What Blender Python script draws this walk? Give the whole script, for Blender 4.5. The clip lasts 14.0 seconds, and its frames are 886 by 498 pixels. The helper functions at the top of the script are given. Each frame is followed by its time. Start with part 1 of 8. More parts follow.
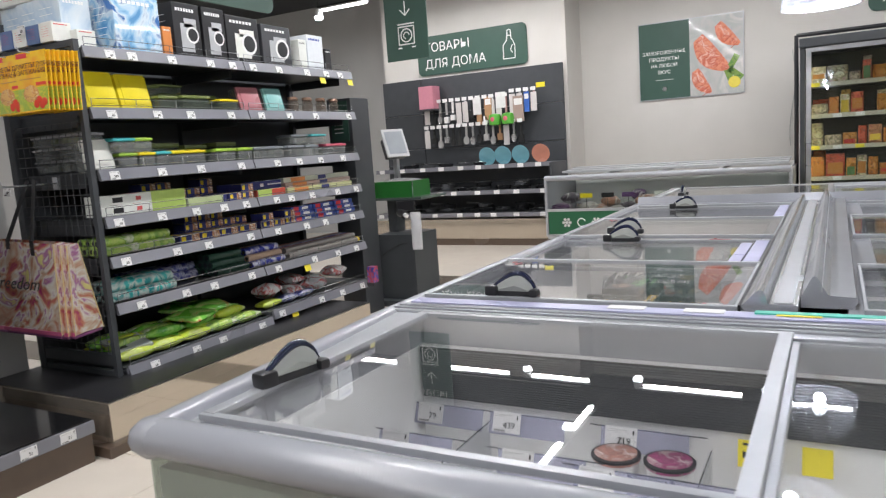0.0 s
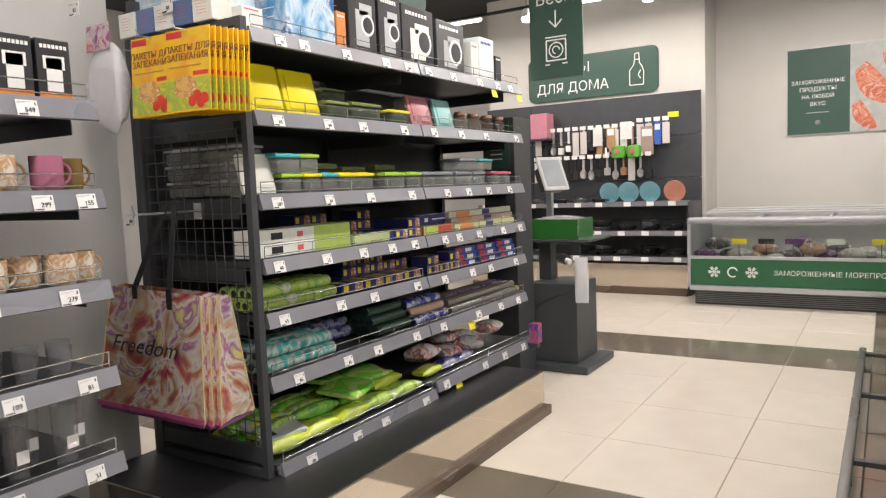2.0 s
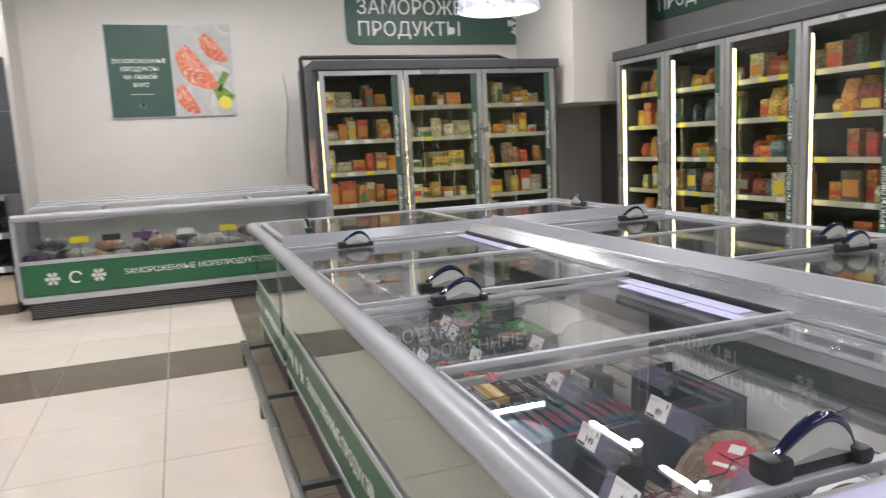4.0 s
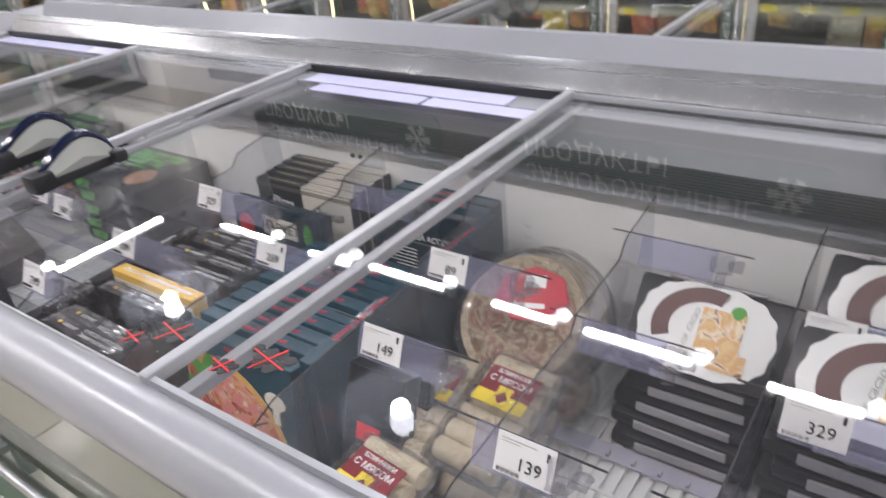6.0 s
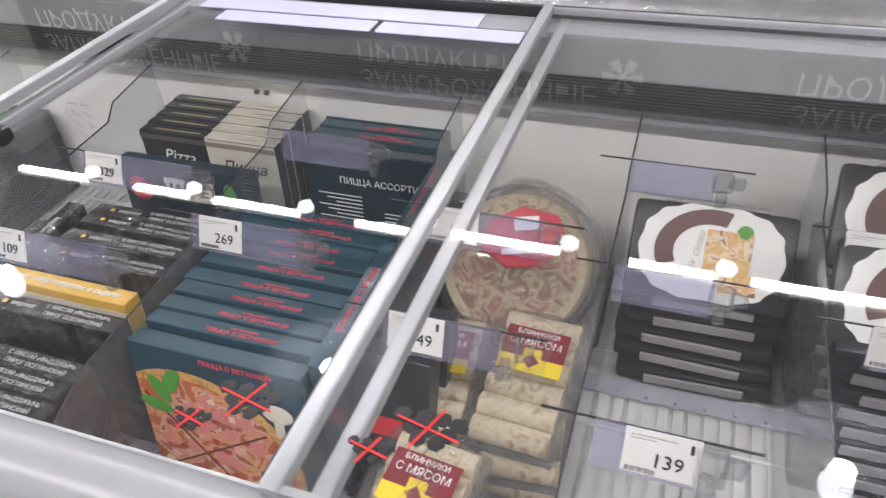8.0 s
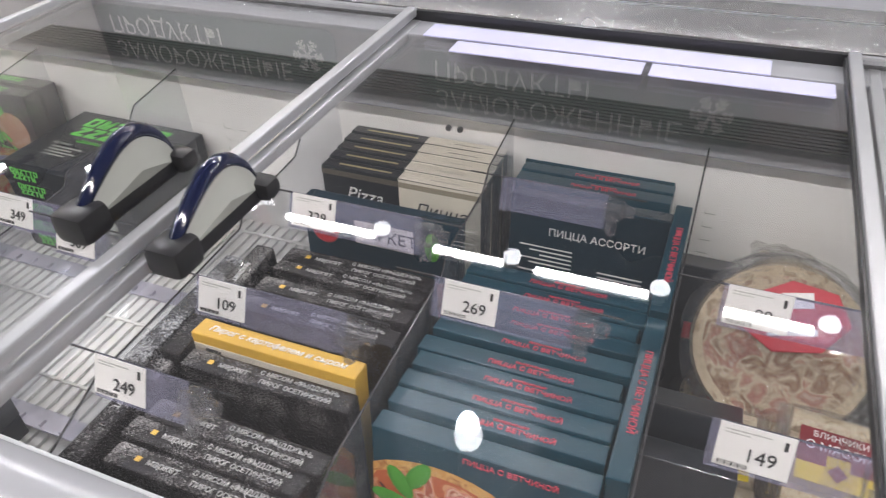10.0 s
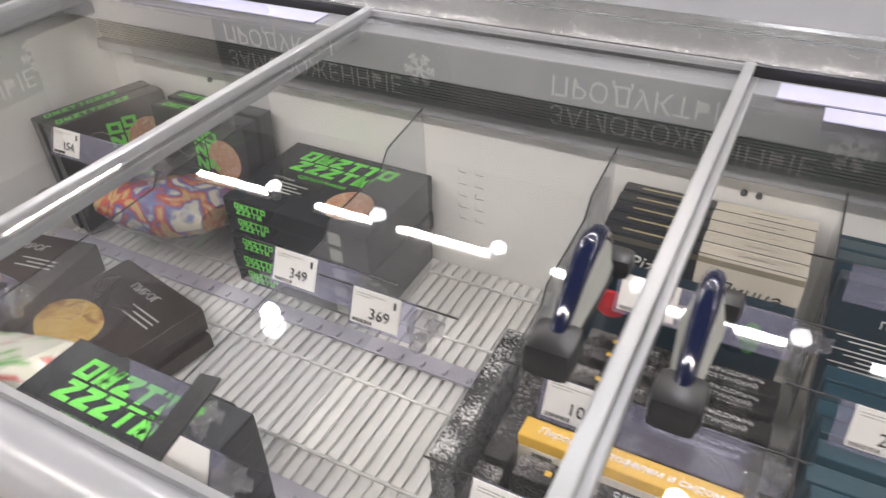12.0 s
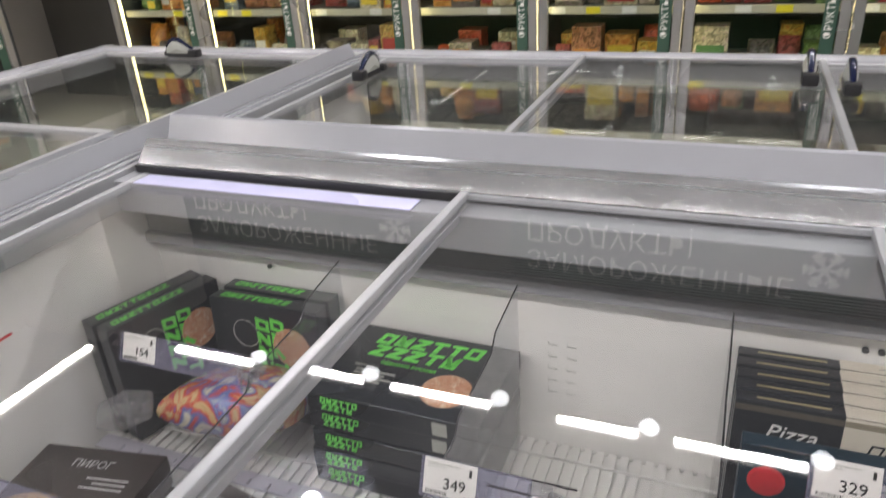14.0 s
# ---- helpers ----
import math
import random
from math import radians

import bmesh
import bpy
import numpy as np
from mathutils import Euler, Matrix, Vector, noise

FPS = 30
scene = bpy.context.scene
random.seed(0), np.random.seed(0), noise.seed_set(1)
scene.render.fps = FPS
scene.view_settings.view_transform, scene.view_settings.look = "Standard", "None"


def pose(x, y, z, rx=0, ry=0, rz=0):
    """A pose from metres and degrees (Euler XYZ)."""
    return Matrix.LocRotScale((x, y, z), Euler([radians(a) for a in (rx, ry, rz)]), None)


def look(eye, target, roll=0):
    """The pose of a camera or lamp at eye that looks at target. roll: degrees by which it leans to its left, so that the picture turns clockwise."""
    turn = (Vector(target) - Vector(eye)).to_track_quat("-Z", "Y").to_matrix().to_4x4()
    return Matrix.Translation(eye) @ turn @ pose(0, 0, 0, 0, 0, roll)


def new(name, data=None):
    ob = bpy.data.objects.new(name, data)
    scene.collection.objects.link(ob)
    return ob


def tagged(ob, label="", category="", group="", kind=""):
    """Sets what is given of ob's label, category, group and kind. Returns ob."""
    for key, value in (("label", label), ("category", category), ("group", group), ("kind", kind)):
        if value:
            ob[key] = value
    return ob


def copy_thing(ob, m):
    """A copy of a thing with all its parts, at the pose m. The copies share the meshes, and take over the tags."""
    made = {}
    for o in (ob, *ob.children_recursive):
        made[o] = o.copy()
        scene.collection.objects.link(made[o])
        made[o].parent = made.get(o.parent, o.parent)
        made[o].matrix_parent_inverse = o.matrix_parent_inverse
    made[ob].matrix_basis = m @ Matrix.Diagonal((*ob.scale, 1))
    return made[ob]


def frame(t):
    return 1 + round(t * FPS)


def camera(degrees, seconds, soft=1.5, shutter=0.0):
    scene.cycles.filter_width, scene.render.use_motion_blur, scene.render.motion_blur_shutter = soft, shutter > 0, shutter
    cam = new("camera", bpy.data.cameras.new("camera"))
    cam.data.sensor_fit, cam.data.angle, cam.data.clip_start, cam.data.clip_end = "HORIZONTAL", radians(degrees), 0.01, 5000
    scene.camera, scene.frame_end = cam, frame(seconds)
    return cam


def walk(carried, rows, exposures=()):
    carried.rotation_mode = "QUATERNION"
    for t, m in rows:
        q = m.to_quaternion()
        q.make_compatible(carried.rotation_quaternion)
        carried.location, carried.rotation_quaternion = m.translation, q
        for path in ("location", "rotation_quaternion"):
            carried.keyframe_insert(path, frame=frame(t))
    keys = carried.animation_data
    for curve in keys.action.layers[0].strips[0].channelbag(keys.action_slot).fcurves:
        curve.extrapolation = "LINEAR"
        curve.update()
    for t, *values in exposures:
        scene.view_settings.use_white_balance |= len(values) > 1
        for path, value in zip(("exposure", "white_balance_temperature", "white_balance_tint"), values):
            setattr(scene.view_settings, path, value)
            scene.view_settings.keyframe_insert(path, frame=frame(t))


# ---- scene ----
cam = camera(63.4, 14.0, soft=1.2, shutter=0.3)
PATH = [
    (0, (0.415, 0.226, 1.253), (-0.544, 1.959, 0.976), -4.0),
    (0.5, (0.177, 0.399, 1.252), (-0.737, 2.161, 1.01), -4.6),
    (1, (-0.178, 0.512, 1.256), (-1.154, 2.247, 1.058), -3.9),
    (1.5, (-0.524, 0.545, 1.278), (-1.586, 2.231, 1.105), -3.0),
    (2, (-0.813, 0.669, 1.272), (-1.865, 2.361, 1.096), -2.3),
    (2.5, (-1.028, 0.845, 1.278), (-1.685, 2.725, 1.091), -2.6),
    (3, (-1.191, 1.072, 1.256), (-1.303, 3.058, 1.051), -3.4),
    (3.2, (-1.208, 1.153, 1.264), (-1.128, 3.139, 1.044), -3.4),
    (5.3, (-1.134, 2.077, 1.222), (0.093, 3.542, 0.633), -4.7),
    (5.5, (-1.091, 2.142, 1.231), (0.192, 3.518, 0.551), -5.4),
    (6, (-1.004, 2.266, 1.222), (0.366, 3.341, 0.237), -6.2),
    (6.5, (-0.963, 2.334, 1.221), (0.429, 3.117, 0.017), -6.6),
    (7, (-0.983, 2.425, 1.235), (0.449, 3.024, -0.026), -5.5),
    (7.2, (-0.996, 2.462, 1.238), (0.453, 3.019, -0.024), -4.8),
    (9.3, (-0.911, 2.883, 1.221), (0.531, 3.507, -0.017), -2.8),
    (9.5, (-0.915, 2.915, 1.216), (0.535, 3.544, -0.01), -2.5),
    (10, (-0.927, 3.021, 1.218), (0.522, 3.659, -0.005), -2.8),
    (10.5, (-0.962, 3.133, 1.228), (0.486, 3.778, 0.008), -2.4),
    (11, (-0.991, 3.216, 1.23), (0.445, 3.887, 0.01), -2.0),
    (11.5, (-0.971, 3.314, 1.227), (0.446, 4.032, 0.013), -2.1),
    (12, (-0.928, 3.47, 1.231), (0.471, 4.246, 0.031), -2.5),
    (12.5, (-0.903, 3.596, 1.231), (0.488, 4.409, 0.046), -3.2),
    (13, (-0.915, 3.705, 1.233), (0.496, 4.52, 0.073), -3.7),
    (13.5, (-0.953, 3.769, 1.265), (0.529, 4.556, 0.177), -4.2),
    (14, (-0.978, 3.773, 1.286), (0.674, 4.485, 0.412), -3.9),
]
walk(cam, [(t, look(eye, target, roll)) for t, eye, target, roll in PATH],
     exposures=[(0, 0.02, 6050, 11), (1.5, 0.16, 6700, 13), (2.5, 0.20, 6650, 13), (3.1, 0.10, 6400, 12), (5.5, 0.21, 6150, 15), (7, 0.33, 6250, 14), (10, 0.36, 6350, 13), (12, 0.35, 6600, 13), (13, 0.28, 6550, 13), (14, 0.17, 6450, 13)])

# ---- world: a closed shop, only a faint grey beyond it ----
world = bpy.data.worlds.new("world")
scene.world = world
world.use_nodes = True
world.node_tree.nodes["Background"].inputs[0].default_value = (0.9, 0.95, 1.0, 1)
world.node_tree.nodes["Background"].inputs[1].default_value = 0.05

# ---- materials ----
MATS = {}


def material(name, col, rough=0.5, metal=0.0, vary=0.08, scale=12.0, bump=0.0, bscale=None, emit=0.0, coat=0.0, alpha=1.0, spec=0.5):
    """A principled material with grain at two scales and a little relief."""
    if name in MATS:
        return MATS[name]
    m = bpy.data.materials.new(name)
    m.use_nodes = True
    nt = m.node_tree
    b = nt.nodes["Principled BSDF"]
    b.inputs["Metallic"].default_value = metal
    b.inputs["Specular IOR Level"].default_value = spec
    b.inputs["Coat Weight"].default_value = coat
    b.inputs["Alpha"].default_value = alpha
    co = nt.nodes.new("ShaderNodeTexCoord")
    n1 = nt.nodes.new("ShaderNodeTexNoise")
    n1.inputs["Scale"].default_value = scale
    n1.inputs["Detail"].default_value = 6
    n2 = nt.nodes.new("ShaderNodeTexNoise")
    n2.inputs["Scale"].default_value = scale * 0.13
    nt.links.new(co.outputs["Object"], n1.inputs["Vector"])
    nt.links.new(co.outputs["Object"], n2.inputs["Vector"])
    add = nt.nodes.new("ShaderNodeMath")
    add.operation = "ADD"
    nt.links.new(n1.outputs["Fac"], add.inputs[0])
    nt.links.new(n2.outputs["Fac"], add.inputs[1])
    ramp = nt.nodes.new("ShaderNodeMapRange")
    ramp.inputs["From Min"].default_value, ramp.inputs["From Max"].default_value = 0.7, 1.3
    ramp.inputs["To Min"].default_value, ramp.inputs["To Max"].default_value = 1 - vary, 1 + vary
    nt.links.new(add.outputs[0], ramp.inputs["Value"])
    mul = nt.nodes.new("ShaderNodeVectorMath")
    mul.operation = "SCALE"
    mul.inputs[0].default_value = col[:3]
    nt.links.new(ramp.outputs[0], mul.inputs["Scale"])
    nt.links.new(mul.outputs[0], b.inputs["Base Color"])
    rr = nt.nodes.new("ShaderNodeMapRange")
    rr.inputs["From Min"].default_value, rr.inputs["From Max"].default_value = 0.3, 0.7
    rr.inputs["To Min"].default_value, rr.inputs["To Max"].default_value = rough * 0.8, min(1, rough * 1.2)
    nt.links.new(n2.outputs["Fac"], rr.inputs["Value"])
    nt.links.new(rr.outputs[0], b.inputs["Roughness"])
    if bump:
        n3 = nt.nodes.new("ShaderNodeTexNoise")
        n3.inputs["Scale"].default_value = bscale or scale * 3
        n3.inputs["Detail"].default_value = 4
        nt.links.new(co.outputs["Object"], n3.inputs["Vector"])
        bp = nt.nodes.new("ShaderNodeBump")
        bp.inputs["Strength"].default_value = bump
        bp.inputs["Distance"].default_value = 0.01
        nt.links.new(n3.outputs["Fac"], bp.inputs["Height"])
        nt.links.new(bp.outputs[0], b.inputs["Normal"])
    if emit:
        b.inputs["Emission Color"].default_value = (*col[:3], 1)
        b.inputs["Emission Strength"].default_value = emit
    MATS[name] = m
    return m


def clear(name, tint=(0.95, 0.97, 0.97), ior=1.5, rough=0.0, haze=0.0, hazecol=(0.8, 0.8, 0.85), wavy=0.0):
    """Clear glass or plastic: lets light straight through, with true Fresnel gloss; haze mixes in a milky body."""
    if name in MATS:
        return MATS[name]
    m = bpy.data.materials.new(name)
    m.use_nodes = True
    nt = m.node_tree
    nt.nodes.remove(nt.nodes["Principled BSDF"])
    out = nt.nodes["Material Output"]
    tr = nt.nodes.new("ShaderNodeBsdfTransparent")
    tr.inputs[0].default_value = (*tint, 1)
    gl = nt.nodes.new("ShaderNodeBsdfGlossy")
    gl.inputs["Roughness"].default_value = rough
    fr = nt.nodes.new("ShaderNodeLayerWeight")
    fr.inputs["Blend"].default_value = 0.5
    pw = nt.nodes.new("ShaderNodeMath")
    pw.operation = "POWER"
    pw.inputs[1].default_value = 5.0
    nt.links.new(fr.outputs["Facing"], pw.inputs[0])
    f0 = ((ior - 1) / (ior + 1)) ** 2
    ma = nt.nodes.new("ShaderNodeMath")
    ma.operation = "MULTIPLY_ADD"
    ma.inputs[1].default_value, ma.inputs[2].default_value = 1 - f0, f0
    nt.links.new(pw.outputs[0], ma.inputs[0])
    mix = nt.nodes.new("ShaderNodeMixShader")
    nt.links.new(ma.outputs[0], mix.inputs[0])
    body = tr
    if haze:
        df = nt.nodes.new("ShaderNodeBsdfDiffuse")
        df.inputs[0].default_value = (*hazecol, 1)
        hz = nt.nodes.new("ShaderNodeMixShader")
        hz.inputs[0].default_value = haze
        nt.links.new(tr.outputs[0], hz.inputs[1])
        nt.links.new(df.outputs[0], hz.inputs[2])
        body = hz
    nt.links.new(body.outputs[0], mix.inputs[1])
    nt.links.new(gl.outputs[0], mix.inputs[2])
    if wavy:
        n3 = nt.nodes.new("ShaderNodeTexNoise")
        n3.inputs["Scale"].default_value = 35
        n3.inputs["Detail"].default_value = 3
        bp = nt.nodes.new("ShaderNodeBump")
        bp.inputs["Strength"].default_value = wavy
        bp.inputs["Distance"].default_value = 0.02
        nt.links.new(n3.outputs["Fac"], bp.inputs["Height"])
        nt.links.new(bp.outputs[0], gl.inputs["Normal"])
        nt.links.new(bp.outputs[0], fr.inputs["Normal"])
    nt.links.new(mix.outputs[0], out.inputs[0])
    MATS[name] = m
    return m


def glow(name, col, power):
    if name in MATS:
        return MATS[name]
    m = bpy.data.materials.new(name)
    m.use_nodes = True
    nt = m.node_tree
    nt.nodes.remove(nt.nodes["Principled BSDF"])
    e = nt.nodes.new("ShaderNodeEmission")
    e.inputs[0].default_value = (*col, 1)
    e.inputs[1].default_value = power
    nt.links.new(e.outputs[0], nt.nodes["Material Output"].inputs[0])
    MATS[name] = m
    return m


def blotched(name, cols, scale=14.0, rough=0.35, bump=0.0, contrast=0.12, clearcoat=0.3):
    """A printed or mixed surface: patches of several colours (food photographs, patterned film)."""
    if name in MATS:
        return MATS[name]
    m = material(name, cols[0], rough, bump=bump, bscale=scale * 2, coat=clearcoat)
    nt = m.node_tree
    b = nt.nodes["Principled BSDF"]
    co = nt.nodes.new("ShaderNodeTexCoord")
    v = nt.nodes.new("ShaderNodeTexNoise")
    v.inputs["Scale"].default_value = scale
    v.inputs["Detail"].default_value = 5
    v.inputs["Distortion"].default_value = 1.2
    nt.links.new(co.outputs["Object"], v.inputs["Vector"])
    r = nt.nodes.new("ShaderNodeValToRGB")
    r.color_ramp.interpolation = "LINEAR"
    el = r.color_ramp.elements
    n = len(cols)
    while len(el) < n:
        el.new(0.5)
    for i, c in enumerate(cols):
        el[i].position = 0.5 + (i - (n - 1) / 2) * contrast * 2 / max(1, n - 1) * 1.2
        el[i].color = (*c, 1)
    nt.links.new(v.outputs["Fac"], r.inputs[0])
    for l in list(b.inputs["Base Color"].links):
        nt.links.remove(l)
    nt.links.new(r.outputs[0], b.inputs["Base Color"])
    return m


def paint(r, g, b, rough=0.45, coat=0.0):
    return material(f"print_{int(r*100)}_{int(g*100)}_{int(b*100)}_{int(rough*100)}", (r, g, b), rough, vary=0.06, scale=30, coat=coat)


WALL = material("cream_wall_paint", (0.60, 0.575, 0.535), 0.75, vary=0.03, scale=3, bump=0.08, bscale=90)
GREYWALL = material("grey_wall_paint", (0.50, 0.495, 0.48), 0.7, vary=0.04, scale=3, bump=0.08, bscale=90)
DIMWALL = material("dark_grey_wall_paint", (0.17, 0.168, 0.16), 0.75, vary=0.05, scale=3, bump=0.08, bscale=90)
CEIL = material("dark_ceiling_paint", (0.045, 0.048, 0.052), 0.9, vary=0.15, scale=2)
TILE = material("cream_floor_tile", (0.72, 0.65, 0.56), 0.12, vary=0.05, scale=5, spec=0.6)
TILEB = material("brown_floor_tile", (0.17, 0.14, 0.105), 0.13, vary=0.08, scale=6, spec=0.6)
GROUT = material("floor_grout", (0.30, 0.26, 0.21), 0.8)
ALU = material("brushed_aluminium", (0.50, 0.51, 0.53), 0.36, 0.6, vary=0.05, scale=20)
ALUL = material("satin_aluminium_lid", (0.43, 0.44, 0.46), 0.36, 0.45, vary=0.04, scale=25)
RIM = material("grey_plastic_rim", (0.34, 0.345, 0.37), 0.22, vary=0.04, scale=6, spec=0.6)
WHITEP = material("white_freezer_liner", (0.85, 0.845, 0.825), 0.42, vary=0.05, scale=5)
GRATE = material("white_coated_wire", (0.78, 0.78, 0.76), 0.4)
GREEN = material("dark_green_print", (0.035, 0.085, 0.062), 0.45, vary=0.05, scale=8)
GREENB = material("green_panel", (0.022, 0.115, 0.052), 0.35, vary=0.05, scale=8)
WHITE = material("white_print", (0.82, 0.82, 0.80), 0.5, vary=0.02)
BLACK = material("black_print", (0.015, 0.015, 0.017), 0.4, vary=0.1)
DARK = material("graphite_metal", (0.056, 0.060, 0.066), 0.42, 0.1, vary=0.1, scale=9)
LIPM = material("grey_price_rail", (0.20, 0.20, 0.225), 0.3, vary=0.06, scale=10)
WIRE = material("steel_wire", (0.55, 0.56, 0.58), 0.25, 0.9)
TAG = material("price_tag_paper", (0.80, 0.79, 0.78), 0.5, vary=0.02)
TAGY = material("yellow_price_tag", (0.85, 0.72, 0.03), 0.5, vary=0.03)
LILAC = material("lilac_price_film", (0.46, 0.46, 0.64), 0.3, vary=0.05)
BLACKP = material("black_plastic", (0.02, 0.02, 0.022), 0.35, vary=0.1)
NAVYP = material("navy_gloss_plastic", (0.012, 0.016, 0.045), 0.08, vary=0.1, coat=0.5)
GREYP = material("grey_plastic_insert", (0.36, 0.37, 0.34), 0.4)
GRILLE = material("grille_dark", (0.13, 0.135, 0.14), 0.5)
SKIRT = material("brown_skirting", (0.105, 0.075, 0.055), 0.25)
POL = material("polished_cladding", (0.66, 0.58, 0.48), 0.09, 0.75, vary=0.05, scale=4)
GLASS = clear("lid_glass", (0.985, 0.985, 0.985), 1.52, 0.0, 0.011, (0.8, 0.8, 0.82))
GLASSF = clear("front_glass", (0.72, 0.77, 0.74), 2.3)
DOORG = clear("door_glass", (0.84, 0.87, 0.85), 1.5)
ACRYL = clear("acrylic_divider", (0.93, 0.94, 0.955), 1.45, 0.02, 0.05)
ACRYT = clear("acrylic_price_holder", (0.86, 0.86, 0.94), 1.45, 0.05, 0.13, (0.55, 0.55, 0.75))
FILM = clear("clear_packing_film", (0.93, 0.93, 0.92), 1.5, 0.05, 0.04, wavy=0.9)
LED = glow("led_tube", (1.0, 0.98, 0.95), 18.0)
BULB = glow("led_bulb", (0.95, 0.98, 1.0), 10.0)
LEDC = glow("cabinet_led", (1.0, 0.84, 0.40), 7.5)


# ---- mesh helpers ----
def box(bm, x0, x1, y0, y1, z0, z1, bev=0.0, m=None):
    r = bmesh.ops.create_cube(bm, size=1.0, matrix=Matrix.LocRotScale(((x0 + x1) / 2, (y0 + y1) / 2, (z0 + z1) / 2), None, (abs(x1 - x0), abs(y1 - y0), abs(z1 - z0))))
    vs = r["verts"]
    if bev:
        es = list({e for v in vs for e in v.link_edges})
        g = bmesh.ops.bevel(bm, geom=es, offset=bev, segments=2, affect="EDGES", profile=0.6)
        vs = list({v for v in g["verts"]} | {v for v in vs if v.is_valid})
    if m is not None:
        bmesh.ops.transform(bm, matrix=m, verts=vs)
    return vs


def rod(bm, a, b, r=0.004, seg=6):
    a, b = Vector(a), Vector(b)
    d = b - a
    if d.length < 1e-6:
        return
    q = d.to_track_quat("Z", "Y").to_matrix().to_4x4()
    bmesh.ops.create_cone(bm, cap_ends=True, segments=seg, radius1=r, radius2=r, depth=d.length, matrix=Matrix.Translation((a + b) / 2) @ q)


def lathe(bm, prof, seg=20, m=None):
    """Turn a profile of (radius, height) round z."""
    rings = []
    for r, z in prof:
        rings.append([bm.verts.new((r * math.cos(2 * math.pi * k / seg), r * math.sin(2 * math.pi * k / seg), z)) for k in range(seg)] if r > 1e-5 else [bm.verts.new((0, 0, z))])
    for a, b in zip(rings, rings[1:]):
        for k in range(seg):
            k2 = (k + 1) % seg
            if len(a) > 1 and len(b) > 1:
                bm.faces.new((a[k], a[k2], b[k2], b[k]))
            elif len(a) > 1:
                bm.faces.new((a[k], a[k2], b[0]))
            elif len(b) > 1:
                bm.faces.new((a[0], b[k2], b[k]))
    if m is not None:
        bmesh.ops.transform(bm, matrix=m, verts=[v for ring in rings for v in ring])


def sweep(bm, prof, a, b, axis="y"):
    """Extrude a closed profile of (u, v) along an axis from a to b: along y the profile is (x, z), along x it is (y, z)."""
    def put(u, v, w):
        return (u, w, v) if axis == "y" else (w, u, v)
    va = [bm.verts.new(put(u, v, a)) for u, v in prof]
    vb = [bm.verts.new(put(u, v, b)) for u, v in prof]
    n = len(prof)
    for k in range(n):
        bm.faces.new((va[k], va[(k + 1) % n], vb[(k + 1) % n], vb[k]))
    bm.faces.new(va)
    bm.faces.new(list(reversed(vb)))
    bmesh.ops.recalc_face_normals(bm, faces=bm.faces)


def tube(bm, pts, r, seg=6):
    """A bent round cable or bar through the points, in one piece."""
    prev = None
    n = len(pts)
    for i, p in enumerate(pts):
        d = (Vector(pts[min(n - 1, i + 1)]) - Vector(pts[max(0, i - 1)])).normalized()
        m = Matrix.Translation(p) @ d.to_track_quat("Z", "Y").to_matrix().to_4x4()
        ring = [bm.verts.new(m @ Vector((r * math.cos(2 * math.pi * q / seg), r * math.sin(2 * math.pi * q / seg), 0))) for q in range(seg)]
        if prev:
            for q in range(seg):
                bm.faces.new((prev[q], prev[(q + 1) % seg], ring[(q + 1) % seg], ring[q]))
        prev = ring


def part(name, bm, mat, parent=None, label="", smooth=False):
    me = bpy.data.meshes.new(name)
    bm.normal_update()
    bm.to_mesh(me)
    bm.free()
    me.materials.append(mat)
    if smooth:
        me.shade_smooth()
        me.set_sharp_from_angle(angle=radians(40))
    ob = new(name, me)
    if parent is not None:
        ob.parent = parent
    if label:
        ob["label"] = label
    return ob


def thing(name, label, category, m=None, group="", kind=""):
    e = new(name)
    e.empty_display_size = 0.05
    if m is not None:
        e.matrix_basis = m
    return tagged(e, label, category, group, kind)


def solid(name, mat, fn, parent=None, label="", smooth=False):
    bm = bmesh.new()
    fn(bm)
    return part(name, bm, mat, parent, label, smooth)


def boxes(name, mat, lst, parent=None, label="", bev=0.0):
    bm = bmesh.new()
    for b in lst:
        box(bm, *b, bev=bev)
    return part(name, bm, mat, parent, label)


TEXTS = {}


def lettering(name, text, size, m, mat, parent=None, align="CENTER", thick=0.0006, shear=0.0, width=1.0):
    """Writing in the built-in font, turned into a mesh; lies in its local xy plane."""
    key = (text, size, align, thick, shear, mat.name)
    if key not in TEXTS:
        cu = bpy.data.curves.new(name, "FONT")
        cu.body, cu.size, cu.align_x, cu.align_y, cu.extrude, cu.shear = text, size, align, "CENTER", thick, shear
        cu.resolution_u = 2
        tmp = bpy.data.objects.new(name, cu)
        scene.collection.objects.link(tmp)
        bpy.context.view_layer.update()
        me = bpy.data.meshes.new_from_object(tmp.evaluated_get(bpy.context.evaluated_depsgraph_get()))
        bpy.data.objects.remove(tmp)
        me.materials.clear()
        me.materials.append(mat)
        TEXTS[key] = me
    ob = new(name, TEXTS[key])
    if parent is not None:
        ob.parent = parent
    ob.matrix_basis = m @ Matrix.Diagonal((width, 1, 1, 1))
    return ob


def facing(x, y, z, to="-y", lean=0.0):
    """Pose of a flat sign whose local x runs to the reader's right and y up, seen from the side named."""
    turn = {"-y": 0, "-x": -90, "+x": 90, "+y": 180}[to]
    return pose(x, y, z, 0, 0, turn) @ pose(0, 0, 0, 90 + lean, 0, 0)


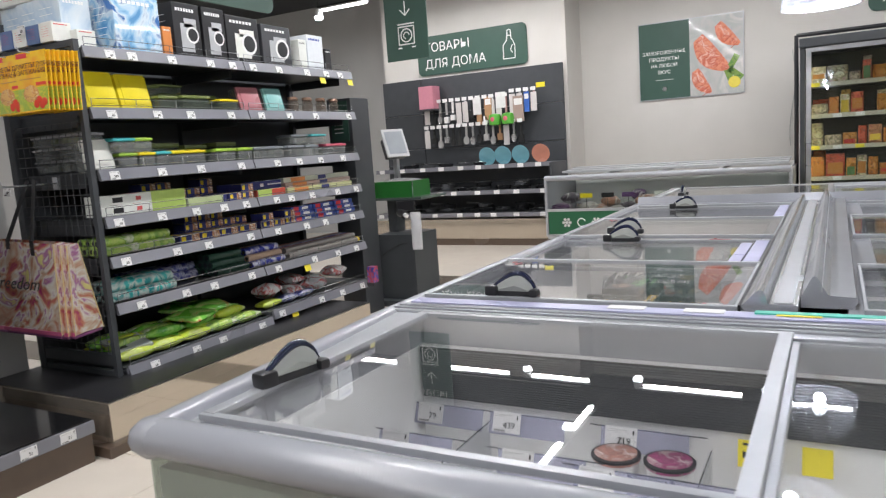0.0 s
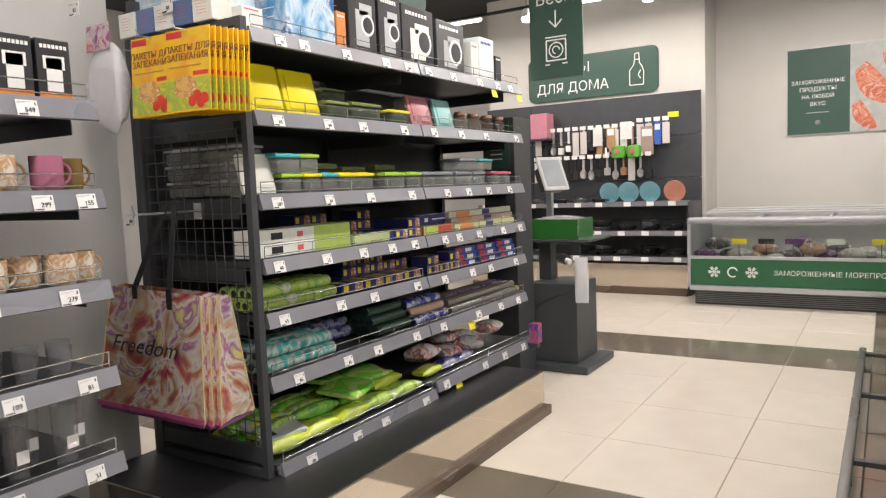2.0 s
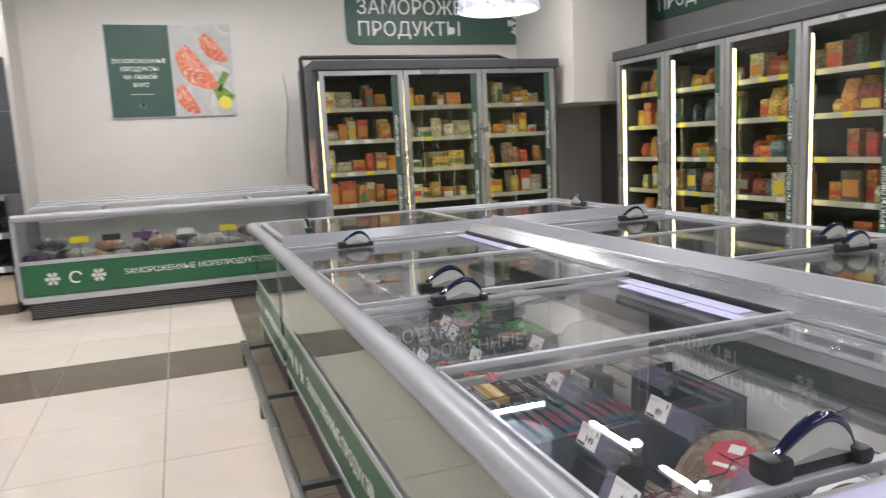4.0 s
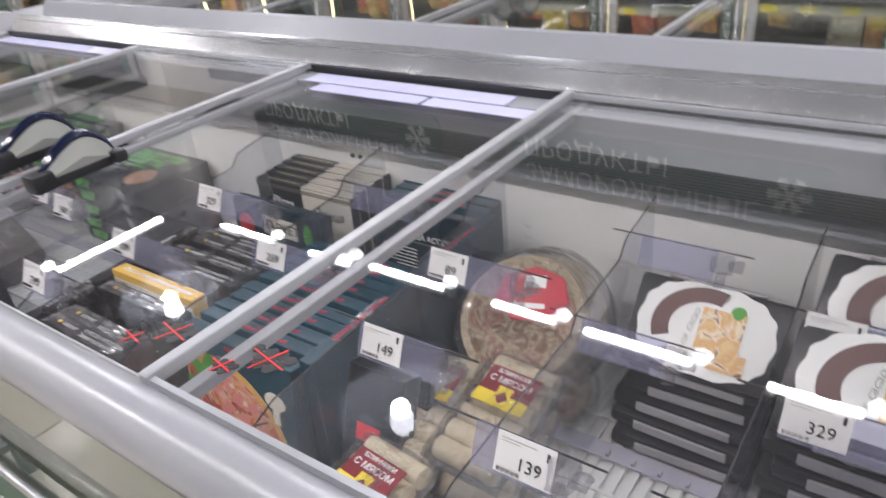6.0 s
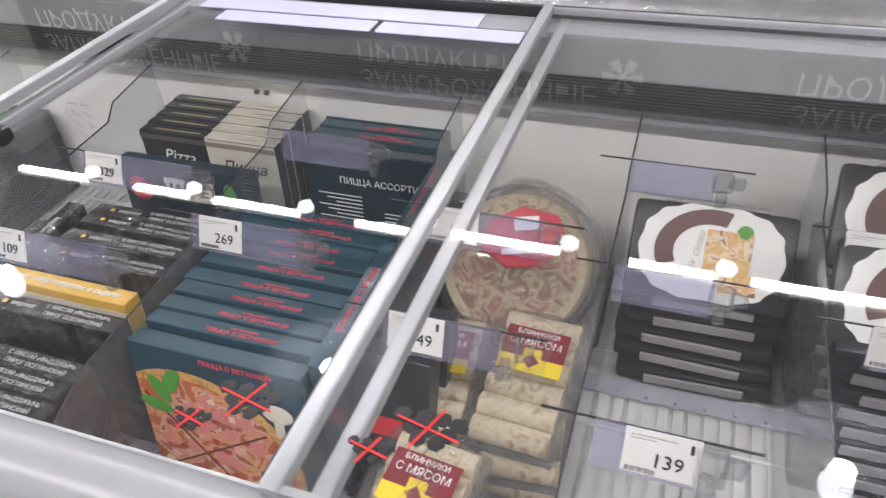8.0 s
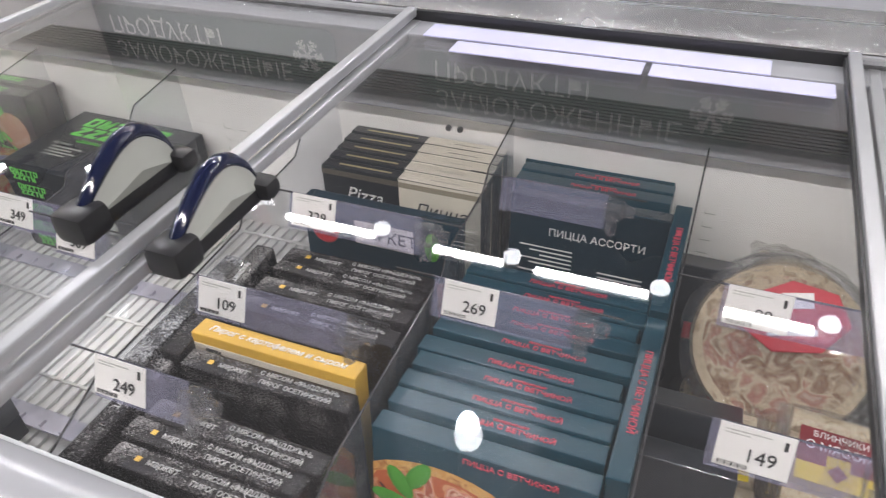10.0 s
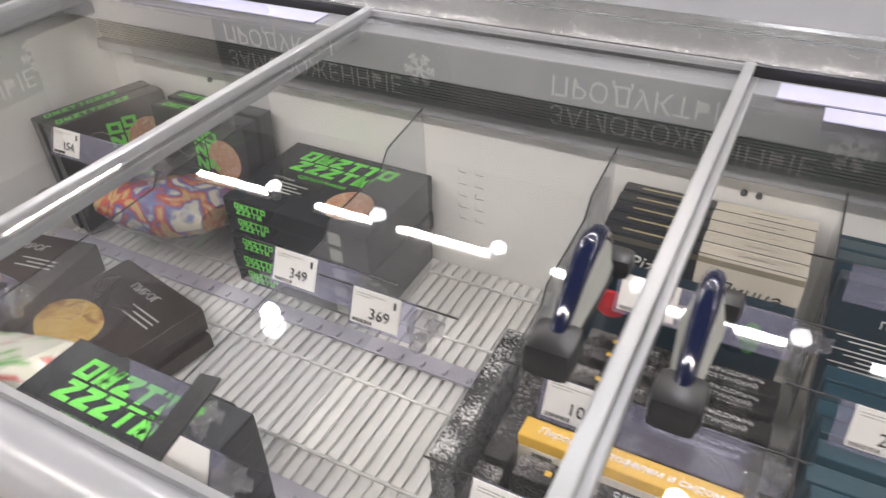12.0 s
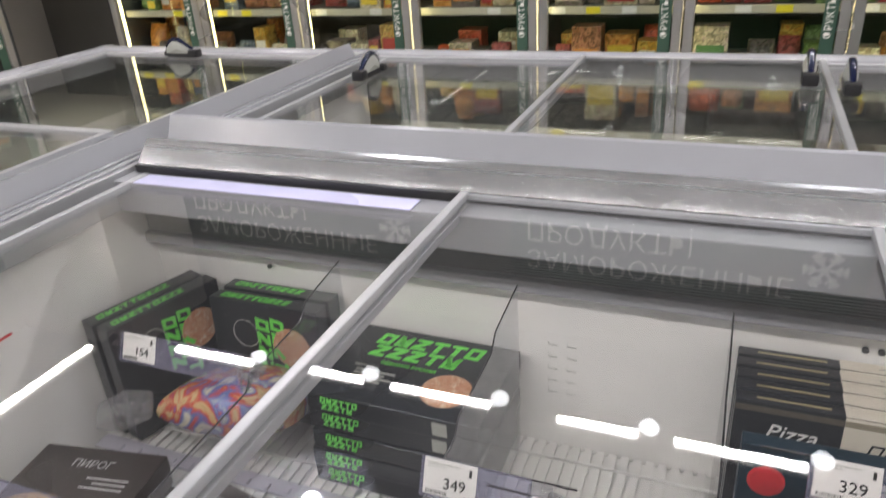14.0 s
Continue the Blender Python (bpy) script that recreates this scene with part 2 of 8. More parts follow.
def flake(bm, r, w, m):
    """A six-armed snow crystal, flat, in the local xy plane."""
    for k in range(6):
        a = m @ pose(0, 0, 0, 0, 0, 60 * k)
        box(bm, 0, r, -w / 2, w / 2, 0, 0.001, m=a)
        for s in (0.45, 0.72):
            for g in (50, -50):
                box(bm, 0, r * 0.32, -w / 2, w / 2, 0, 0.001, m=a @ pose(r * s, 0, 0, 0, 0, g))


def price_tag(parent, m, text, w=0.075, hgt=0.05, mat=None, sub=True, name="price_tag"):
    """A paper tag, upright in its local xz plane, facing local -y, with its figures."""
    t = solid(name, mat or TAG, lambda bm: box(bm, -w / 2, w / 2, 0, 0.0015, 0, hgt), parent)
    t.matrix_basis = m
    if text:
        lettering("figures", text, hgt * 0.44, pose(w * 0.10, -0.001, hgt * 0.36, 90), BLACK, t)
        bm = bmesh.new()
        box(bm, w * 0.36, w * 0.41, -0.001, 0, hgt * 0.68, hgt * 0.88)
        for k in range(14):
            box(bm, -w * 0.44 + k * w * 0.03, -w * 0.44 + k * w * 0.03 + w * (0.008 if k % 3 else 0.016), -0.001, 0, hgt * 0.04, hgt * 0.14)
        tagged(part("printed_bars", bm, BLACK, t), kind="stuff")
        bm = bmesh.new()
        for k in range(9):
            box(bm, -w * 0.42 + k * w * 0.07, -w * 0.42 + (k + 0.6 + 0.25 * (k % 2)) * w * 0.07, -0.001, 0, hgt * 0.86, hgt * 0.885)
        for k in range(5):
            box(bm, -w * 0.42 + k * w * 0.07, -w * 0.42 + (k + 0.7) * w * 0.07, -0.001, 0, hgt * 0.79, hgt * 0.81)
        tagged(part("small_print", bm, GREYP, t), kind="stuff")
    return t

# ---- the shop itself ----
CH = 3.6


def structure(name, mat, lst, label, cat="wall"):
    return tagged(boxes(name, mat, lst), label, cat, kind="structure")


structure("wall_north", WALL, [(-2.55, 4.2, 9.72, 9.92, 0, CH)], "smooth cream painted back wall behind the freezers")
structure("wall_north_left", WALL, [(-5.25, -2.55, 9.12, 9.92, 0, CH)], "cream painted wall projection behind the household shelving")
structure("wall_far_left", GREYWALL, [(-9.0, -5.25, 9.72, 9.92, 0, CH)], "grey shadowed wall at the far end of the shop")
structure("wall_east", DIMWALL, [(4.02, 4.2, -6, 9.72, 0, CH)], "dark grey painted wall above the row of upright freezers")
structure("wall_south", WALL, [(-9.0, 4.2, -6.2, -6, 0, CH)], "plain cream wall closing the shop behind the walker")
structure("wall_west", GREYWALL, [(-9.2, -9.0, -6.2, 9.92, 0, CH)], "plain grey wall closing the shop at its far side")
structure("wall_pier", GREYWALL, [(-3.9, -3.36, -0.4, 2.40, 0, CH)], "grey painted wall pier behind the mug shelving")
structure("ceiling", CEIL, [(-9.2, 4.2, -6.2, 9.92, CH, CH + 0.15)], "dark painted open ceiling with hung light tracks", "ceiling")
structure("ceiling_box", WALL, [(2.83, 3.75, 8.35, 9.71, 1.62, CH - 0.002)], "light grey boxed-in ceiling bulkhead in the corner", "bulkhead")

# floor: grout bed, then tiles in a grid of 0.6 m with brown bands
floor = structure("floor", GROUT, [(-9.2, 4.2, -6.2, 9.92, -0.2, -0.004)], "polished cream stone tile floor with brown bands", "floor")
BANDY = [(3.08, 3.42), (5.78, 6.39), (0.36, 0.72)]
BANDX = [(-0.885, -0.60)]
G = 0.0018


def cuts(a, b, origin, step, bands):
    xs = {a, b}
    k = math.ceil((a - origin) / step)
    while origin + k * step < b:
        v = origin + k * step
        if not any(p - 0.12 < v < q + 0.12 for p, q in bands):
            xs.add(v)
        k += 1
    for p, q in bands:
        if a < p and q < b:
            xs |= {p, q}
    return sorted(xs)


def tile_mesh(w, d, mat):
    bm = bmesh.new()
    c = 0.0012
    v = [bm.verts.new(p) for p in ((0, 0, -0.004), (w, 0, -0.004), (w, d, -0.004), (0, d, -0.004), (c, c, 0), (w - c, c, 0), (w - c, d - c, 0), (c, d - c, 0))]
    for k in range(4):
        bm.faces.new((v[k], v[(k + 1) % 4], v[4 + (k + 1) % 4], v[4 + k]))
    bm.faces.new(v[4:])
    me = bpy.data.meshes.new("floor_tile")
    bm.to_mesh(me)
    bm.free()
    me.materials.append(mat)
    return me


def lay_tiles():
    shared, rest = {}, []
    xs, ys = cuts(-9.0, 4.0, -1.377, 0.6, BANDX), cuts(-6, 9.72, 3.995, 0.6, BANDY)
    for x0, x1 in zip(xs, xs[1:]):
        for y0, y1 in zip(ys, ys[1:]):
            brown = any(p <= (y0 + y1) / 2 <= q for p, q in BANDY) or any(p <= (x0 + x1) / 2 <= q for p, q in BANDX)
            near = -3.7 < x0 < 0.0 and 1.0 < y0 < 9.0
            w, d = round(x1 - x0 - 2 * G, 4), round(y1 - y0 - 2 * G, 4)
            if near:
                key = (w, d, brown)
                if key not in shared:
                    shared[key] = tile_mesh(w, d, TILEB if brown else TILE)
                t = new("floor_tile", shared[key])
                t.parent = floor
                t.location = (x0 + G, y0 + G, 0)
            else:
                rest.append((x0 + G, x0 + G + w, y0 + G, y0 + G + d, brown))
    for brown, mat in ((False, TILE), (True, TILEB)):
        bm = bmesh.new()
        for x0, x1, y0, y1, b in rest:
            if b == brown:
                v = [bm.verts.new(p) for p in ((x0, y0, 0), (x1, y0, 0), (x1, y1, 0), (x0, y1, 0))]
                bm.faces.new(v)
        tagged(part("floor_tiles_beyond", bm, mat, floor), kind="stuff")


lay_tiles()

# ---- light tracks: rails, LED tubes and round spots, hung under the ceiling ----
LZ = 3.16


def light_track(p, q, n, label, power=1.0):
    """A rail from p to q with n LED tubes along it; the lamp of each tube shines down from it."""
    p, q = Vector((*p, LZ)), Vector((*q, LZ))
    d = (q - p).normalized()
    ang = math.degrees(math.atan2(d.y, d.x))
    L = (q - p).length
    th = thing("light_track", label, "ceiling light", Matrix.Translation(p) @ pose(0, 0, 0, 0, 0, ang), group="ceiling light tracks")
    solid("rail", BLACKP, lambda bm: box(bm, 0, L, -0.02, 0.02, 0.03, 0.06), th)
    step = L / n
    for k in range(n):
        a = k * step + 0.06
        b = a + step * (0.77 if k % 2 else 0.53)
        solid("led_tube", LED, lambda bm: box(bm, a, b, -0.015, 0.015, -0.015, 0.012, 0.006), th)
        solid("housing", WHITE, lambda bm: box(bm, a - 0.01, b + 0.01, -0.034, 0.034, 0.012, 0.03), th)
        s = solid("spot", WHITE, lambda bm: lathe(bm, [(0.0, 0.03), (0.03, 0.03), (0.05, -0.02), (0.055, -0.07)], 14), th, smooth=True)
        s.location = (k * step, 0, 0)
        g = solid("spot_lens", BULB, lambda bm: lathe(bm, [(0.054, -0.062), (0.058, -0.085), (0.045, -0.11), (0.0, -0.12)], 14), th, smooth=True)
        g.location = (k * step, 0, 0)
        la = bpy.data.lights.new("tube_light", "AREA")
        la.shape, la.size, la.size_y, la.energy, la.color = "RECTANGLE", b - a, 0.06, TUBE_W * power * (b - a), (1.0, 0.95, 0.90)
        lo = new("tube_light", la)
        lo.matrix_basis = Matrix.Translation(p + d * (a + b) / 2 - Vector((0, 0, 0.02))) @ pose(0, 0, 0, 0, 0, ang)
    for k in range(n + 1):
        solid("hanger", BLACKP, lambda bm: rod(bm, (k * step, 0, 0.06), (k * step, 0, CH - LZ), 0.004), th)


TUBE_W = 19.5
light_track((2.42, -3.13), (2.42, 7.61), 12, "black ceiling track with white LED tubes over the freezers")
light_track((-5.6, 8.15), (2.5, 8.15), 6, "black ceiling track with white LED tubes along the back wall")
light_track((-1.85, -4.0), (-1.85, 7.9), 9, "black ceiling track with white LED tubes over the aisle", 1.22)
# unseen track, added over the far aisle for general light
light_track((-5.4, -3.0), (-5.4, 7.4), 6, "unseen ceiling track with LED tubes added over the far aisle")

# ---- freezer island ----
RX, QX = -0.735, 0.18          # front and rear edge of the lids
SX = 0.385                     # middle of the spine
LIDZ = 0.785
RIMZ = 0.755
Y0, Y1, Y2, Y3 = 1.075, 2.00, 2.175, 5.02   # head chest, cross strip, main chests
YE0, YE1 = 5.24, 6.42          # head chest at the far end
XR = 1.51                      # far side of the island
GRATEZ = 0.185


def rim_profile(x, z, r=0.05, flat=0.75):
    """A rounded rail section round (x, z)."""
    return [(x + r * 1.0 * math.cos(a), z + r * flat * math.sin(a)) for a in [2 * math.pi * k / 18 for k in range(18)]]


def chest(name, x0, x1, y0, y1, label, sides, te=0.07, tw=0.07):
    """A freezer tub: outer base, liner, side glass and rounded rims. sides: which of W E S N face an aisle."""
    th = thing(name, label, "freezer", group="island freezers")
    t = 0.07
    bm = bmesh.new()
    box(bm, x0, x1, y0, y1, 0.06, 0.12)
    part("underbody", bm, DARK, th)
    bm = bmesh.new()
    box(bm, x0 + 0.004, x1 - 0.004, y0 + 0.004, y1 - 0.004, 0.12, 0.128)
    box(bm, x0, x0 + tw, y0, y1, 0.128, 0.70)
    box(bm, x1 - t, x1, y0, y1, 0.128, 0.40 if "E" in sides else 0.70)
    box(bm, x0 + tw, x1 - t, y0, y0 + te, 0.128, 0.70)
    box(bm, x0 + tw, x1 - t, y1 - te, y1, 0.128, 0.40 if "N" in sides else 0.70)
    part("liner", bm, WHITEP, th)
    for s in sides:
        if s == "W":
            a = (x0 - 0.016, x0 - 0.002, y0, y1)
        elif s == "E":
            a = (x1 + 0.002, x1 + 0.016, y0, y1)
        elif s == "S":
            a = (x0, x1, y0 - 0.016, y0 - 0.002)
        else:
            a = (x0, x1, y1 + 0.002, y1 + 0.016)
        solid("green_panel", GREENB, lambda bm: box(bm, *a, 0.16, 0.40), th)
        solid("plinth", BLACKP, lambda bm: box(bm, a[0] + (0.03 if s == "W" else 0), a[1] - (0.03 if s == "E" else 0), a[2] + (0.03 if s == "S" else 0), a[3] - (0.03 if s == "N" else 0), 0.0, 0.125), th)
        solid("side_glass", GLASSF, lambda bm: box(bm, *a, 0.425, 0.74), th)
        e = 0.004
        solid("panel_trim", ALU, lambda bm: box(bm, a[0] - e, a[1] + e, a[2] - e, a[3] + e, 0.40, 0.425, 0.003), th)
        solid("lower_trim", ALU, lambda bm: box(bm, a[0] - e, a[1] + e, a[2] - e, a[3] + e, 0.135, 0.16, 0.003), th)
    return th


def rim(parent, axis, c, z, a, b, r=0.05, flat=0.75):
    bm = bmesh.new()
    sweep(bm, rim_profile(c, z, r, flat), a, b, axis)
    return part("rim", bm, RIM, parent, smooth=True)


def handle(parent, x, y, z, turn=0):
    """A bow handle: rounded black feet on a base bar, a navy arch and a bulging grey web under it."""
    h = solid("handle", BLACKP, lambda bm: (box(bm, -0.094, -0.052, -0.021, 0.021, 0, 0.034, 0.009), box(bm, 0.052, 0.080, -0.028, 0.008, 0.002, 0.026, 0.009), box(bm, -0.065, 0.060, -0.013, 0.013, 0, 0.018, 0.004)), parent, smooth=True)
    h.matrix_basis = pose(x, y, z, 0, 0, turn)
    n = 16
    pts = []
    for k in range(n + 1):
        u = k / n
        pts.append((-0.074 + 0.138 * u + 0.010 * math.sin(math.pi * u), 0.022 + 0.046 * math.sin(math.pi * u ** 1.15) ** 0.75 + 0.004 * u))
    bm = bmesh.new()
    prev = None
    for i, (px, pz) in enumerate(pts):
        (ax, az), (bx, bz) = pts[max(0, i - 1)], pts[min(n, i + 1)]
        d = Vector((bx - ax, 0, bz - az)).normalized()
        nr = Vector((-d.z, 0, d.x))
        w = 0.55 + 0.45 * math.sin(math.pi * (0.08 + 0.84 * i / n))
        ring = [bm.verts.new(Vector((px, 0, pz)) + nr * (0.0095 * w * math.cos(2 * math.pi * q / 12)) + Vector((0, 0.0105 * w * math.sin(2 * math.pi * q / 12), 0))) for q in range(12)]
        if prev:
            for q in range(12):
                bm.faces.new((prev[q], prev[(q + 1) % 12], ring[(q + 1) % 12], ring[q]))
        else:
            bm.faces.new(list(reversed(ring)))
        prev = ring
    bm.faces.new(prev)
    part("bow", bm, NAVYP, h, smooth=True)
    bm = bmesh.new()
    for sgn in (-1, 1):
        c = bm.verts.new((0.004, sgn * 0.0185, 0.036))
        edge = [bm.verts.new((px, sgn * 0.007, pz - 0.002)) for px, pz in pts] + [bm.verts.new((0.06 - 0.13 * q / 4, sgn * 0.011, 0.016)) for q in range(5)]
        for q in range(len(edge)):
            bm.faces.new((c, edge[q], edge[(q + 1) % len(edge)])[::sgn])
    part("web", bm, GREYP, h, smooth=True)
    return h


def lid(x0, x1, y0, y1, z, handles, label, side="W", sticker=None, fw=0.0165):
    """A sliding glass lid in a thin aluminium frame."""
    th = thing("sliding_glass_cover", label, "glass cover", group="sliding glass lids")
    gl = solid("glass", GLASS, lambda bm: box(bm, x0, x1, y0 + fw * 0.4, y1 - fw * 0.4, z, z + 0.004), th)
    gl.visible_shadow = False
    for y in (y0, y1 - fw):
        solid("frame_bar", ALUL, lambda bm: box(bm, x0 - 0.012, x1 + 0.012, y, y + fw, z - 0.006, z + 0.010, 0.003), th)
    solid("seal", BLACKP, lambda bm: box(bm, x0, x1, y1 + 0.0005, y1 + 0.004, z - 0.006, z + 0.004), th)
    for x in (x0 - 0.010, x1 + 0.003):
        solid("edge_strip", ALUL, lambda bm: box(bm, x, x + 0.007, y0 + fw, y1 - fw, z - 0.004, z + 0.006), th)
    for hx, hy in handles:
        handle(th, hx, hy, z + 0.008)
    if sticker:
        hexes = [(0, 0), (1, 0.1), (2, -0.15), (0.5, 0.9), (1.5, 1.0), (-0.7, 0.75), (2.4, 0.8), (0.6, -0.85), (1.6, -0.9)]
        spots = ((x0 + 0.072, sticker - 0.016, 1.0), (x0 + 0.042, sticker + 0.020, 0.62))
        bm = bmesh.new()
        for cx, cy, k in spots:
            for u, v in hexes:
                lathe(bm, [(0.0078 * k, 0), (0.0070 * k, 0.0006), (0, 0.0007)], 6, pose(cx + v * 0.0115 * k, cy - (u - 0.9) * 0.0145 * k, z + 0.0046, 0, 0, 17 * u))
        tagged(part("warning_sticker", bm, BLACK, th, "black ice-cube pictogram sticker"), kind="stuff")
        bm = bmesh.new()
        for cx, cy, k in spots:
            for g, ln in ((78, 0.027), (-22, 0.022)):
                box(bm, -ln * k, ln * k, -0.0009, 0.0009, 0, 0.0005, m=pose(cx, cy, z + 0.0055, 0, 0, g))
        part("red_cross", bm, paint(0.8, 0.03, 0.03), th, "thin red crossing-out lines")
    return th


# main chests: two long rows back to back
WX = -0.765                    # outer face of the near row
ROWS = [("W", WX, SX - 0.06, RX, QX), ("E", SX + 0.06, XR, 0.49, 1.42)]
WALLX = 0.255                  # inner rear wall of the near row
mid = 3.535
for side, x0, x1, l0, l1 in ROWS:
    for ya, yb in ((Y1 + 0.004, Y3 + 0.10),):
        ch = chest("island_freezer", x0, x1, ya, yb, "long white chest freezer with grey rounded rim and glass side", side, 0.035, 0.035 if side == "W" else 0.07)
        xr = x0 - 0.035 if side == "W" else x1
        if side == "W":
            rim(ch, "y", WX - 0.002, RIMZ, ya, yb, 0.036, 1.0)
        else:
            rim(ch, "y", x1 - 0.010, RIMZ, ya, yb)
        s = 1 if side == "W" else -1
        solid("lid_rail", ALUL, lambda bm: box(bm, *sorted((xr + s * 0.030, xr + s * 0.066)), ya, yb, 0.70, 0.776, 0.003), ch)
        # rear shoulder with the air grille
        xw = x1 if side == "W" else x0
        solid("air_grille", GRILLE, lambda bm: [box(bm, *sorted((xw - s * 0.07, xw - s * 0.085)), ya + 0.01, yb - 0.01, 0.602 + 0.0062 * k, 0.6055 + 0.0062 * k) for k in range(13)], ch, "dark slatted air grille")
        solid("grille_back", BLACKP, lambda bm: box(bm, *sorted((xw - s * 0.070, xw - s * 0.076)), ya + 0.01, yb - 0.01, 0.598, 0.70), ch)
        solid("grille_lip", RIM, lambda bm: box(bm, *sorted((xw - s * 0.07, xw - s * 0.100)), ya + 0.008, yb - 0.008, 0.572, 0.598, 0.004), ch)
        solid("top_shelf", RIM, lambda bm: box(bm, *sorted((xw, l1 - 0.05 if side == "W" else l0 + 0.05)), ya, yb, 0.70, 0.772, 0.004), ch)

# spine: ridged aluminium cap between the rows
sp = thing("island_spine", "ridged brushed aluminium cap along the middle of the island", "trim")
solid("cap", material("polished_aluminium", (0.55, 0.555, 0.57), 0.24, 0.75, vary=0.06, scale=30), lambda bm: sweep(bm, [(0.198, 0.79), (0.205, 0.798), (0.238, 0.832), (0.245, 0.836), (0.255, 0.830), (0.263, 0.798), (0.334, 0.798), (0.334, 0.772), (0.21, 0.772)], Y2 + 0.03, Y3, "y"), sp, "polished sloping front plate")
solid("back_lip", RIM, lambda bm: sweep(bm, [(0.336, 0.798), (0.362, 0.853), (0.368, 0.857), (0.376, 0.853), (0.398, 0.812), (0.405, 0.806), (0.464, 0.803), (0.468, 0.79), (0.455, 0.772), (0.336, 0.772)], Y2 + 0.12, Y3 + 0.03, "y"), sp, "plain grey upright edge strip")
solid("valley_strip", ALUL, lambda bm: box(bm, 0.276, 0.322, Y2 + 0.04, Y3 - 0.01, 0.798, 0.8005), sp, "pale flat strip between the ridges")
for gx, gz in ((0.2285, 0.8216), (0.3870, 0.8325)):
    solid("groove", material("groove_grey", (0.33, 0.335, 0.35), 0.35, 0.5), lambda bm: box(bm, gx - 0.0009, gx + 0.0009, Y2 + 0.035, Y3 - 0.005, gz - 0.001, gz + 0.0014), sp)
solid("joint", BLACKP, lambda bm: box(bm, 0.2635, 0.2665, Y2 + 0.04, Y3 - 0.01, 0.798, 0.7992), sp)
# black strip stands in for the shade between lid edge and cap
solid("gap_shade_strip", BLACKP, lambda bm: box(bm, 0.188, 0.1965, Y2 + 0.04, Y3, 0.772, 0.79), sp)

# cross strips at both ends, with lilac price film
for ya, yb, nm in ((Y1, Y2 - 0.012, "near"), (Y3 + 0.012, YE0, "far")):
    th = thing("cross_rail", "flat aluminium rail with lilac price film across the island", "trim")
    solid("bed", ALUL, lambda bm: box(bm, -0.755, XR - 0.02, ya, yb, 0.70, 0.786, 0.004), th)
    solid("ridge", RIM, lambda bm: [box(bm, -0.76, XR - 0.03, ya + 0.012 + 0.03 * k, ya + 0.022 + 0.03 * k, 0.786, 0.792, 0.002) for k in range(2)], th)
    if nm == "far":
        solid("upright_lip", RIM, lambda bm: sweep(bm, [(ya + 0.060, 0.786), (ya + 0.075, 0.786), (ya + 0.085, 0.834), (ya + 0.079, 0.836)], -0.755, XR - 0.12, "x"), th, "plain grey upright edge strip")
        solid("lip_joint", BLACKP, lambda bm: box(bm, -0.755, XR - 0.12, ya + 0.052, ya + 0.059, 0.786, 0.790), th)
    if nm == "near":
        solid("price_film", LILAC, lambda bm: box(bm, -0.74, XR - 0.04, ya + 0.085, yb - 0.02, 0.787, 0.791), th)
    if nm == "near":
        for x, c in ((-0.08, TAG), (0.12, TAG), (0.52, TAG), (0.34, TAGY)):
            solid("price_card", c, lambda bm: box(bm, x - 0.05, x + 0.05, ya + 0.105, ya + 0.145, 0.792, 0.7935), th)
        solid("green_edge", paint(0.1, 0.55, 0.42), lambda bm: box(bm, 0.24, 1.35, yb - 0.045, yb - 0.018, 0.791, 0.795), th, "turquoise film edge")

# lilac strips under the rear edge of the lids
for films in (((0.122, 0.174, 2.965, 3.50), (0.072, 0.114, 3.137, 3.435), (0.072, 0.114, 2.882, 3.127)), ((0.125, 0.176, 4.31, 4.97),)):
    th = thing("price_strip", "lilac translucent price film strip under the glass lid", "price strip", group="lilac strips")
    for xa, xb, ya, yb in films:
        solid("film", material("lilac_film", (0.60, 0.60, 0.84), 0.25), lambda bm: box(bm, xa, xb, ya, yb, 0.7735, 0.7755), th)

LIDS = "thin aluminium framed sliding glass freezer lid with a bow handle"
lid(RX, QX, Y2 + 0.005, 2.868, LIDZ, [(-0.44, Y2 + 0.03)], LIDS, sticker=2.785)
lid(RX, QX, 2.822, 3.548, LIDZ - 0.022, [(-0.44, 3.495)], LIDS, sticker=2.949)
lid(RX, QX, 3.54, 4.233, LIDZ, [(-0.448, 3.597)], LIDS, sticker=4.165)
lid(RX, QX, 4.2145, Y3 - 0.02, LIDZ - 0.022, [(-0.42, Y3 - 0.085)], LIDS, sticker=4.32)
for a, b, z, hy in ((Y2 + 0.02, 2.86, LIDZ, Y2 + 0.08), (2.83, 3.545, LIDZ - 0.022, 3.50), (3.54, 4.265, LIDZ, 3.60), (4.24, Y3 - 0.02, LIDZ - 0.022, Y3 - 0.10)):
    lid(0.49, 1.42, a, b, z, [(1.17, hy)], LIDS)

# head chests
HX = -0.695
CORNER = [(0.0, -0.042), (0.03, -0.038), (0.052, -0.015), (0.055, 0.0), (0.05, 0.02), (0.03, 0.036), (0.0, 0.039)]
hn = chest("end_freezer", HX, XR, Y0, Y1 - 0.002, "white end chest freezer with grey rounded rim", "SWE")
rim(hn, "x", Y0 - 0.0, 0.762, HX + 0.005, XR, 0.046)
bm = bmesh.new()
ra = [bm.verts.new((u, Y0, v)) for u, v in rim_profile(HX + 0.005, 0.762, 0.046)]
rb = [bm.verts.new((u, Y1 + 0.003, v)) for u, v in rim_profile(WX - 0.002, RIMZ, 0.036, 1.0)]
for k in range(18):
    bm.faces.new((ra[k], ra[(k + 1) % 18], rb[(k + 1) % 18], rb[k]))
part("rim", bm, RIM, hn, smooth=True)
bm = bmesh.new()
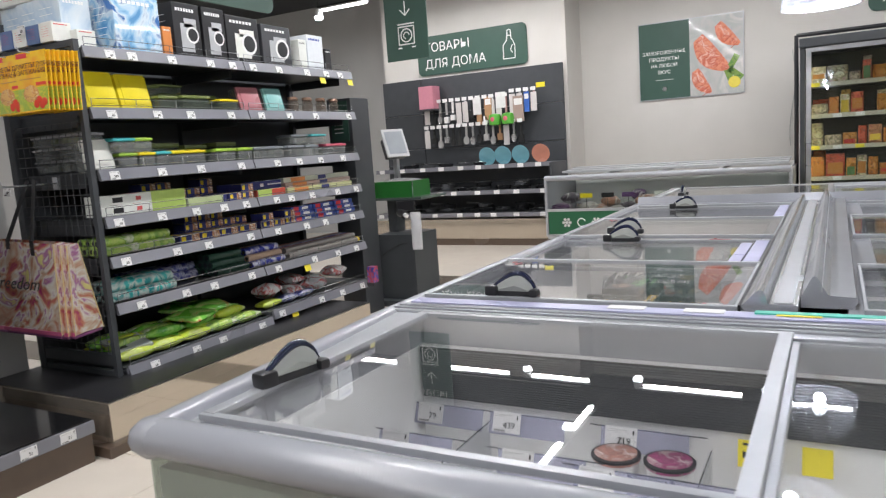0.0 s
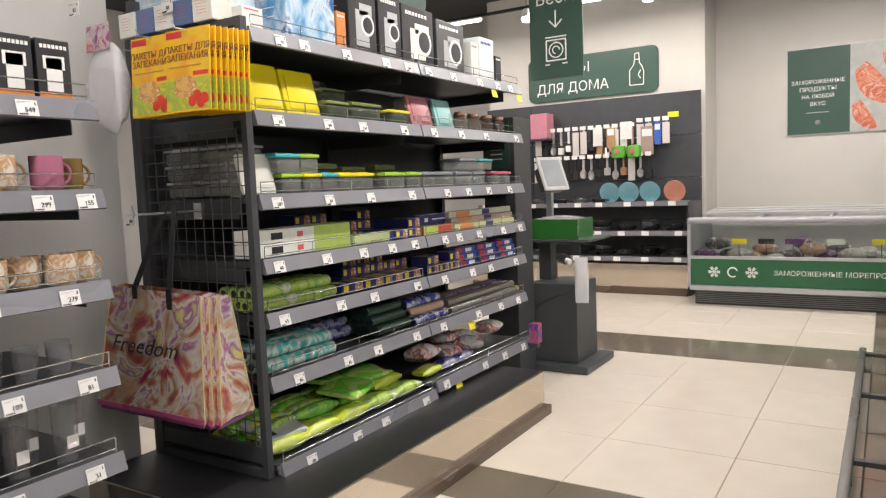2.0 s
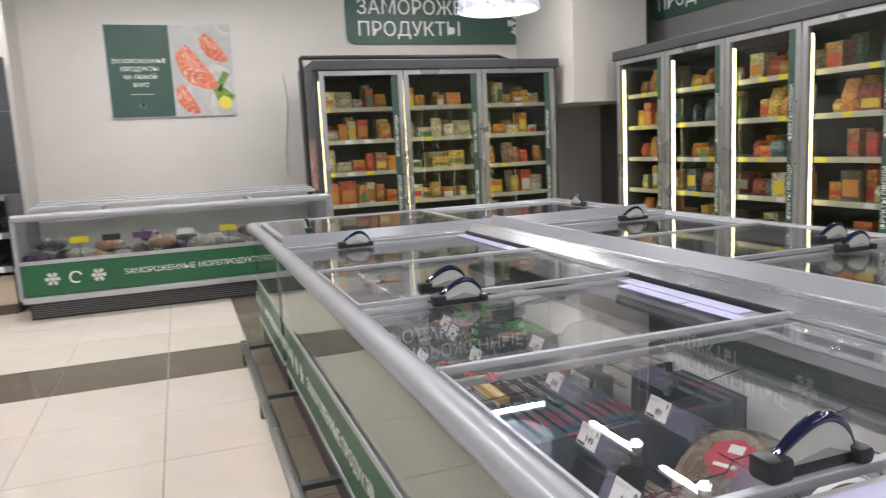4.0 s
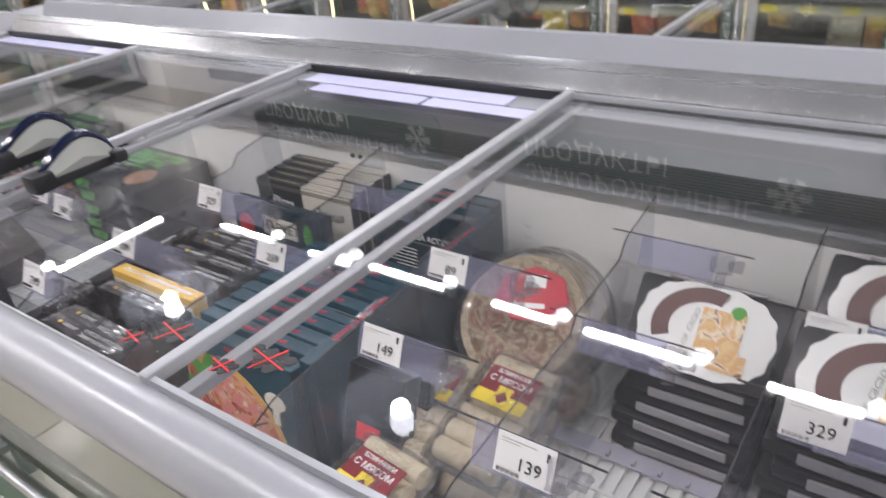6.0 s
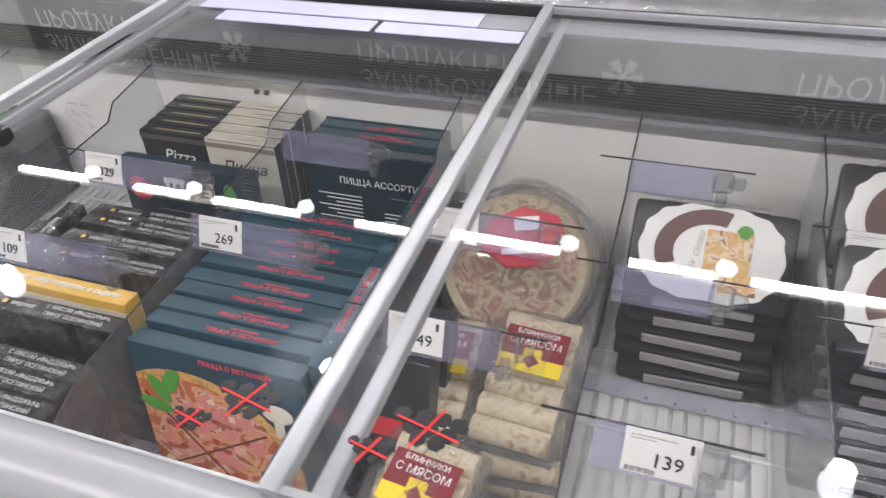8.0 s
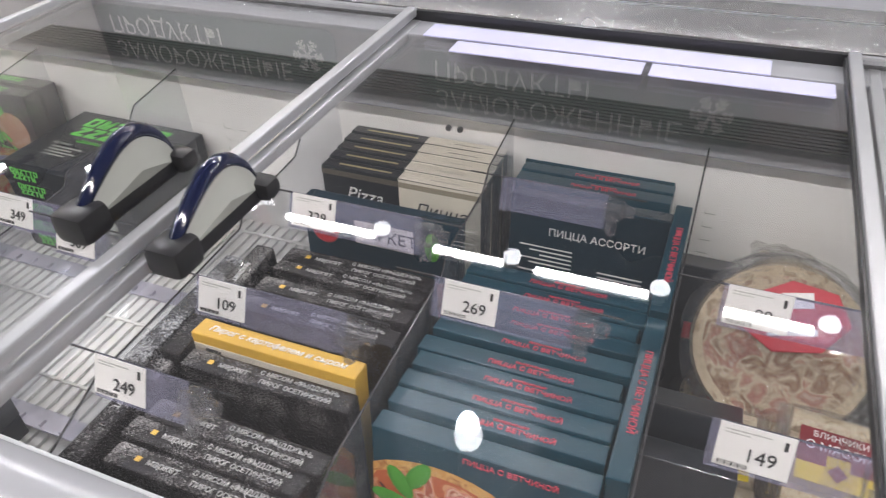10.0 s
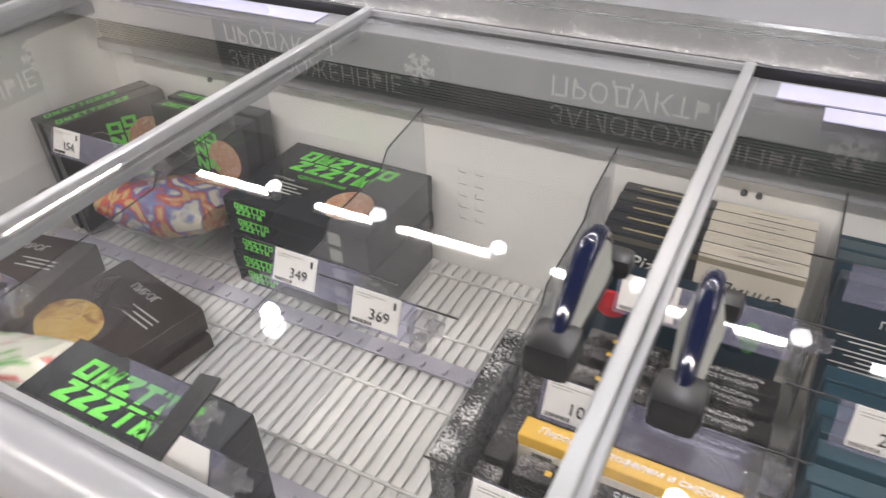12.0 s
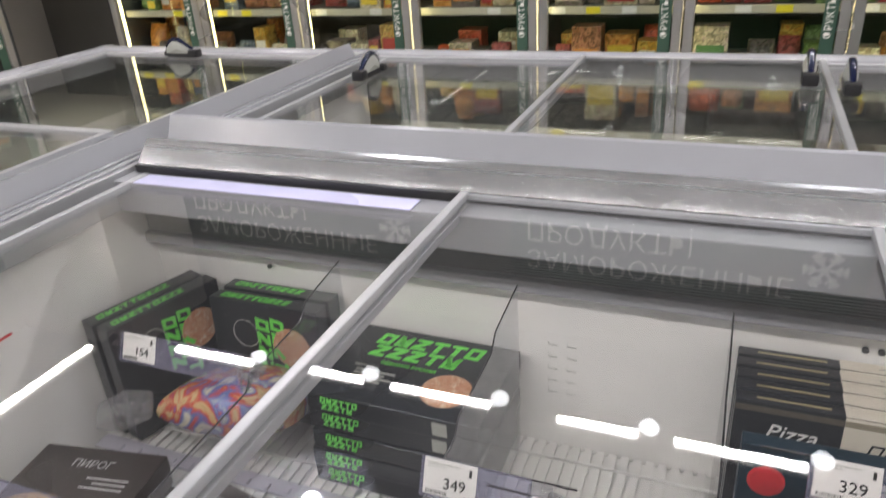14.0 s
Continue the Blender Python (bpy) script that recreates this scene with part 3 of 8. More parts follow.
lo = [bm.verts.new(p) for p in ((HX + 0.035, Y0 + 0.05, 0.70), (HX + 0.066, Y0 + 0.05, 0.70), (HX + 0.066, Y1, 0.70), (-0.758, Y1, 0.70))]
hi = [bm.verts.new((v.co.x, v.co.y, 0.777)) for v in lo]
bm.faces.new(hi)
bm.faces.new(list(reversed(lo)))
for k in range(4):
    bm.faces.new((lo[k], lo[(k + 1) % 4], hi[(k + 1) % 4], hi[k]))
part("side_rail", bm, ALUL, hn)
rim(hn, "y", XR + 0.005, 0.762, Y0, Y1 + 0.003, 0.046)
for x in (HX + 0.005, XR):
    solid("rim_corner", RIM, lambda bm: lathe(bm, CORNER, 20, Matrix.Translation((x, Y0, 0.762)) @ Matrix.Scale(0.9, 4)), hn, smooth=True)
solid("lid_rail", ALUL, lambda bm: (box(bm, HX + 0.04, XR - 0.03, Y0 + 0.022, Y0 + 0.05, 0.70, 0.776, 0.003), box(bm, HX + 0.07, XR - 0.04, Y1 - 0.045, Y1 - 0.002, 0.70, 0.78, 0.003)), hn)
# slats and back coloured extra dark to imitate a smooth dark reflection here
solid("air_grille", material("grille_dark_reflection", (0.075, 0.08, 0.085), 0.5), lambda bm: [box(bm, HX + 0.08, XR - 0.08, Y1 - 0.088, Y1 - 0.078, 0.560 + 0.0062 * k, 0.5648 + 0.0062 * k) for k in range(22)], hn, "dark slatted air grille")
solid("grille_back", BLACKP, lambda bm: box(bm, HX + 0.075, XR - 0.075, Y1 - 0.078, Y1 - 0.0725, 0.555, 0.70), hn)


def head_lid(x0, x1, y0, y1, z, hx, hy, turn):
    th = thing("sliding_glass_cover", "thin aluminium framed glass lid of the end freezer", "glass cover", group="sliding glass lids")
    gl = solid("glass", GLASS, lambda bm: box(bm, x0, x1, y0, y1, z, z + 0.004), th)
    gl.visible_shadow = False
    for x in (x0, x1 - 0.03):
        solid("frame_bar", ALUL, lambda bm: box(bm, x, x + 0.03, y0, y1, z - 0.006, z + 0.010, 0.003), th)
    for y in (y0 - 0.01, y1 - 0.008):
        solid("edge_strip", ALUL, lambda bm: box(bm, x0, x1, y, y + 0.018, z - 0.004, z + 0.008), th)
    handle(th, hx, hy, z + 0.008, turn=turn)


head_lid(HX + 0.065, 0.335, Y0 + 0.06, Y1 - 0.05, LIDZ, HX + 0.10, 1.36, 78)
head_lid(0.32, XR - 0.05, Y0 + 0.06, Y1 - 0.05, LIDZ - 0.02, XR - 0.1, 1.4, 90)
hf = chest("end_freezer", WX, XR, YE0 + 0.002, YE1, "white end chest freezer with grey rounded rim", "NWE", 0.07, 0.035)
rim(hf, "x", YE1, RIMZ, WX, XR)
rim(hf, "y", WX - 0.002, RIMZ, Y3 + 0.10, YE1, 0.036, 1.0)
rim(hf, "y", XR - 0.01, RIMZ, Y3 + 0.10, YE1)
solid("lid_rail", ALUL, lambda bm: (box(bm, -0.765, XR - 0.03, YE1 - 0.062, YE1 - 0.03, 0.70, 0.776, 0.003), box(bm, -0.73, XR - 0.04, YE0 + 0.004, YE0 + 0.05, 0.70, 0.78, 0.003)), hf)
head_lid(-0.73, 0.40, YE0 + 0.06, YE1 - 0.07, LIDZ, -0.55, 5.6, 90)
head_lid(0.385, XR - 0.05, YE0 + 0.06, YE1 - 0.07, LIDZ - 0.02, XR - 0.12, 5.9, 90)
for x in (WX, XR):
    solid("rim_corner", RIM, lambda bm: lathe(bm, CORNER, 20, Matrix.Translation((x, YE1, RIMZ))), hf, smooth=True)

# low bumper rail along the aisle
bp = thing("bumper_rail", "dark steel floor bumper rail along the freezer island", "bumper rail")
solid("rail", material("bumper_steel", (0.24, 0.23, 0.22), 0.3, 0.7), lambda bm: box(bm, -0.955, -0.915, 1.2, 5.95, 0.09, 0.13, 0.012), bp, smooth=True)
for y in (1.3, 2.6, 3.9, 4.9, 5.85):
    solid("post", DARK, lambda bm: box(bm, -0.95, -0.92, y - 0.02, y + 0.02, 0.0, 0.09), bp)
    solid("stay", DARK, lambda bm: box(bm, -0.92, WX, y - 0.02, y + 0.02, 0.09, 0.11), bp)

# lettering on the green side
for y in (5.9, 4.3, 2.8):
    lettering("side_lettering", "ЗАМОРОЖЕННЫЕ ПРОДУКТЫ", 0.075, facing(WX - 0.0185, y - 0.4, 0.28, "-x"), WHITE, None)
    solid("side_emblem", WHITE, lambda bm: [flake(bm, 0.045, 0.008, facing(WX - 0.0185, y + 0.30 + 0.14 * k, 0.28, "-x")) for k in range(3)])
for ob in list(scene.objects):
    if ob.name.startswith(("side_lettering", "side_emblem")):
        tagged(ob, "white lettering and snow emblem on the green freezer panel", "lettering", "white side lettering", "structure")

# ---- gondola podium and frame (things on it follow below) ----
pod = thing("podium", "low podium clad in polished stone with brown skirting", "podium")
solid("face", POL, lambda bm: box(bm, -3.36, -2.405, 2.17, 4.225, 0.05, 0.236, 0.003), pod)
solid("top", BLACKP, lambda bm: box(bm, -3.355, -2.410, 2.175, 4.220, 0.236, 0.241), pod, "glossy black top")
solid("skirting", SKIRT, lambda bm: box(bm, -3.37, -2.372, 2.125, 4.245, 0.0, 0.05, 0.003), pod)
pod2 = thing("podium", "low black-topped podium under the mug shelving", "podium")
solid("face", SKIRT, lambda bm: box(bm, -3.36, -2.43, -0.3, 2.09, 0.0, 0.14, 0.003), pod2)
solid("top", material("gloss_black", (0.012, 0.012, 0.013), 0.1, coat=0.4), lambda bm: box(bm, -3.36, -2.425, -0.3, 2.095, 0.14, 0.195, 0.003), pod2, "glossy black top")
solid("price_rail", LIPM, lambda bm: box(bm, -2.424, -2.410, -0.3, 2.095, 0.135, 0.190, 0.003), pod2)
for y in (1.05, 1.45, 1.80, 1.97):
    price_tag(pod2, pose(-2.4085, y, 0.142, 0, 0, 90), "31", 0.07, 0.044)

GX, GB = -2.70, -3.30
GY0, GY1 = 2.44, 4.66
SHELVES = [1.85, 1.562, 1.265, 1.033, 0.835, 0.60, 0.285]
GMID = 3.55


def shelf(x0, x1, y0, y1, z, parent, lip=0.052, tags=(), fence=True):
    """One shelf: dark tray, brackets, grey price rail with tags, and a low wire fence. Top of the rail at z."""
    s = solid("shelf", DARK, lambda bm: (box(bm, x0, x1 - 0.012, y0 + 0.004, y1 - 0.004, z - 0.03, z - 0.008), [box(bm, x0, x0 + (x1 - x0) * 0.8, y, y + 0.003, z - 0.085, z - 0.03) for y in (y0 + 0.006, y1 - 0.009)]), parent)
    solid("price_rail", LIPM, lambda bm: sweep(bm, [(x1 - 0.012, z), (x1 - 0.004, z + 0.002), (x1 + 0.012, z - lip), (x1 + 0.004, z - lip - 0.004), (x1 - 0.012, z - lip)], y0 + 0.003, y1 - 0.003, "y"), s)
    if fence:
        bm = bmesh.new()
        for zz in (0.012, 0.045):
            rod(bm, (x1 - 0.012, y0 + 0.02, z + zz), (x1 - 0.012, y1 - 0.02, z + zz), 0.002, 5)
        k = y0 + 0.02
        while k < y1:
            rod(bm, (x1 - 0.012, k, z - 0.005), (x1 - 0.012, k, z + 0.045), 0.002, 5)
            k += (y1 - y0 - 0.04) / 4
        part("wire_fence", bm, WIRE, s)
    for y, txt, yellow in tags:
        price_tag(s, pose(x1 + 0.0155, y, z - lip + (0.0 if not yellow else -0.045), -14, 0, 90), txt, 0.055 if not yellow else 0.06, 0.042 if not yellow else 0.075, TAGY if yellow else TAG)
    return s


def gondola_tags(n, y0, y1, seed):
    r = random.Random(seed)
    return [(y0 + (y1 - y0) * (k + 0.5 + r.uniform(-0.25, 0.25)) / n, r.choice(["89", "134", "65", "209", "81", "31", "40", "55"]), False) for k in range(n)]


go = thing("gondola_shelving", "graphite metal gondola shelving with grey price rails, fully stocked", "shelving")
solid("back_panel", DARK, lambda bm: box(bm, GB - 0.02, GB, GY0, GY1, 0.24, 1.98), go)
for y in (GY0 + 0.02, GMID, GY1 - 0.02):
    solid("upright", DARK, lambda bm: box(bm, GB, GB + 0.035, y - 0.018, y + 0.018, 0.235, 2.02), go)
for k, z in enumerate(SHELVES):
    for b, (a, c) in enumerate(((GY0 + 0.05, GMID), (GMID + 0.004, GY1))):
        n = 5 if k in (0, 3) else 4
        tg = gondola_tags(n, a, c, k * 7 + b)
        if (k, b) in ((0, 1),):
            tg += [(4.30, "", True), (4.62, "", True)]
        if (k, b) in ((5, 1), (6, 1)):
            tg += [(3.95 if k == 5 else 3.75, "", True)]
        shelf(GB + 0.035, GX if k < 6 else GX + 0.03, a, c, z + (0.035 if (k, b) == (6, 1) else 0), go, tags=tg)
solid("base", DARK, lambda bm: box(bm, GB, GX + 0.01, GY0 + 0.05, GMID, 0.245, 0.262), go)
solid("base_front", LIPM, lambda bm: box(bm, GX + 0.005, GX + 0.018, GY0 + 0.05, GMID, 0.155 + 0.09, 0.275), go)
for x in (GX + 0.0, GB + 0.02):
    solid("end_post", DARK, lambda bm: box(bm, x - 0.014, x + 0.014, GY0 - 0.002, GY0 + 0.026, 0.245, 1.875), go)
    solid("levelling_foot", WIRE, lambda bm: lathe(bm, [(0.0, 0.0), (0.018, 0.0), (0.018, 0.006), (0.005, 0.012), (0.005, 0.03)], 12, Matrix.Translation((x, GY0 + 0.012, 0.226))), go)
bm = bmesh.new()
for k in range(11):
    x = GB + 0.05 + k * 0.05
    rod(bm, (x, GY0 + 0.008, 0.30), (x, GY0 + 0.008, 1.50), 0.0022, 5)
for k in range(25):
    rod(bm, (GB + 0.03, GY0 + 0.011, 0.30 + 0.05 * k), (GX - 0.02, GY0 + 0.011, 0.30 + 0.05 * k), 0.0022, 5)
part("end_mesh", bm, material("mesh_grey", (0.07, 0.072, 0.076), 0.4, 0.3), go, "dark wire mesh end panel")
for za, zb in ((1.845, 1.875), (0.30, 0.36), (0.245, 0.275)):
    solid("end_bar", DARK, lambda bm: box(bm, GB + 0.04, GX - 0.016, GY0, GY0 + 0.02, za, zb), go)

# dark pillar unit with a small green sign behind the gondola
pl = thing("dark_pillar", "narrow graphite end pillar with a small green notice", "pillar")
solid("column", DARK, lambda bm: box(bm, -3.02, -2.80, 4.75, 4.99, 0.0, 1.68, 0.004), pl)
solid("notice", GREEN, lambda bm: box(bm, -2.99, -2.83, 4.744, 4.749, 1.36, 1.66), pl)
solid("notice_bars", WHITE, lambda bm: [box(bm, -2.96, -2.88, 4.741, 4.744, 1.42 + 0.03 * k, 1.428 + 0.03 * k) for k in range(6)], pl)

# ---- mug shelving ----
mg = thing("mug_shelving", "graphite wall shelving with mugs and glassware", "shelving")
solid("back_panel", GREYWALL, lambda bm: box(bm, -3.35, -3.34, 0.5, 1.9, 0.2, 2.3), mg)
for y in (0.45, 1.70):
    solid("upright", DARK, lambda bm: box(bm, -3.33, -3.28, y - 0.02, y + 0.02, 0.16, 2.3), mg)
MSH = [1.545, 1.30, 1.042, 0.79, 0.537]
MT = [[(1.52, "359"), (1.70, "549")], [(1.56, "299"), (1.72, "299"), (1.84, "155")], [(1.56, "299"), (1.77, "279")], [(1.50, "116"), (1.60, "109"), (1.80, "81")], [(1.58, "54"), (1.80, "31")]]
for z, tg in zip(MSH, MT):
    shelf(-3.30, GX, 0.45, 1.90, z, mg, tags=[(y, s, False) for y, s in tg])

# ---- household wall shelving ----
hh = thing("household_shelving", "graphite wall panel with hooks and three shelves of kitchenware", "shelving")
for k in range(4):
    for xa, xb in ((-4.62, -2.58), (-5.25, -4.63)):
        solid("panel", DARK, lambda bm: box(bm, xa, xb, 9.03, 9.06, 0.30 + 0.48 * k, 0.775 + 0.48 * k, 0.003), hh)
solid("plinth_panel", POL, lambda bm: box(bm, -5.2, -2.60, 8.42, 8.44, 0.08, 0.33), hh)
solid("skirting", SKIRT, lambda bm: box(bm, -5.2, -2.60, 8.40, 8.42, 0.0, 0.08), hh)
solid("end_panel", DARK, lambda bm: box(bm, -2.60, -2.575, 8.45, 9.02, 0.0, 1.0), hh)


def wide_shelf(x0, x1, yf, yb, z, parent, n, name="shelf"):
    s = solid(name, DARK, lambda bm: box(bm, x0, x1, yf, yb, z - 0.025, z), parent)
    solid("price_rail", LIPM, lambda bm: box(bm, x0, x1, yf - 0.012, yf - 0.001, z - 0.045, z + 0.008, 0.002), s)
    r = random.Random(int(z * 100))
    for k in range(n):
        x = x0 + (x1 - x0) * (k + 0.5 + r.uniform(-0.2, 0.2)) / n
        solid("price_tag", TAG, lambda bm: box(bm, x - 0.04, x + 0.04, yf - 0.0145, yf - 0.0125, z - 0.043, z + 0.006), s)
    return s


for z, yf in ((1.0, 8.62), (0.68, 8.52), (0.40, 8.46)):
    wide_shelf(-5.2, -2.61, yf, 9.02, z, hh, 9)

# ---- seafood chest against the back wall ----
sc = thing("seafood_freezer", "low chest freezer with glass front, green panel and white lettering", "freezer")
SX0, SX1, SY = -2.46, 0.02, 7.95
solid("base", BLACKP, lambda bm: box(bm, SX0 + 0.03, SX1 - 0.03, SY + 0.05, 9.0, 0.0, 0.16), sc)
for k in range(7):
    solid("slat", GRILLE, lambda bm: box(bm, SX0 + 0.04, SX1 - 0.04, SY + 0.046, SY + 0.049, 0.02 + 0.018 * k, 0.028 + 0.018 * k), sc)
solid("body", WHITEP, lambda bm: (box(bm, SX0, SX1, SY + 0.03, SY + 0.05, 0.16, 0.45), box(bm, SX0, SX1, 9.0, 9.05, 0.16, 0.86), box(bm, SX0, SX1, SY + 0.05, 9.0, 0.30, 0.33)), sc)
solid("green_panel", GREENB, lambda bm: box(bm, SX0 + 0.005, SX1 - 0.005, SY, SY + 0.028, 0.20, 0.455), sc)
solid("lower_trim", ALU, lambda bm: box(bm, SX0 - 0.01, SX1 + 0.01, SY - 0.012, SY + 0.03, 0.145, 0.195, 0.008), sc, smooth=True)
solid("upper_trim", ALU, lambda bm: box(bm, SX0 - 0.005, SX1 + 0.005, SY - 0.006, SY + 0.03, 0.455, 0.485, 0.004), sc)
gl = solid("front_glass", DOORG, lambda bm: box(bm, SX0 + 0.01, SX1 - 0.01, SY + 0.004, SY + 0.012, 0.485, 0.80), sc)
gl.visible_shadow = False
solid("top_rim", RIM, lambda bm: sweep(bm, rim_profile(SY + 0.02, 0.83, 0.042), SX0 - 0.02, SX1 + 0.02, "x"), sc, smooth=True)
for x in (SX0 - 0.032, SX1 + 0.002):
    solid("side_panel", RIM, lambda bm: box(bm, x, x + 0.03, SY + 0.0, 9.05, 0.17, 0.83, 0.004), sc)
for k in range(3):
    solid("hood_panel", ALU, lambda bm: box(bm, SX0 + 0.05, SX1 - 0.02, 8.35 + 0.2 * k, 8.53 + 0.2 * k, 0.865 + 0.012 * k, 0.89 + 0.012 * k, 0.004), sc)
gl = solid("lid_glass", GLASS, lambda bm: box(bm, SX0 + 0.02, SX1 - 0.02, SY + 0.06, 8.96, 0.838, 0.844), sc)
gl.visible_shadow = False
for x in (-1.86, -1.25, -0.63):
    solid("frame_bar", ALUL, lambda bm: box(bm, x - 0.012, x + 0.012, SY + 0.05, 8.96, 0.844, 0.858), sc)
for x in (-2.24, -1.90):
    solid("snow_emblem", WHITE, lambda bm: flake(bm, 0.055, 0.011, facing(x, SY - 0.001, 0.33, "-y")), sc)
solid("prawn_emblem", WHITE, lambda bm: [rod(bm, (-2.07 + 0.045 * math.cos(a), SY - 0.002, 0.33 + 0.045 * math.sin(a)), (-2.07 + 0.045 * math.cos(a + 0.5), SY - 0.002, 0.33 + 0.045 * math.sin(a + 0.5)), 0.007) for a in [0.3 + 0.5 * k for k in range(10)]], sc)
lettering("panel_lettering", "ЗАМОРОЖЕННЫЕ МОРЕПРОДУКТЫ", 0.064, facing(-1.71, SY - 0.002, 0.33, "-y"), WHITE, sc, "LEFT")

# ---- signs ----
def rounded_plate(bm, w, h, r, m, t=0.012):
    n = 6
    pts = []
    for cx, cy, a0 in ((w / 2 - r, h / 2 - r, 0), (-w / 2 + r, h / 2 - r, 90), (-w / 2 + r, -h / 2 + r, 180), (w / 2 - r, -h / 2 + r, 270)):
        for k in range(n + 1):
            a = radians(a0 + 90 * k / n)
            pts.append((cx + r * math.cos(a), cy + r * math.sin(a)))
    va = [bm.verts.new(m @ Vector((x, y, t))) for x, y in pts]
    vb = [bm.verts.new(m @ Vector((x, y, 0))) for x, y in pts]
    bm.faces.new(va)
    bm.faces.new(list(reversed(vb)))
    for k in range(len(pts)):
        j = (k + 1) % len(pts)
        bm.faces.new((va[j], va[k], vb[k], vb[j]))


def frozen_sign(m, w=2.42, h=0.57):
    th = thing("frozen_food_sign", "dark green rounded wall sign with white lettering and snowflake", "sign", m, group="frozen food signs")
    solid("plate", GREEN, lambda bm: rounded_plate(bm, w, h, 0.09, Matrix.Identity(4), 0.02), th)
    lettering("lettering", "ЗАМОРОЖЕННЫЕ", 0.225, pose(-w / 2 + 0.12, 0.115, 0.0215), WHITE, th, "LEFT", width=0.98)
    lettering("lettering", "ПРОДУКТЫ", 0.225, pose(-w / 2 + 0.12, -0.125, 0.0215), WHITE, th, "LEFT", width=0.98)
    solid("snowflake", WHITE, lambda bm: flake(bm, 0.15, 0.024, pose(w / 2 - 0.27, -0.04, 0.021)), th)
    return th


frozen_sign(facing(1.93, 9.717, 2.70, "-y"))
for y in (7.34, 4.06, 0.78):
    frozen_sign(facing(4.017, y, 2.78, "-x"), 2.52)

hs = thing("household_sign", "dark green rounded wall sign with white lettering and bottle emblem", "sign", facing(-3.87, 9.115, 2.52, "-y"))
solid("plate", GREEN, lambda bm: rounded_plate(bm, 1.62, 0.52, 0.07, Matrix.Identity(4), 0.02), hs)
lettering("lettering", "ТОВАРЫ", 0.165, pose(-0.70, 0.10, 0.0215), WHITE, hs, "LEFT")
lettering("lettering", "ДЛЯ ДОМА", 0.165, pose(-0.70, -0.12, 0.0215), WHITE, hs, "LEFT")


def outline(bm, pts, w, m):
    for (xa, ya), (xb, yb) in zip(pts, pts[1:]):
        rod(bm, m @ Vector((xa, ya, 0)), m @ Vector((xb, yb, 0)), w / 2, 5)


solid("bottle_emblem", WHITE, lambda bm: (outline(bm, [(-0.08, -0.17), (0.08, -0.17), (0.085, -0.02), (0.06, 0.05), (0.035, 0.08), (0.035, 0.12), (-0.02, 0.12), (-0.03, 0.06), (-0.08, 0.0), (-0.08, -0.17)], 0.012, pose(0.56, 0.0, 0.021)), outline(bm, [(-0.02, 0.12), (-0.015, 0.19), (0.03, 0.19), (0.035, 0.12)], 0.012, pose(0.56, 0, 0.021)), outline(bm, [(0.05, 0.0), (0.02, -0.06), (0.05, -0.10)], 0.012, pose(0.56, 0, 0.021))), hs)

ws = thing("scales_sign", "hanging dark green sign with scales emblem and down arrow", "sign", facing(-3.055, 6.1, 2.47, "-y") @ Matrix.Scale(1.17, 4))
solid("plate", GREEN, lambda bm: box(bm, -0.19, 0.19, -0.33, 0.30, 0, 0.012), ws)
lettering("lettering", "Весы", 0.115, pose(0, 0.20, 0.013), WHITE, ws)
solid("arrow", WHITE, lambda bm: (outline(bm, [(0, 0.12), (0, 0.01)], 0.01, pose(0, 0, 0.012)), outline(bm, [(-0.045, 0.055), (0, 0.01), (0.045, 0.055)], 0.01, pose(0, 0, 0.012))), ws)
solid("scales_emblem", WHITE, lambda bm: (outline(bm, [(-0.075, -0.055), (0.075, -0.055)], 0.011, pose(0, 0, 0.012)), outline(bm, [(-0.07, -0.075), (-0.07, -0.21), (0.07, -0.21), (0.07, -0.075), (-0.07, -0.075)], 0.011, pose(0, 0, 0.012)), outline(bm, [(0.05 * math.cos(a * 0.5), -0.142 + 0.05 * math.sin(a * 0.5)) for a in range(14)], 0.011, pose(0, 0, 0.012)), outline(bm, [(0.025 * math.cos(a * 0.5), -0.142 + 0.025 * math.sin(a * 0.5)) for a in range(10)], 0.009, pose(0, 0, 0.012)), outline(bm, [(-0.08, -0.235), (-0.045, -0.235)], 0.011, pose(0, 0, 0.012)), outline(bm, [(0.045, -0.235), (0.08, -0.235)], 0.011, pose(0, 0, 0.012))), ws)
solid("suspension_wire", WIRE, lambda bm: [rod(bm, (x, 0.30, 0.006), (x, 0.965, 0.006), 0.0015, 4) for x in (-0.14, 0.14)], ws)

gs = thing("gondola_sign", "dark green category sign standing above the gondola", "sign", facing(-3.30, 3.72, 2.60, "+x"))
solid("plate", GREEN, lambda bm: rounded_plate(bm, 1.66, 0.54, 0.07, Matrix.Identity(4), 0.02), gs)
solid("bottle_emblem", WHITE, lambda bm: outline(bm, [(0.42, -0.2), (0.42, 0.1), (0.46, 0.18), (0.50, 0.1), (0.50, -0.2)], 0.012, pose(0, 0, 0.021)), gs)
solid("suspension_wire", WIRE, lambda bm: [rod(bm, (x, 0.27, 0.006), (x, 1.0, 0.006), 0.0015, 4) for x in (-0.6, 0.6)], gs)

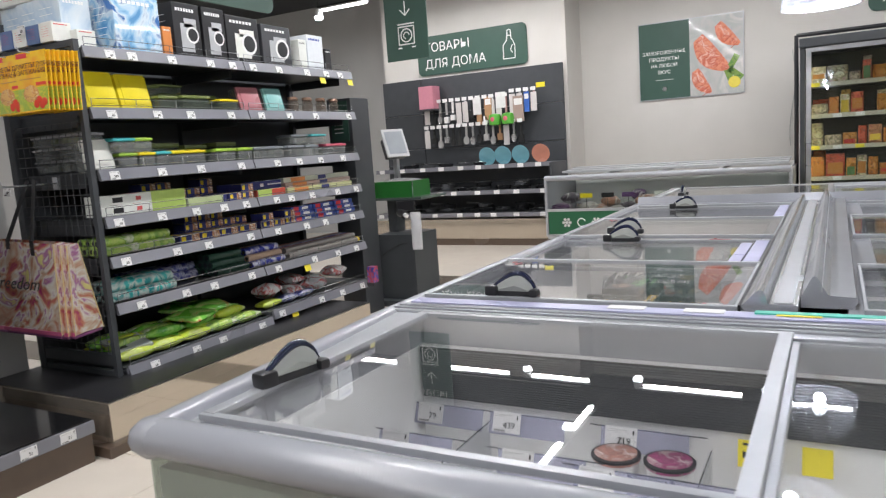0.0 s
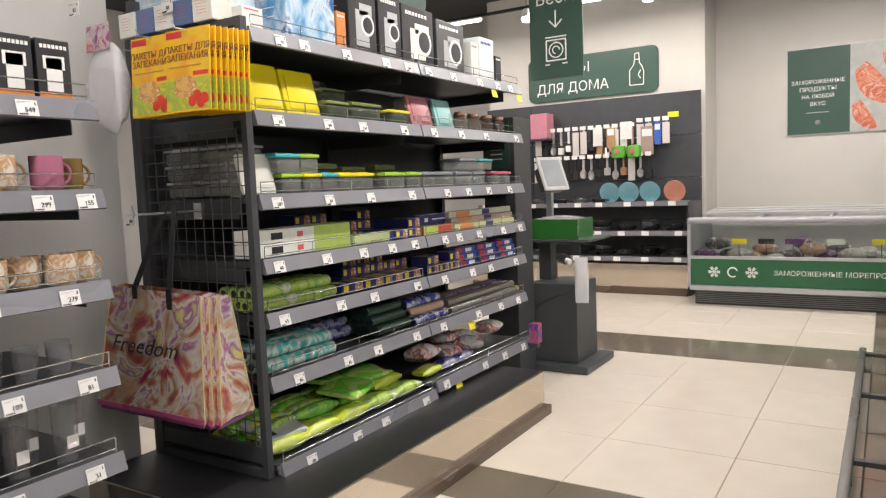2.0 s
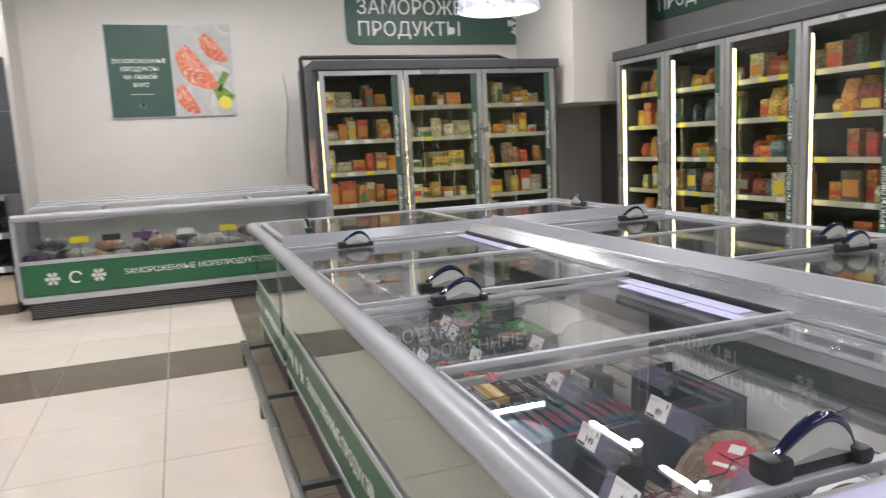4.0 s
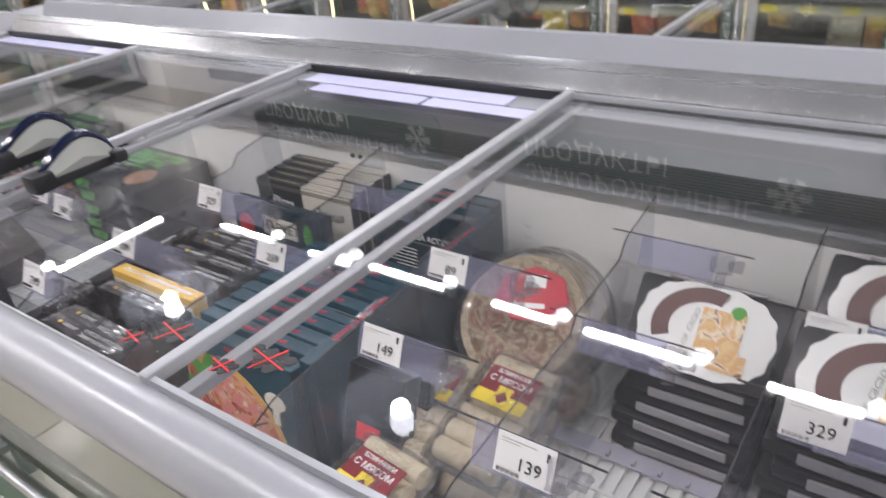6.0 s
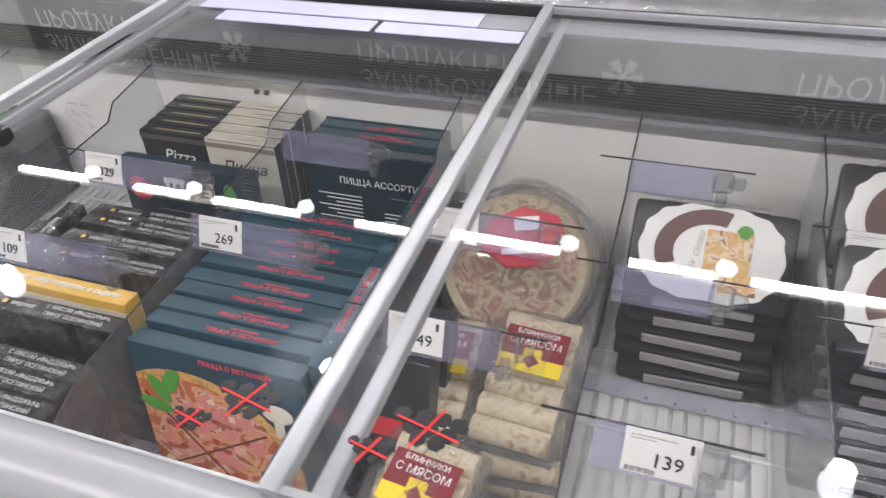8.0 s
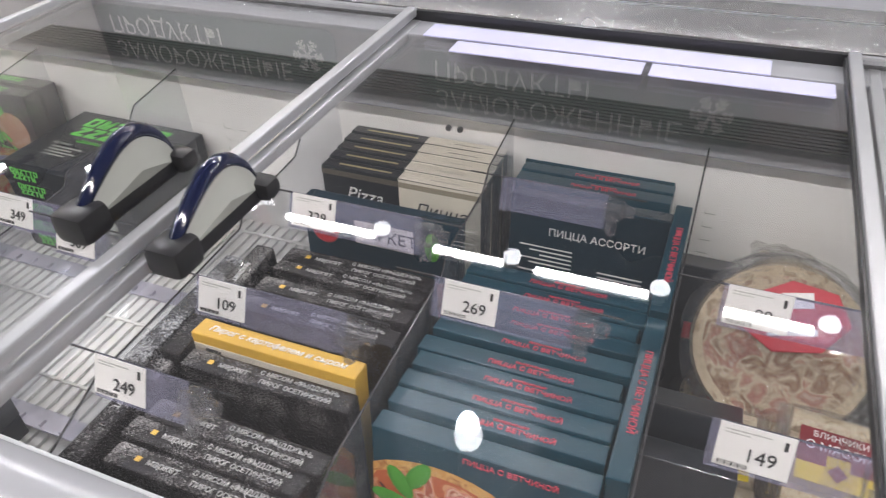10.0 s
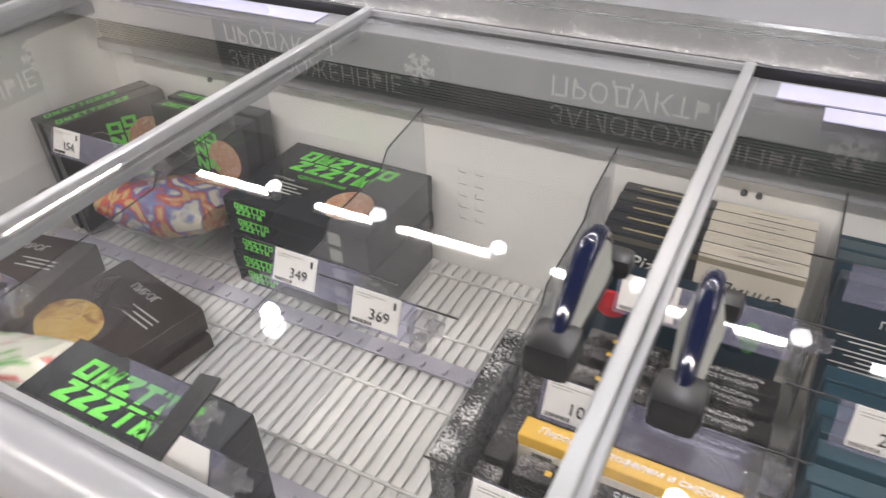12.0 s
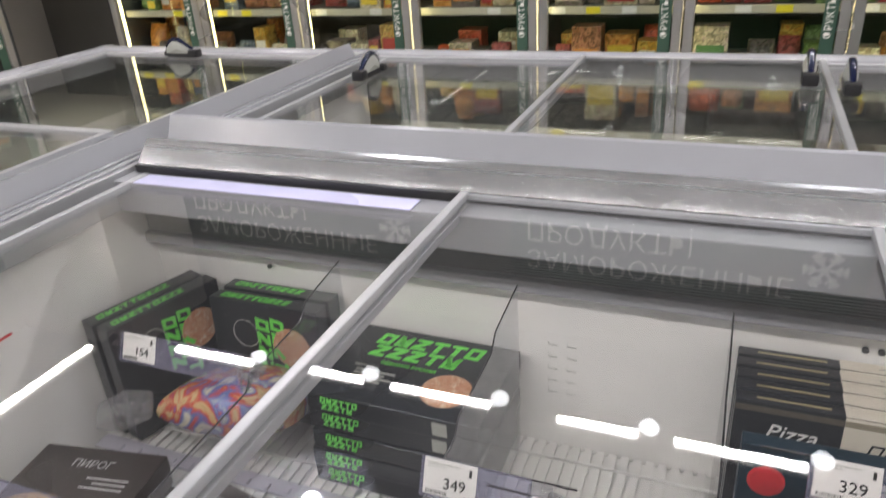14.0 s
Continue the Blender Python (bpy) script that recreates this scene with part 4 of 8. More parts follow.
po = thing("seafood_poster", "framed wall poster, dark green text panel beside red prawns", "poster", facing(-1.17, 9.716, 2.145, "-y"))
solid("frame", ALU, lambda bm: box(bm, -0.622, 0.622, -0.475, 0.475, 0, 0.018), po)
solid("text_panel", GREEN, lambda bm: box(bm, -0.612, 0.0, -0.465, 0.465, 0.018, 0.021), po)
solid("photo_ground", blotched("poster_ground", [(0.50, 0.48, 0.46), (0.42, 0.44, 0.42), (0.58, 0.55, 0.52)], 4), lambda bm: box(bm, 0.0, 0.612, -0.465, 0.465, 0.018, 0.021), po)
for k, (s, wt) in enumerate((("ЗАМОРОЖЕННЫЕ", 0.060), ("ПРОДУКТЫ", 0.064), ("НА ЛЮБОЙ", 0.058), ("ВКУС", 0.058))):
    lettering("lettering", s, wt, pose(-0.31, 0.10 - 0.080 * k, 0.0215), WHITE, po)
solid("rule", WHITE, lambda bm: (box(bm, -0.42, -0.20, -0.235, -0.231, 0.021, 0.022), flake(bm, 0.028, 0.012, pose(-0.31, -0.345, 0.0212))), po)


def prawn(bm, m, L=0.54, wd=0.125):
    """A curved printed prawn: plump body tapering to the tail, slightly proud of the paper."""
    n = 14
    prev = None
    for k in range(n + 1):
        t = k / n
        c = Vector((L * (t - 0.5), -0.10 * L * math.sin(math.pi * t), 0))
        w = wd * (0.12 + 0.88 * math.sin(math.pi * min(1.0, 0.12 + 0.86 * t)) ** 0.7)
        ring = [bm.verts.new(m @ (c + Vector((0, w, 0)))), bm.verts.new(m @ (c + Vector((0, 0, 0.006)))), bm.verts.new(m @ (c - Vector((0, w, 0))))]
        if prev:
            bm.faces.new((prev[0], ring[0], ring[1], prev[1]))
            bm.faces.new((prev[1], ring[1], ring[2], prev[2]))
        prev = ring


PRAWN = blotched("prawn_print", [(0.62, 0.14, 0.06), (0.74, 0.30, 0.18), (0.55, 0.10, 0.05), (0.78, 0.45, 0.34)], 12, 0.35, 0.2)
PRAWNS = ((0.45, 0.23, -48, 0.66), (0.27, 0.02, -50, 0.98), (0.15, -0.30, -58, 0.62))
for x, y, g, k_ in PRAWNS:
    solid("prawn_print", PRAWN, lambda bm: prawn(bm, pose(x, y, 0.0225, 0, 0, g) @ Matrix.Scale(k_, 4)), po)
    solid("feeler_print", paint(0.80, 0.55, 0.45), lambda bm: [outline(bm, [(-0.22 + 0.03 * q, -0.03 + 0.02 * j + 0.012 * math.sin(q + j)) for q in range(9)], 0.005, pose(x, y, 0.030, 0, 0, g) @ Matrix.Scale(k_, 4)) for j in range(3)], po)
    solid("shell_line", paint(0.42, 0.07, 0.03), lambda bm: [box(bm, -0.003, 0.003, -0.06, 0.05, 0, 0.001, m=pose(x, y, 0.027, 0, 0, g) @ pose(-0.02 + 0.055 * q, -0.04, 0)) for q in range(4)], po)
solid("herb_print", blotched("herb_print", [(0.09, 0.22, 0.04), (0.22, 0.33, 0.06), (0.05, 0.13, 0.03)], 25), lambda bm: [box(bm, -0.09, 0.09, -0.035, 0.035, 0, 0.002, m=pose(x, y, 0.022, 0, 0, g)) for x, y, g in ((0.50, -0.10, 60), (0.44, -0.22, 110), (0.53, -0.24, -40))], po)
solid("lemon_print", paint(0.75, 0.62, 0.08), lambda bm: [lathe(bm, [(0.07, 0.0), (0.065, 0.003), (0.0, 0.004)], 18, pose(0.51, -0.34, 0.0235))], po)

# ---- upright freezers ----
def pillow(bm, w, d, h, m, seed=1, rough_=0.25):
    """A soft bag: flattened rounded body with pinched ends."""
    nu, nv = 14, 10
    grid = []
    for j in range(nv + 1):
        v = j / nv
        ringv = []
        for k in range(nu):
            a = 2 * math.pi * k / nu
            e = abs(math.cos(a)) ** 0.6 * (1 if math.cos(a) >= 0 else -1)
            g = abs(math.sin(a)) ** 0.8 * (1 if math.sin(a) >= 0 else -1)
            pinch = math.sin(math.pi * (0.04 + 0.92 * v)) ** 0.45
            n = noise.noise(Vector((e * 2 + seed * 7, v * 4, g * 2))) * rough_
            ringv.append(bm.verts.new(m @ Vector((e * w / 2 * (0.9 + 0.1 * pinch), (v - 0.5) * d, h / 2 + g * h / 2 * pinch * (1 + n)))))
        grid.append(ringv)
    for a, b in zip(grid, grid[1:]):
        for k in range(nu):
            bm.faces.new((a[k], a[(k + 1) % nu], b[(k + 1) % nu], b[k]))
    bm.faces.new(grid[0])
    bm.faces.new(list(reversed(grid[-1])))


def upright_freezer(n, m, dw, label, seed, hgt=2.09):
    """n glass doors of width dw; local x runs along the front, local y goes back, front at y = 0."""
    r = random.Random(seed)
    th = thing("upright_freezer", label, "freezer", m, group="upright freezers")
    W = n * dw
    d = 0.83
    solid("cabinet", DARK, lambda bm: (box(bm, -0.05, W + 0.05, d - 0.04, d, 0.0, hgt), box(bm, -0.05, -0.005, 0.02, d - 0.04, 0, hgt), box(bm, W + 0.005, W + 0.05, 0.02, d - 0.04, 0, hgt), box(bm, -0.005, W + 0.005, 0.02, d - 0.04, hgt - 0.1, hgt), box(bm, -0.005, W + 0.005, 0.02, d - 0.04, 0, 0.24)), th)
    solid("top_fascia", DARK, lambda bm: box(bm, -0.055, W + 0.055, -0.04, 0.018, hgt - 0.085, hgt + 0.01, 0.012), th)
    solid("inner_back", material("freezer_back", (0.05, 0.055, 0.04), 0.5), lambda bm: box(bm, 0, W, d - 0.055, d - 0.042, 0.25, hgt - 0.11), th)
    cols = [(0.80, 0.26, 0.03), (0.78, 0.42, 0.05), (0.66, 0.10, 0.03), (0.74, 0.60, 0.36), (0.14, 0.26, 0.06), (0.42, 0.18, 0.07), (0.55, 0.48, 0.34), (0.70, 0.28, 0.03), (0.10, 0.08, 0.06), (0.30, 0.04, 0.03), (0.08, 0.12, 0.16)]
    if n == 3:
        cols = cols[:4] + [cols[7], cols[0], cols[3], cols[5], cols[6]]
    levels = (0.34, 0.68, 1.00, 1.32, 1.64)
    for k in range(n):
        x0, x1 = k * dw, (k + 1) * dw
        dr = solid("door", material("door_frame_grey", (0.42, 0.42, 0.43), 0.3, 0.65), lambda bm: (box(bm, x0 + 0.006, x0 + 0.055, -0.025, 0.015, 0.24, hgt - 0.09, 0.004), box(bm, x1 - 0.055, x1 - 0.006, -0.025, 0.015, 0.24, hgt - 0.09, 0.004), box(bm, x0 + 0.055, x1 - 0.055, -0.025, 0.015, hgt - 0.135, hgt - 0.09, 0.003), box(bm, x0 + 0.055, x1 - 0.055, -0.025, 0.015, 0.24, 0.285, 0.003)), th)
        g = solid("glass", DOORG, lambda bm: box(bm, x0 + 0.056, x1 - 0.056, -0.012, -0.006, 0.286, hgt - 0.136), dr)
        g.visible_shadow = False
        solid("green_band", GREEN, lambda bm: box(bm, x1 - 0.125, x1 - 0.062, -0.016, -0.0125, 0.29, hgt - 0.14), dr)
        for zc in (0.75, 1.35):
            lettering("band_lettering", "ФРУКТЫ ОВОЩИ", 0.05, pose(x1 - 0.093, -0.0165, zc, 90, 0, 0) @ pose(0, 0, 0, 0, 0, 90), WHITE, dr)
        solid("grip", WIRE, lambda bm: (rod(bm, (x1 - 0.03, -0.06, 0.95), (x1 - 0.03, -0.06, 1.45), 0.010, 8), rod(bm, (x1 - 0.03, -0.06, 0.97), (x1 - 0.03, -0.02, 0.97), 0.007, 6), rod(bm, (x1 - 0.03, -0.06, 1.43), (x1 - 0.03, -0.02, 1.43), 0.007, 6)), dr)
        led = solid("led_strip", LEDC, lambda bm: box(bm, x0 + 0.012, x0 + 0.03, 0.045, 0.065, 0.34, hgt - 0.18), th)
        for zi, z in enumerate(levels):
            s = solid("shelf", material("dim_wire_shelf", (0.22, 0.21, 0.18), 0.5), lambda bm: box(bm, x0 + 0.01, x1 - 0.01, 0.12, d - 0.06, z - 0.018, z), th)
            solid("price_rail", material("warm_white_rail", (0.52, 0.49, 0.40), 0.4), lambda bm: box(bm, x0 + 0.012, x1 - 0.012, 0.108, 0.119, z - 0.03, z + 0.012), s)
            for j in range(3):
                if r.random() < 0.45:
                    solid("price_card", TAGY if r.random() < 0.6 else TAG, lambda bm: box(bm, x0 + 0.05 + 0.2 * j, x0 + 0.13 + 0.2 * j, 0.105, 0.108, z - 0.028, z + 0.01), s)
            x = x0 + 0.05
            while x < x1 - 0.10:
                if r.random() < 0.10:
                    x += r.uniform(0.05, 0.14)
                    continue
                w, hh_, c = r.uniform(0.075, 0.19), r.uniform(0.09, 0.24), r.choice(cols)
                if x + w > x1 - 0.04:
                    break
                y0 = 0.135 + r.uniform(0, 0.10)
                STOCK.append((th, x, x + w, y0, y0 + 0.14, z, z + hh_, c, r.random()))
                if r.random() < 0.35:
                    STOCK.append((th, x + 0.01, x + w + 0.01, y0 + 0.16, y0 + 0.30, z, z + min(0.26, hh_ + 0.05), r.choice(cols), r.random()))
                x += w + 0.012
    return th


STOCK = []
upright_freezer(3, pose(0.14, 8.57, 0), 0.855, "graphite three-door upright glass freezer, warmly lit inside", 3)
upright_freezer(9, pose(3.17, 8.03, 0, 0, 0, -90), 0.79, "long row of graphite upright glass freezers, warmly lit inside", 5)


def frozen_packs():
    """Cartons and bags on the freezer shelves, each with a printed patch."""
    r = random.Random(77)
    patches = [paint(0.80, 0.76, 0.66), paint(0.75, 0.55, 0.05), paint(0.55, 0.05, 0.04), paint(0.10, 0.22, 0.08), paint(0.62, 0.26, 0.05)]
    for th, x0, x1, y0, y1, z0, z1, c, q in STOCK:
        m = th.matrix_basis
        w, hgt = x1 - x0, z1 - z0
        key = f"frozen_print_{int(c[0]*100)}_{int(c[1]*100)}"
        mat = blotched(key, [c, tuple(v * 0.30 for v in c), tuple(min(0.85, v * 1.3 + 0.06) for v in c), (c[0] * 0.8, c[1] * 0.6, c[2])], 24, 0.35)
        if q < 0.5:
            bm = bmesh.new()
            box(bm, x0, x1, y0, y1, z0 + 0.001, z1, 0.004)
            ob = part("frozen_carton", bm, mat, None)
            ob.matrix_basis = m
            a, b = r.uniform(0.08, 0.3), r.uniform(0.45, 0.75)
            solid("printed_patch", r.choice(patches), lambda bm: box(bm, x0 + 0.1 * w, x1 - 0.1 * w, y0 - 0.001, y0, z0 + a * hgt, z0 + b * hgt), ob)
            tagged(ob, "printed frozen food carton on a freezer shelf", "frozen food", "upright freezer stock")
        else:
            bm = bmesh.new()
            pillow(bm, w * 1.05, hgt, 0.09, Matrix.Identity(4), int(q * 97), 0.5)
            ob = part("frozen_bag", bm, mat, None, smooth=True)
            ob.matrix_basis = m @ pose((x0 + x1) / 2, y0 + 0.10, z0 + hgt / 2, 80, 0, 0)
            tagged(ob, "crumpled bag of frozen food on a freezer shelf", "frozen food", "upright freezer stock")


frozen_packs()

# pipe over the back wall freezer
pi = solid("insulated_pipe", BLACKP, lambda bm: [rod(bm, a, b, 0.022, 10) for a, b in (((0.045, 8.9, 0.0), (0.045, 8.9, 2.17)), ((0.045, 8.9, 2.17), (2.2, 8.9, 2.17)), ((2.2, 8.9, 2.17), (2.45, 8.95, 2.10)))], None, smooth=True)
tagged(pi, "black insulated pipe running along the freezer top", "pipe")

# ---- goods in the freezer island ----
TEAL = material("teal_carton", (0.006, 0.048, 0.075), 0.34, vary=0.06, scale=20, coat=0.1)
TEALD = material("dark_teal_carton", (0.008, 0.028, 0.045), 0.3, vary=0.06, scale=20, coat=0.3)


def speckled(name, dark, pale, scale, amount, rough=0.28):
    """Dark lacquered card strewn with fine pale foil flecks."""
    m = material(name, dark, rough, 0.2, vary=0.3, scale=40, bump=0.25, bscale=180, coat=0.3)
    nt_ = m.node_tree
    b2 = nt_.nodes["Principled BSDF"]
    co2 = nt_.nodes.new("ShaderNodeTexCoord")
    fine, broad = nt_.nodes.new("ShaderNodeTexNoise"), nt_.nodes.new("ShaderNodeTexNoise")
    fine.inputs["Scale"].default_value, fine.inputs["Detail"].default_value = scale, 3
    broad.inputs["Scale"].default_value = 14
    mp = nt_.nodes.new("ShaderNodeMapRange")
    mp.inputs["From Min"].default_value, mp.inputs["From Max"].default_value = 1.04 - amount, 1.30 - amount
    sm = nt_.nodes.new("ShaderNodeMath")
    sm.operation = "ADD"
    mx = nt_.nodes.new("ShaderNodeMix")
    mx.data_type = "RGBA"
    mx.inputs[6].default_value, mx.inputs[7].default_value = (*dark, 1), (*pale, 1)
    for n2 in (fine, broad):
        nt_.links.new(co2.outputs["Object"], n2.inputs["Vector"])
    nt_.links.new(fine.outputs["Fac"], sm.inputs[0])
    nt_.links.new(broad.outputs["Fac"], sm.inputs[1])
    nt_.links.new(sm.outputs[0], mp.inputs["Value"])
    nt_.links.new(mp.outputs[0], mx.inputs[0])
    nt_.links.new(mx.outputs[2], b2.inputs["Base Color"])
    return m


INK = speckled("black_brown_carton", (0.016, 0.014, 0.016), (0.30, 0.29, 0.29), 420, 0.0)
NIGHT = material("navy_black_carton", (0.018, 0.022, 0.028), 0.3, vary=0.08, coat=0.2)
CREAM = paint(0.72, 0.68, 0.58)
NEON = paint(0.16, 0.72, 0.10)
RED = paint(0.62, 0.03, 0.04)
PINKR = paint(0.62, 0.06, 0.10)
YEL = paint(0.80, 0.60, 0.02)
GOLD = paint(0.66, 0.40, 0.05)
BURG = paint(0.20, 0.012, 0.02)
PIZZA = blotched("pizza_photo", [(0.50, 0.12, 0.04), (0.70, 0.38, 0.18), (0.62, 0.22, 0.16), (0.74, 0.50, 0.36), (0.40, 0.10, 0.05)], 20, 0.4, 0.15, 0.07)
LEAF = paint(0.07, 0.30, 0.03)
DOUGH = blotched("pancake_dough", [(0.58, 0.49, 0.34), (0.66, 0.58, 0.43), (0.42, 0.32, 0.20)], 45, 0.6, 0.3)
CRUST = blotched("frozen_pizza_crust", [(0.40, 0.31, 0.20), (0.48, 0.40, 0.28), (0.28, 0.20, 0.12)], 40, 0.6, 0.3)
CHEESE = blotched("frozen_pizza_top", [(0.36, 0.26, 0.15), (0.20, 0.10, 0.05), (0.44, 0.36, 0.25), (0.30, 0.12, 0.08), (0.42, 0.34, 0.27)], 26, 0.5, 0.9, 0.2)

# wire floors
for ya, yb in ((2.05, mid - 0.01), (mid + 0.01, Y3 + 0.05)):
    th = thing("wire_floor", "white coated wire floor grid of the chest freezer", "wire floor", group="freezer wire floors")
    bm = bmesh.new()
    y = ya
    while y < yb:
        box(bm, -0.725, WALLX - 0.005, y - 0.0086, y + 0.0086, GRATEZ - 0.006, GRATEZ)
        y += 0.026
    tagged(part("cross_wire", bm, GRATE, th), kind="stuff")
    solid("floor_pan", material("grey_floor_pan", (0.80, 0.80, 0.78), 0.5, vary=0.1), lambda bm: box(bm, -0.727, WALLX - 0.003, ya, yb, 0.129, GRATEZ - 0.011), th)
    bm = bmesh.new()
    for x in (-0.70, -0.52, -0.34, -0.16, 0.02, 0.20):
        rod(bm, (x, ya, GRATEZ + 0.003), (x, yb, GRATEZ + 0.003), 0.004)
    part("bearer", bm, GRATE, th)
    for x in (-0.43, -0.07):
        solid("rack_rail", material("lilac_rack_rail", (0.47, 0.46, 0.53), 0.35), lambda bm: (box(bm, x - 0.02, x + 0.02, ya, yb, GRATEZ + 0.007, GRATEZ + 0.012), [box(bm, x - 0.016, x - 0.002, ya + 0.05 * k, ya + 0.05 * k + 0.006, GRATEZ + 0.012, GRATEZ + 0.018) for k in range(int((yb - ya) / 0.05))]), th)


def divider(y, x0=-0.60, x1=0.205, ztop=0.60, step=0.05):
    """A clear upright partition with a stepped upper edge and clear plastic clips."""
    th = thing("acrylic_divider", "clear acrylic partition standing between frozen goods", "divider", group="freezer dividers")
    pts = [(x0, GRATEZ + 0.01), (x1, GRATEZ + 0.01), (x1, ztop), (x1 - 0.14, ztop - 0.02), (x1 - 0.17, ztop - 0.05), (x1 - 0.34, ztop - 0.06), (x1 - 0.36, ztop - 0.085), (x0 + 0.1, ztop - 0.10), (x0, ztop - 0.14)]
    bm = bmesh.new()
    va = [bm.verts.new((x, y - 0.0012, z)) for x, z in pts]
    vb = [bm.verts.new((x, y + 0.0012, z)) for x, z in pts]
    bm.faces.new(va)
    bm.faces.new(list(reversed(vb)))
    g = part("sheet", bm, ACRYL, th)
    g.visible_shadow = False
    bm = bmesh.new()
    for (xa, za), (xb, zb) in zip(pts[2:], pts[3:]):
        rod(bm, (xa, y, za), (xb, y, zb), 0.0016, 5)
    part("edge", bm, material("divider_edge", (0.05, 0.05, 0.055), 0.2), th, "dark cut edge")


for y in (2.395, 2.690, 3.025, 3.365, 3.735, 4.13, 4.53):
    divider(y)


CLIP = clear("clear_clip", (0.90, 0.90, 0.92), 1.9, 0.04, 0.05, wavy=0.5)


def crystal(bm, y, seed):
    """A small moulded clip of clear plastic: two arms and a jaw, with uneven faces."""
    vs = []
    for a in ((-0.018, 0.012, -0.016, 0.016, 0.012, 0.046), (-0.010, 0.004, -0.034, -0.010, 0.020, 0.040), (-0.012, 0.006, -0.008, 0.008, -0.012, 0.016)):
        vs += box(bm, a[0], a[1], y + a[2], y + a[3], a[4], a[5], 0.005)
    for v in vs:
        if v.is_valid:
            v.co += Vector((noise.noise(v.co * 90 + Vector((seed, 0, 0))), noise.noise(v.co * 90 + Vector((0, seed, 0))), noise.noise(v.co * 90 + Vector((0, 0, seed))))) * 0.006


def holder(x, y0, y1, z, tags):
    """A lilac clear price holder along y facing -x; tags: (y of the tag's middle, figures)."""
    th = thing("price_holder", "lilac clear price holder with paper tag over frozen goods", "price holder", group="freezer price holders")
    g = solid("strip", ACRYT, lambda bm: box(bm, 0.0, 0.002, y0, y1, -0.006, 0.052), th)
    g.visible_shadow = False
    solid("wire", material("dark_wire", (0.06, 0.06, 0.065), 0.3, 0.6), lambda bm: rod(bm, (0.004, y0 - 0.06, 0.05), (0.004, y1 + 0.06, 0.05), 0.0016, 5), th)
    th.matrix_basis = pose(x, 0, z, 0, 24, 0)
    solid("clip", CLIP, lambda bm: crystal(bm, y0 - 0.012, int(y0 * 1000 + z * 7000)), th, "clear moulded plastic clip", smooth=False)
    for y, txt in tags:
        price_tag(th, pose(-0.0022, y, 0.0, 0, 0, -90), txt, 0.078, 0.052)
    return th


holder(-0.295, 3.97, 4.13, 0.535, [(4.085, "349")])
holder(-0.325, 3.86, 3.965, 0.538, [(3.922, "369")])
holder(-0.365, 3.42, 3.66, 0.535, [(3.615, "109")])
holder(-0.545, 3.53, 3.67, 0.55, [(3.63, "249")])
holder(-0.255, 3.14, 3.34, 0.535, [(3.285, "269")])
holder(-0.157, 3.40, 3.63, 0.553, [(3.585, "329")])
holder(0.045, 3.16, 3.34, 0.52, [])
holder(-0.165, 2.79, 2.97, 0.555, [(2.925, "89")])
holder(-0.37, 2.80, 2.96, 0.528, [(2.912, "149")])
holder(-0.492, 2.55, 2.66, 0.556, [(2.588, "139")])
holder(0.125, 2.55, 2.69, 0.50, [])
holder(-0.155, 2.54, 2.68, 0.49, [])
holder(-0.05, 2.20, 2.36, 0.535, [(2.335, "249")])
holder(-0.24, 2.18, 2.36, 0.53, [(2.32, "329")])
holder(-0.495, 2.20, 2.38, 0.558, [(2.338, "169")])
holder(-0.55, 4.06, 4.18, 0.50, [])
holder(-0.14, 4.55, 4.84, 0.520, [(4.79, "154")])
holder(-0.45, 4.60, 4.90, 0.42, [])
holder(-0.60, 3.98, 4.10, 0.47, [(4.04, "")])


def carton(name, label, w, h, t, mat, prints, cat="frozen food", group=""):
    """An upright carton: local y across its face, z up, face at x = 0 looking to -x. prints: (part, material, y0, y1, z0, z1, where)."""
    th = thing(name, label, cat, group=group)
    solid("carton_body", mat, lambda bm: box(bm, 0, t, -w / 2, w / 2, 0, h, 0.0025), th)
    for nm, pm, y0, y1, a, b, where in prints:
        if where == "top":
            solid(nm, pm, lambda bm: box(bm, a * t, b * t, y0 * w, y1 * w, h, h + 0.0006), th)
        else:
            solid(nm, pm, lambda bm: box(bm, -0.0006, 0, y0 * w, y1 * w, a * h, b * h), th)
    return th


def row(proto, places):
    """Place a thing at the first pose and copies at the others."""
    proto.matrix_basis = places[0]
    return [proto] + [copy_thing(proto, m) for m in places[1:]]


def leaning(x, y, z, lean=12, turn=0):
    return pose(x, y, z, 0, lean, turn)


rr = random.Random(11)
# teal pizza cartons in a long row
tl = carton("pizza_carton", "teal pizza carton standing in a row, pink lettering on the edge", 0.285, 0.298, 0.033, TEAL, [])
lettering("edge_lettering", "ПИЦЦА С ВЕТЧИНОЙ", 0.0115, pose(0.010, -0.02, 0.2986, 0, 0, -90), PINKR, tl)
lettering("edge_lettering", "замороженная", 0.0065, pose(0.021, -0.02, 0.2986, 0, 0, -90), PINKR, tl)
row(tl, [leaning(-0.472 + 0.0365 * k, 3.205 + rr.uniform(-0.005, 0.005), GRATEZ + 0.010 + 0.006 * rr.random(), 8 + rr.uniform(-0.8, 0.8)) for k in range(1, 10)]
    + [leaning(0.118 + 0.036 * k, 3.210 + rr.uniform(-0.003, 0.003), GRATEZ + 0.012, 5) for k in range(1, 4)])
tf = carton("pizza_carton", "teal pizza carton, its front showing a ham pizza with basil", 0.29, 0.298, 0.034, TEAL, [])
W2, H2 = 0.145, 0.298
PZ = (0.055, 0.075, 0.185)      # middle and radius of the printed pizza on the carton's front


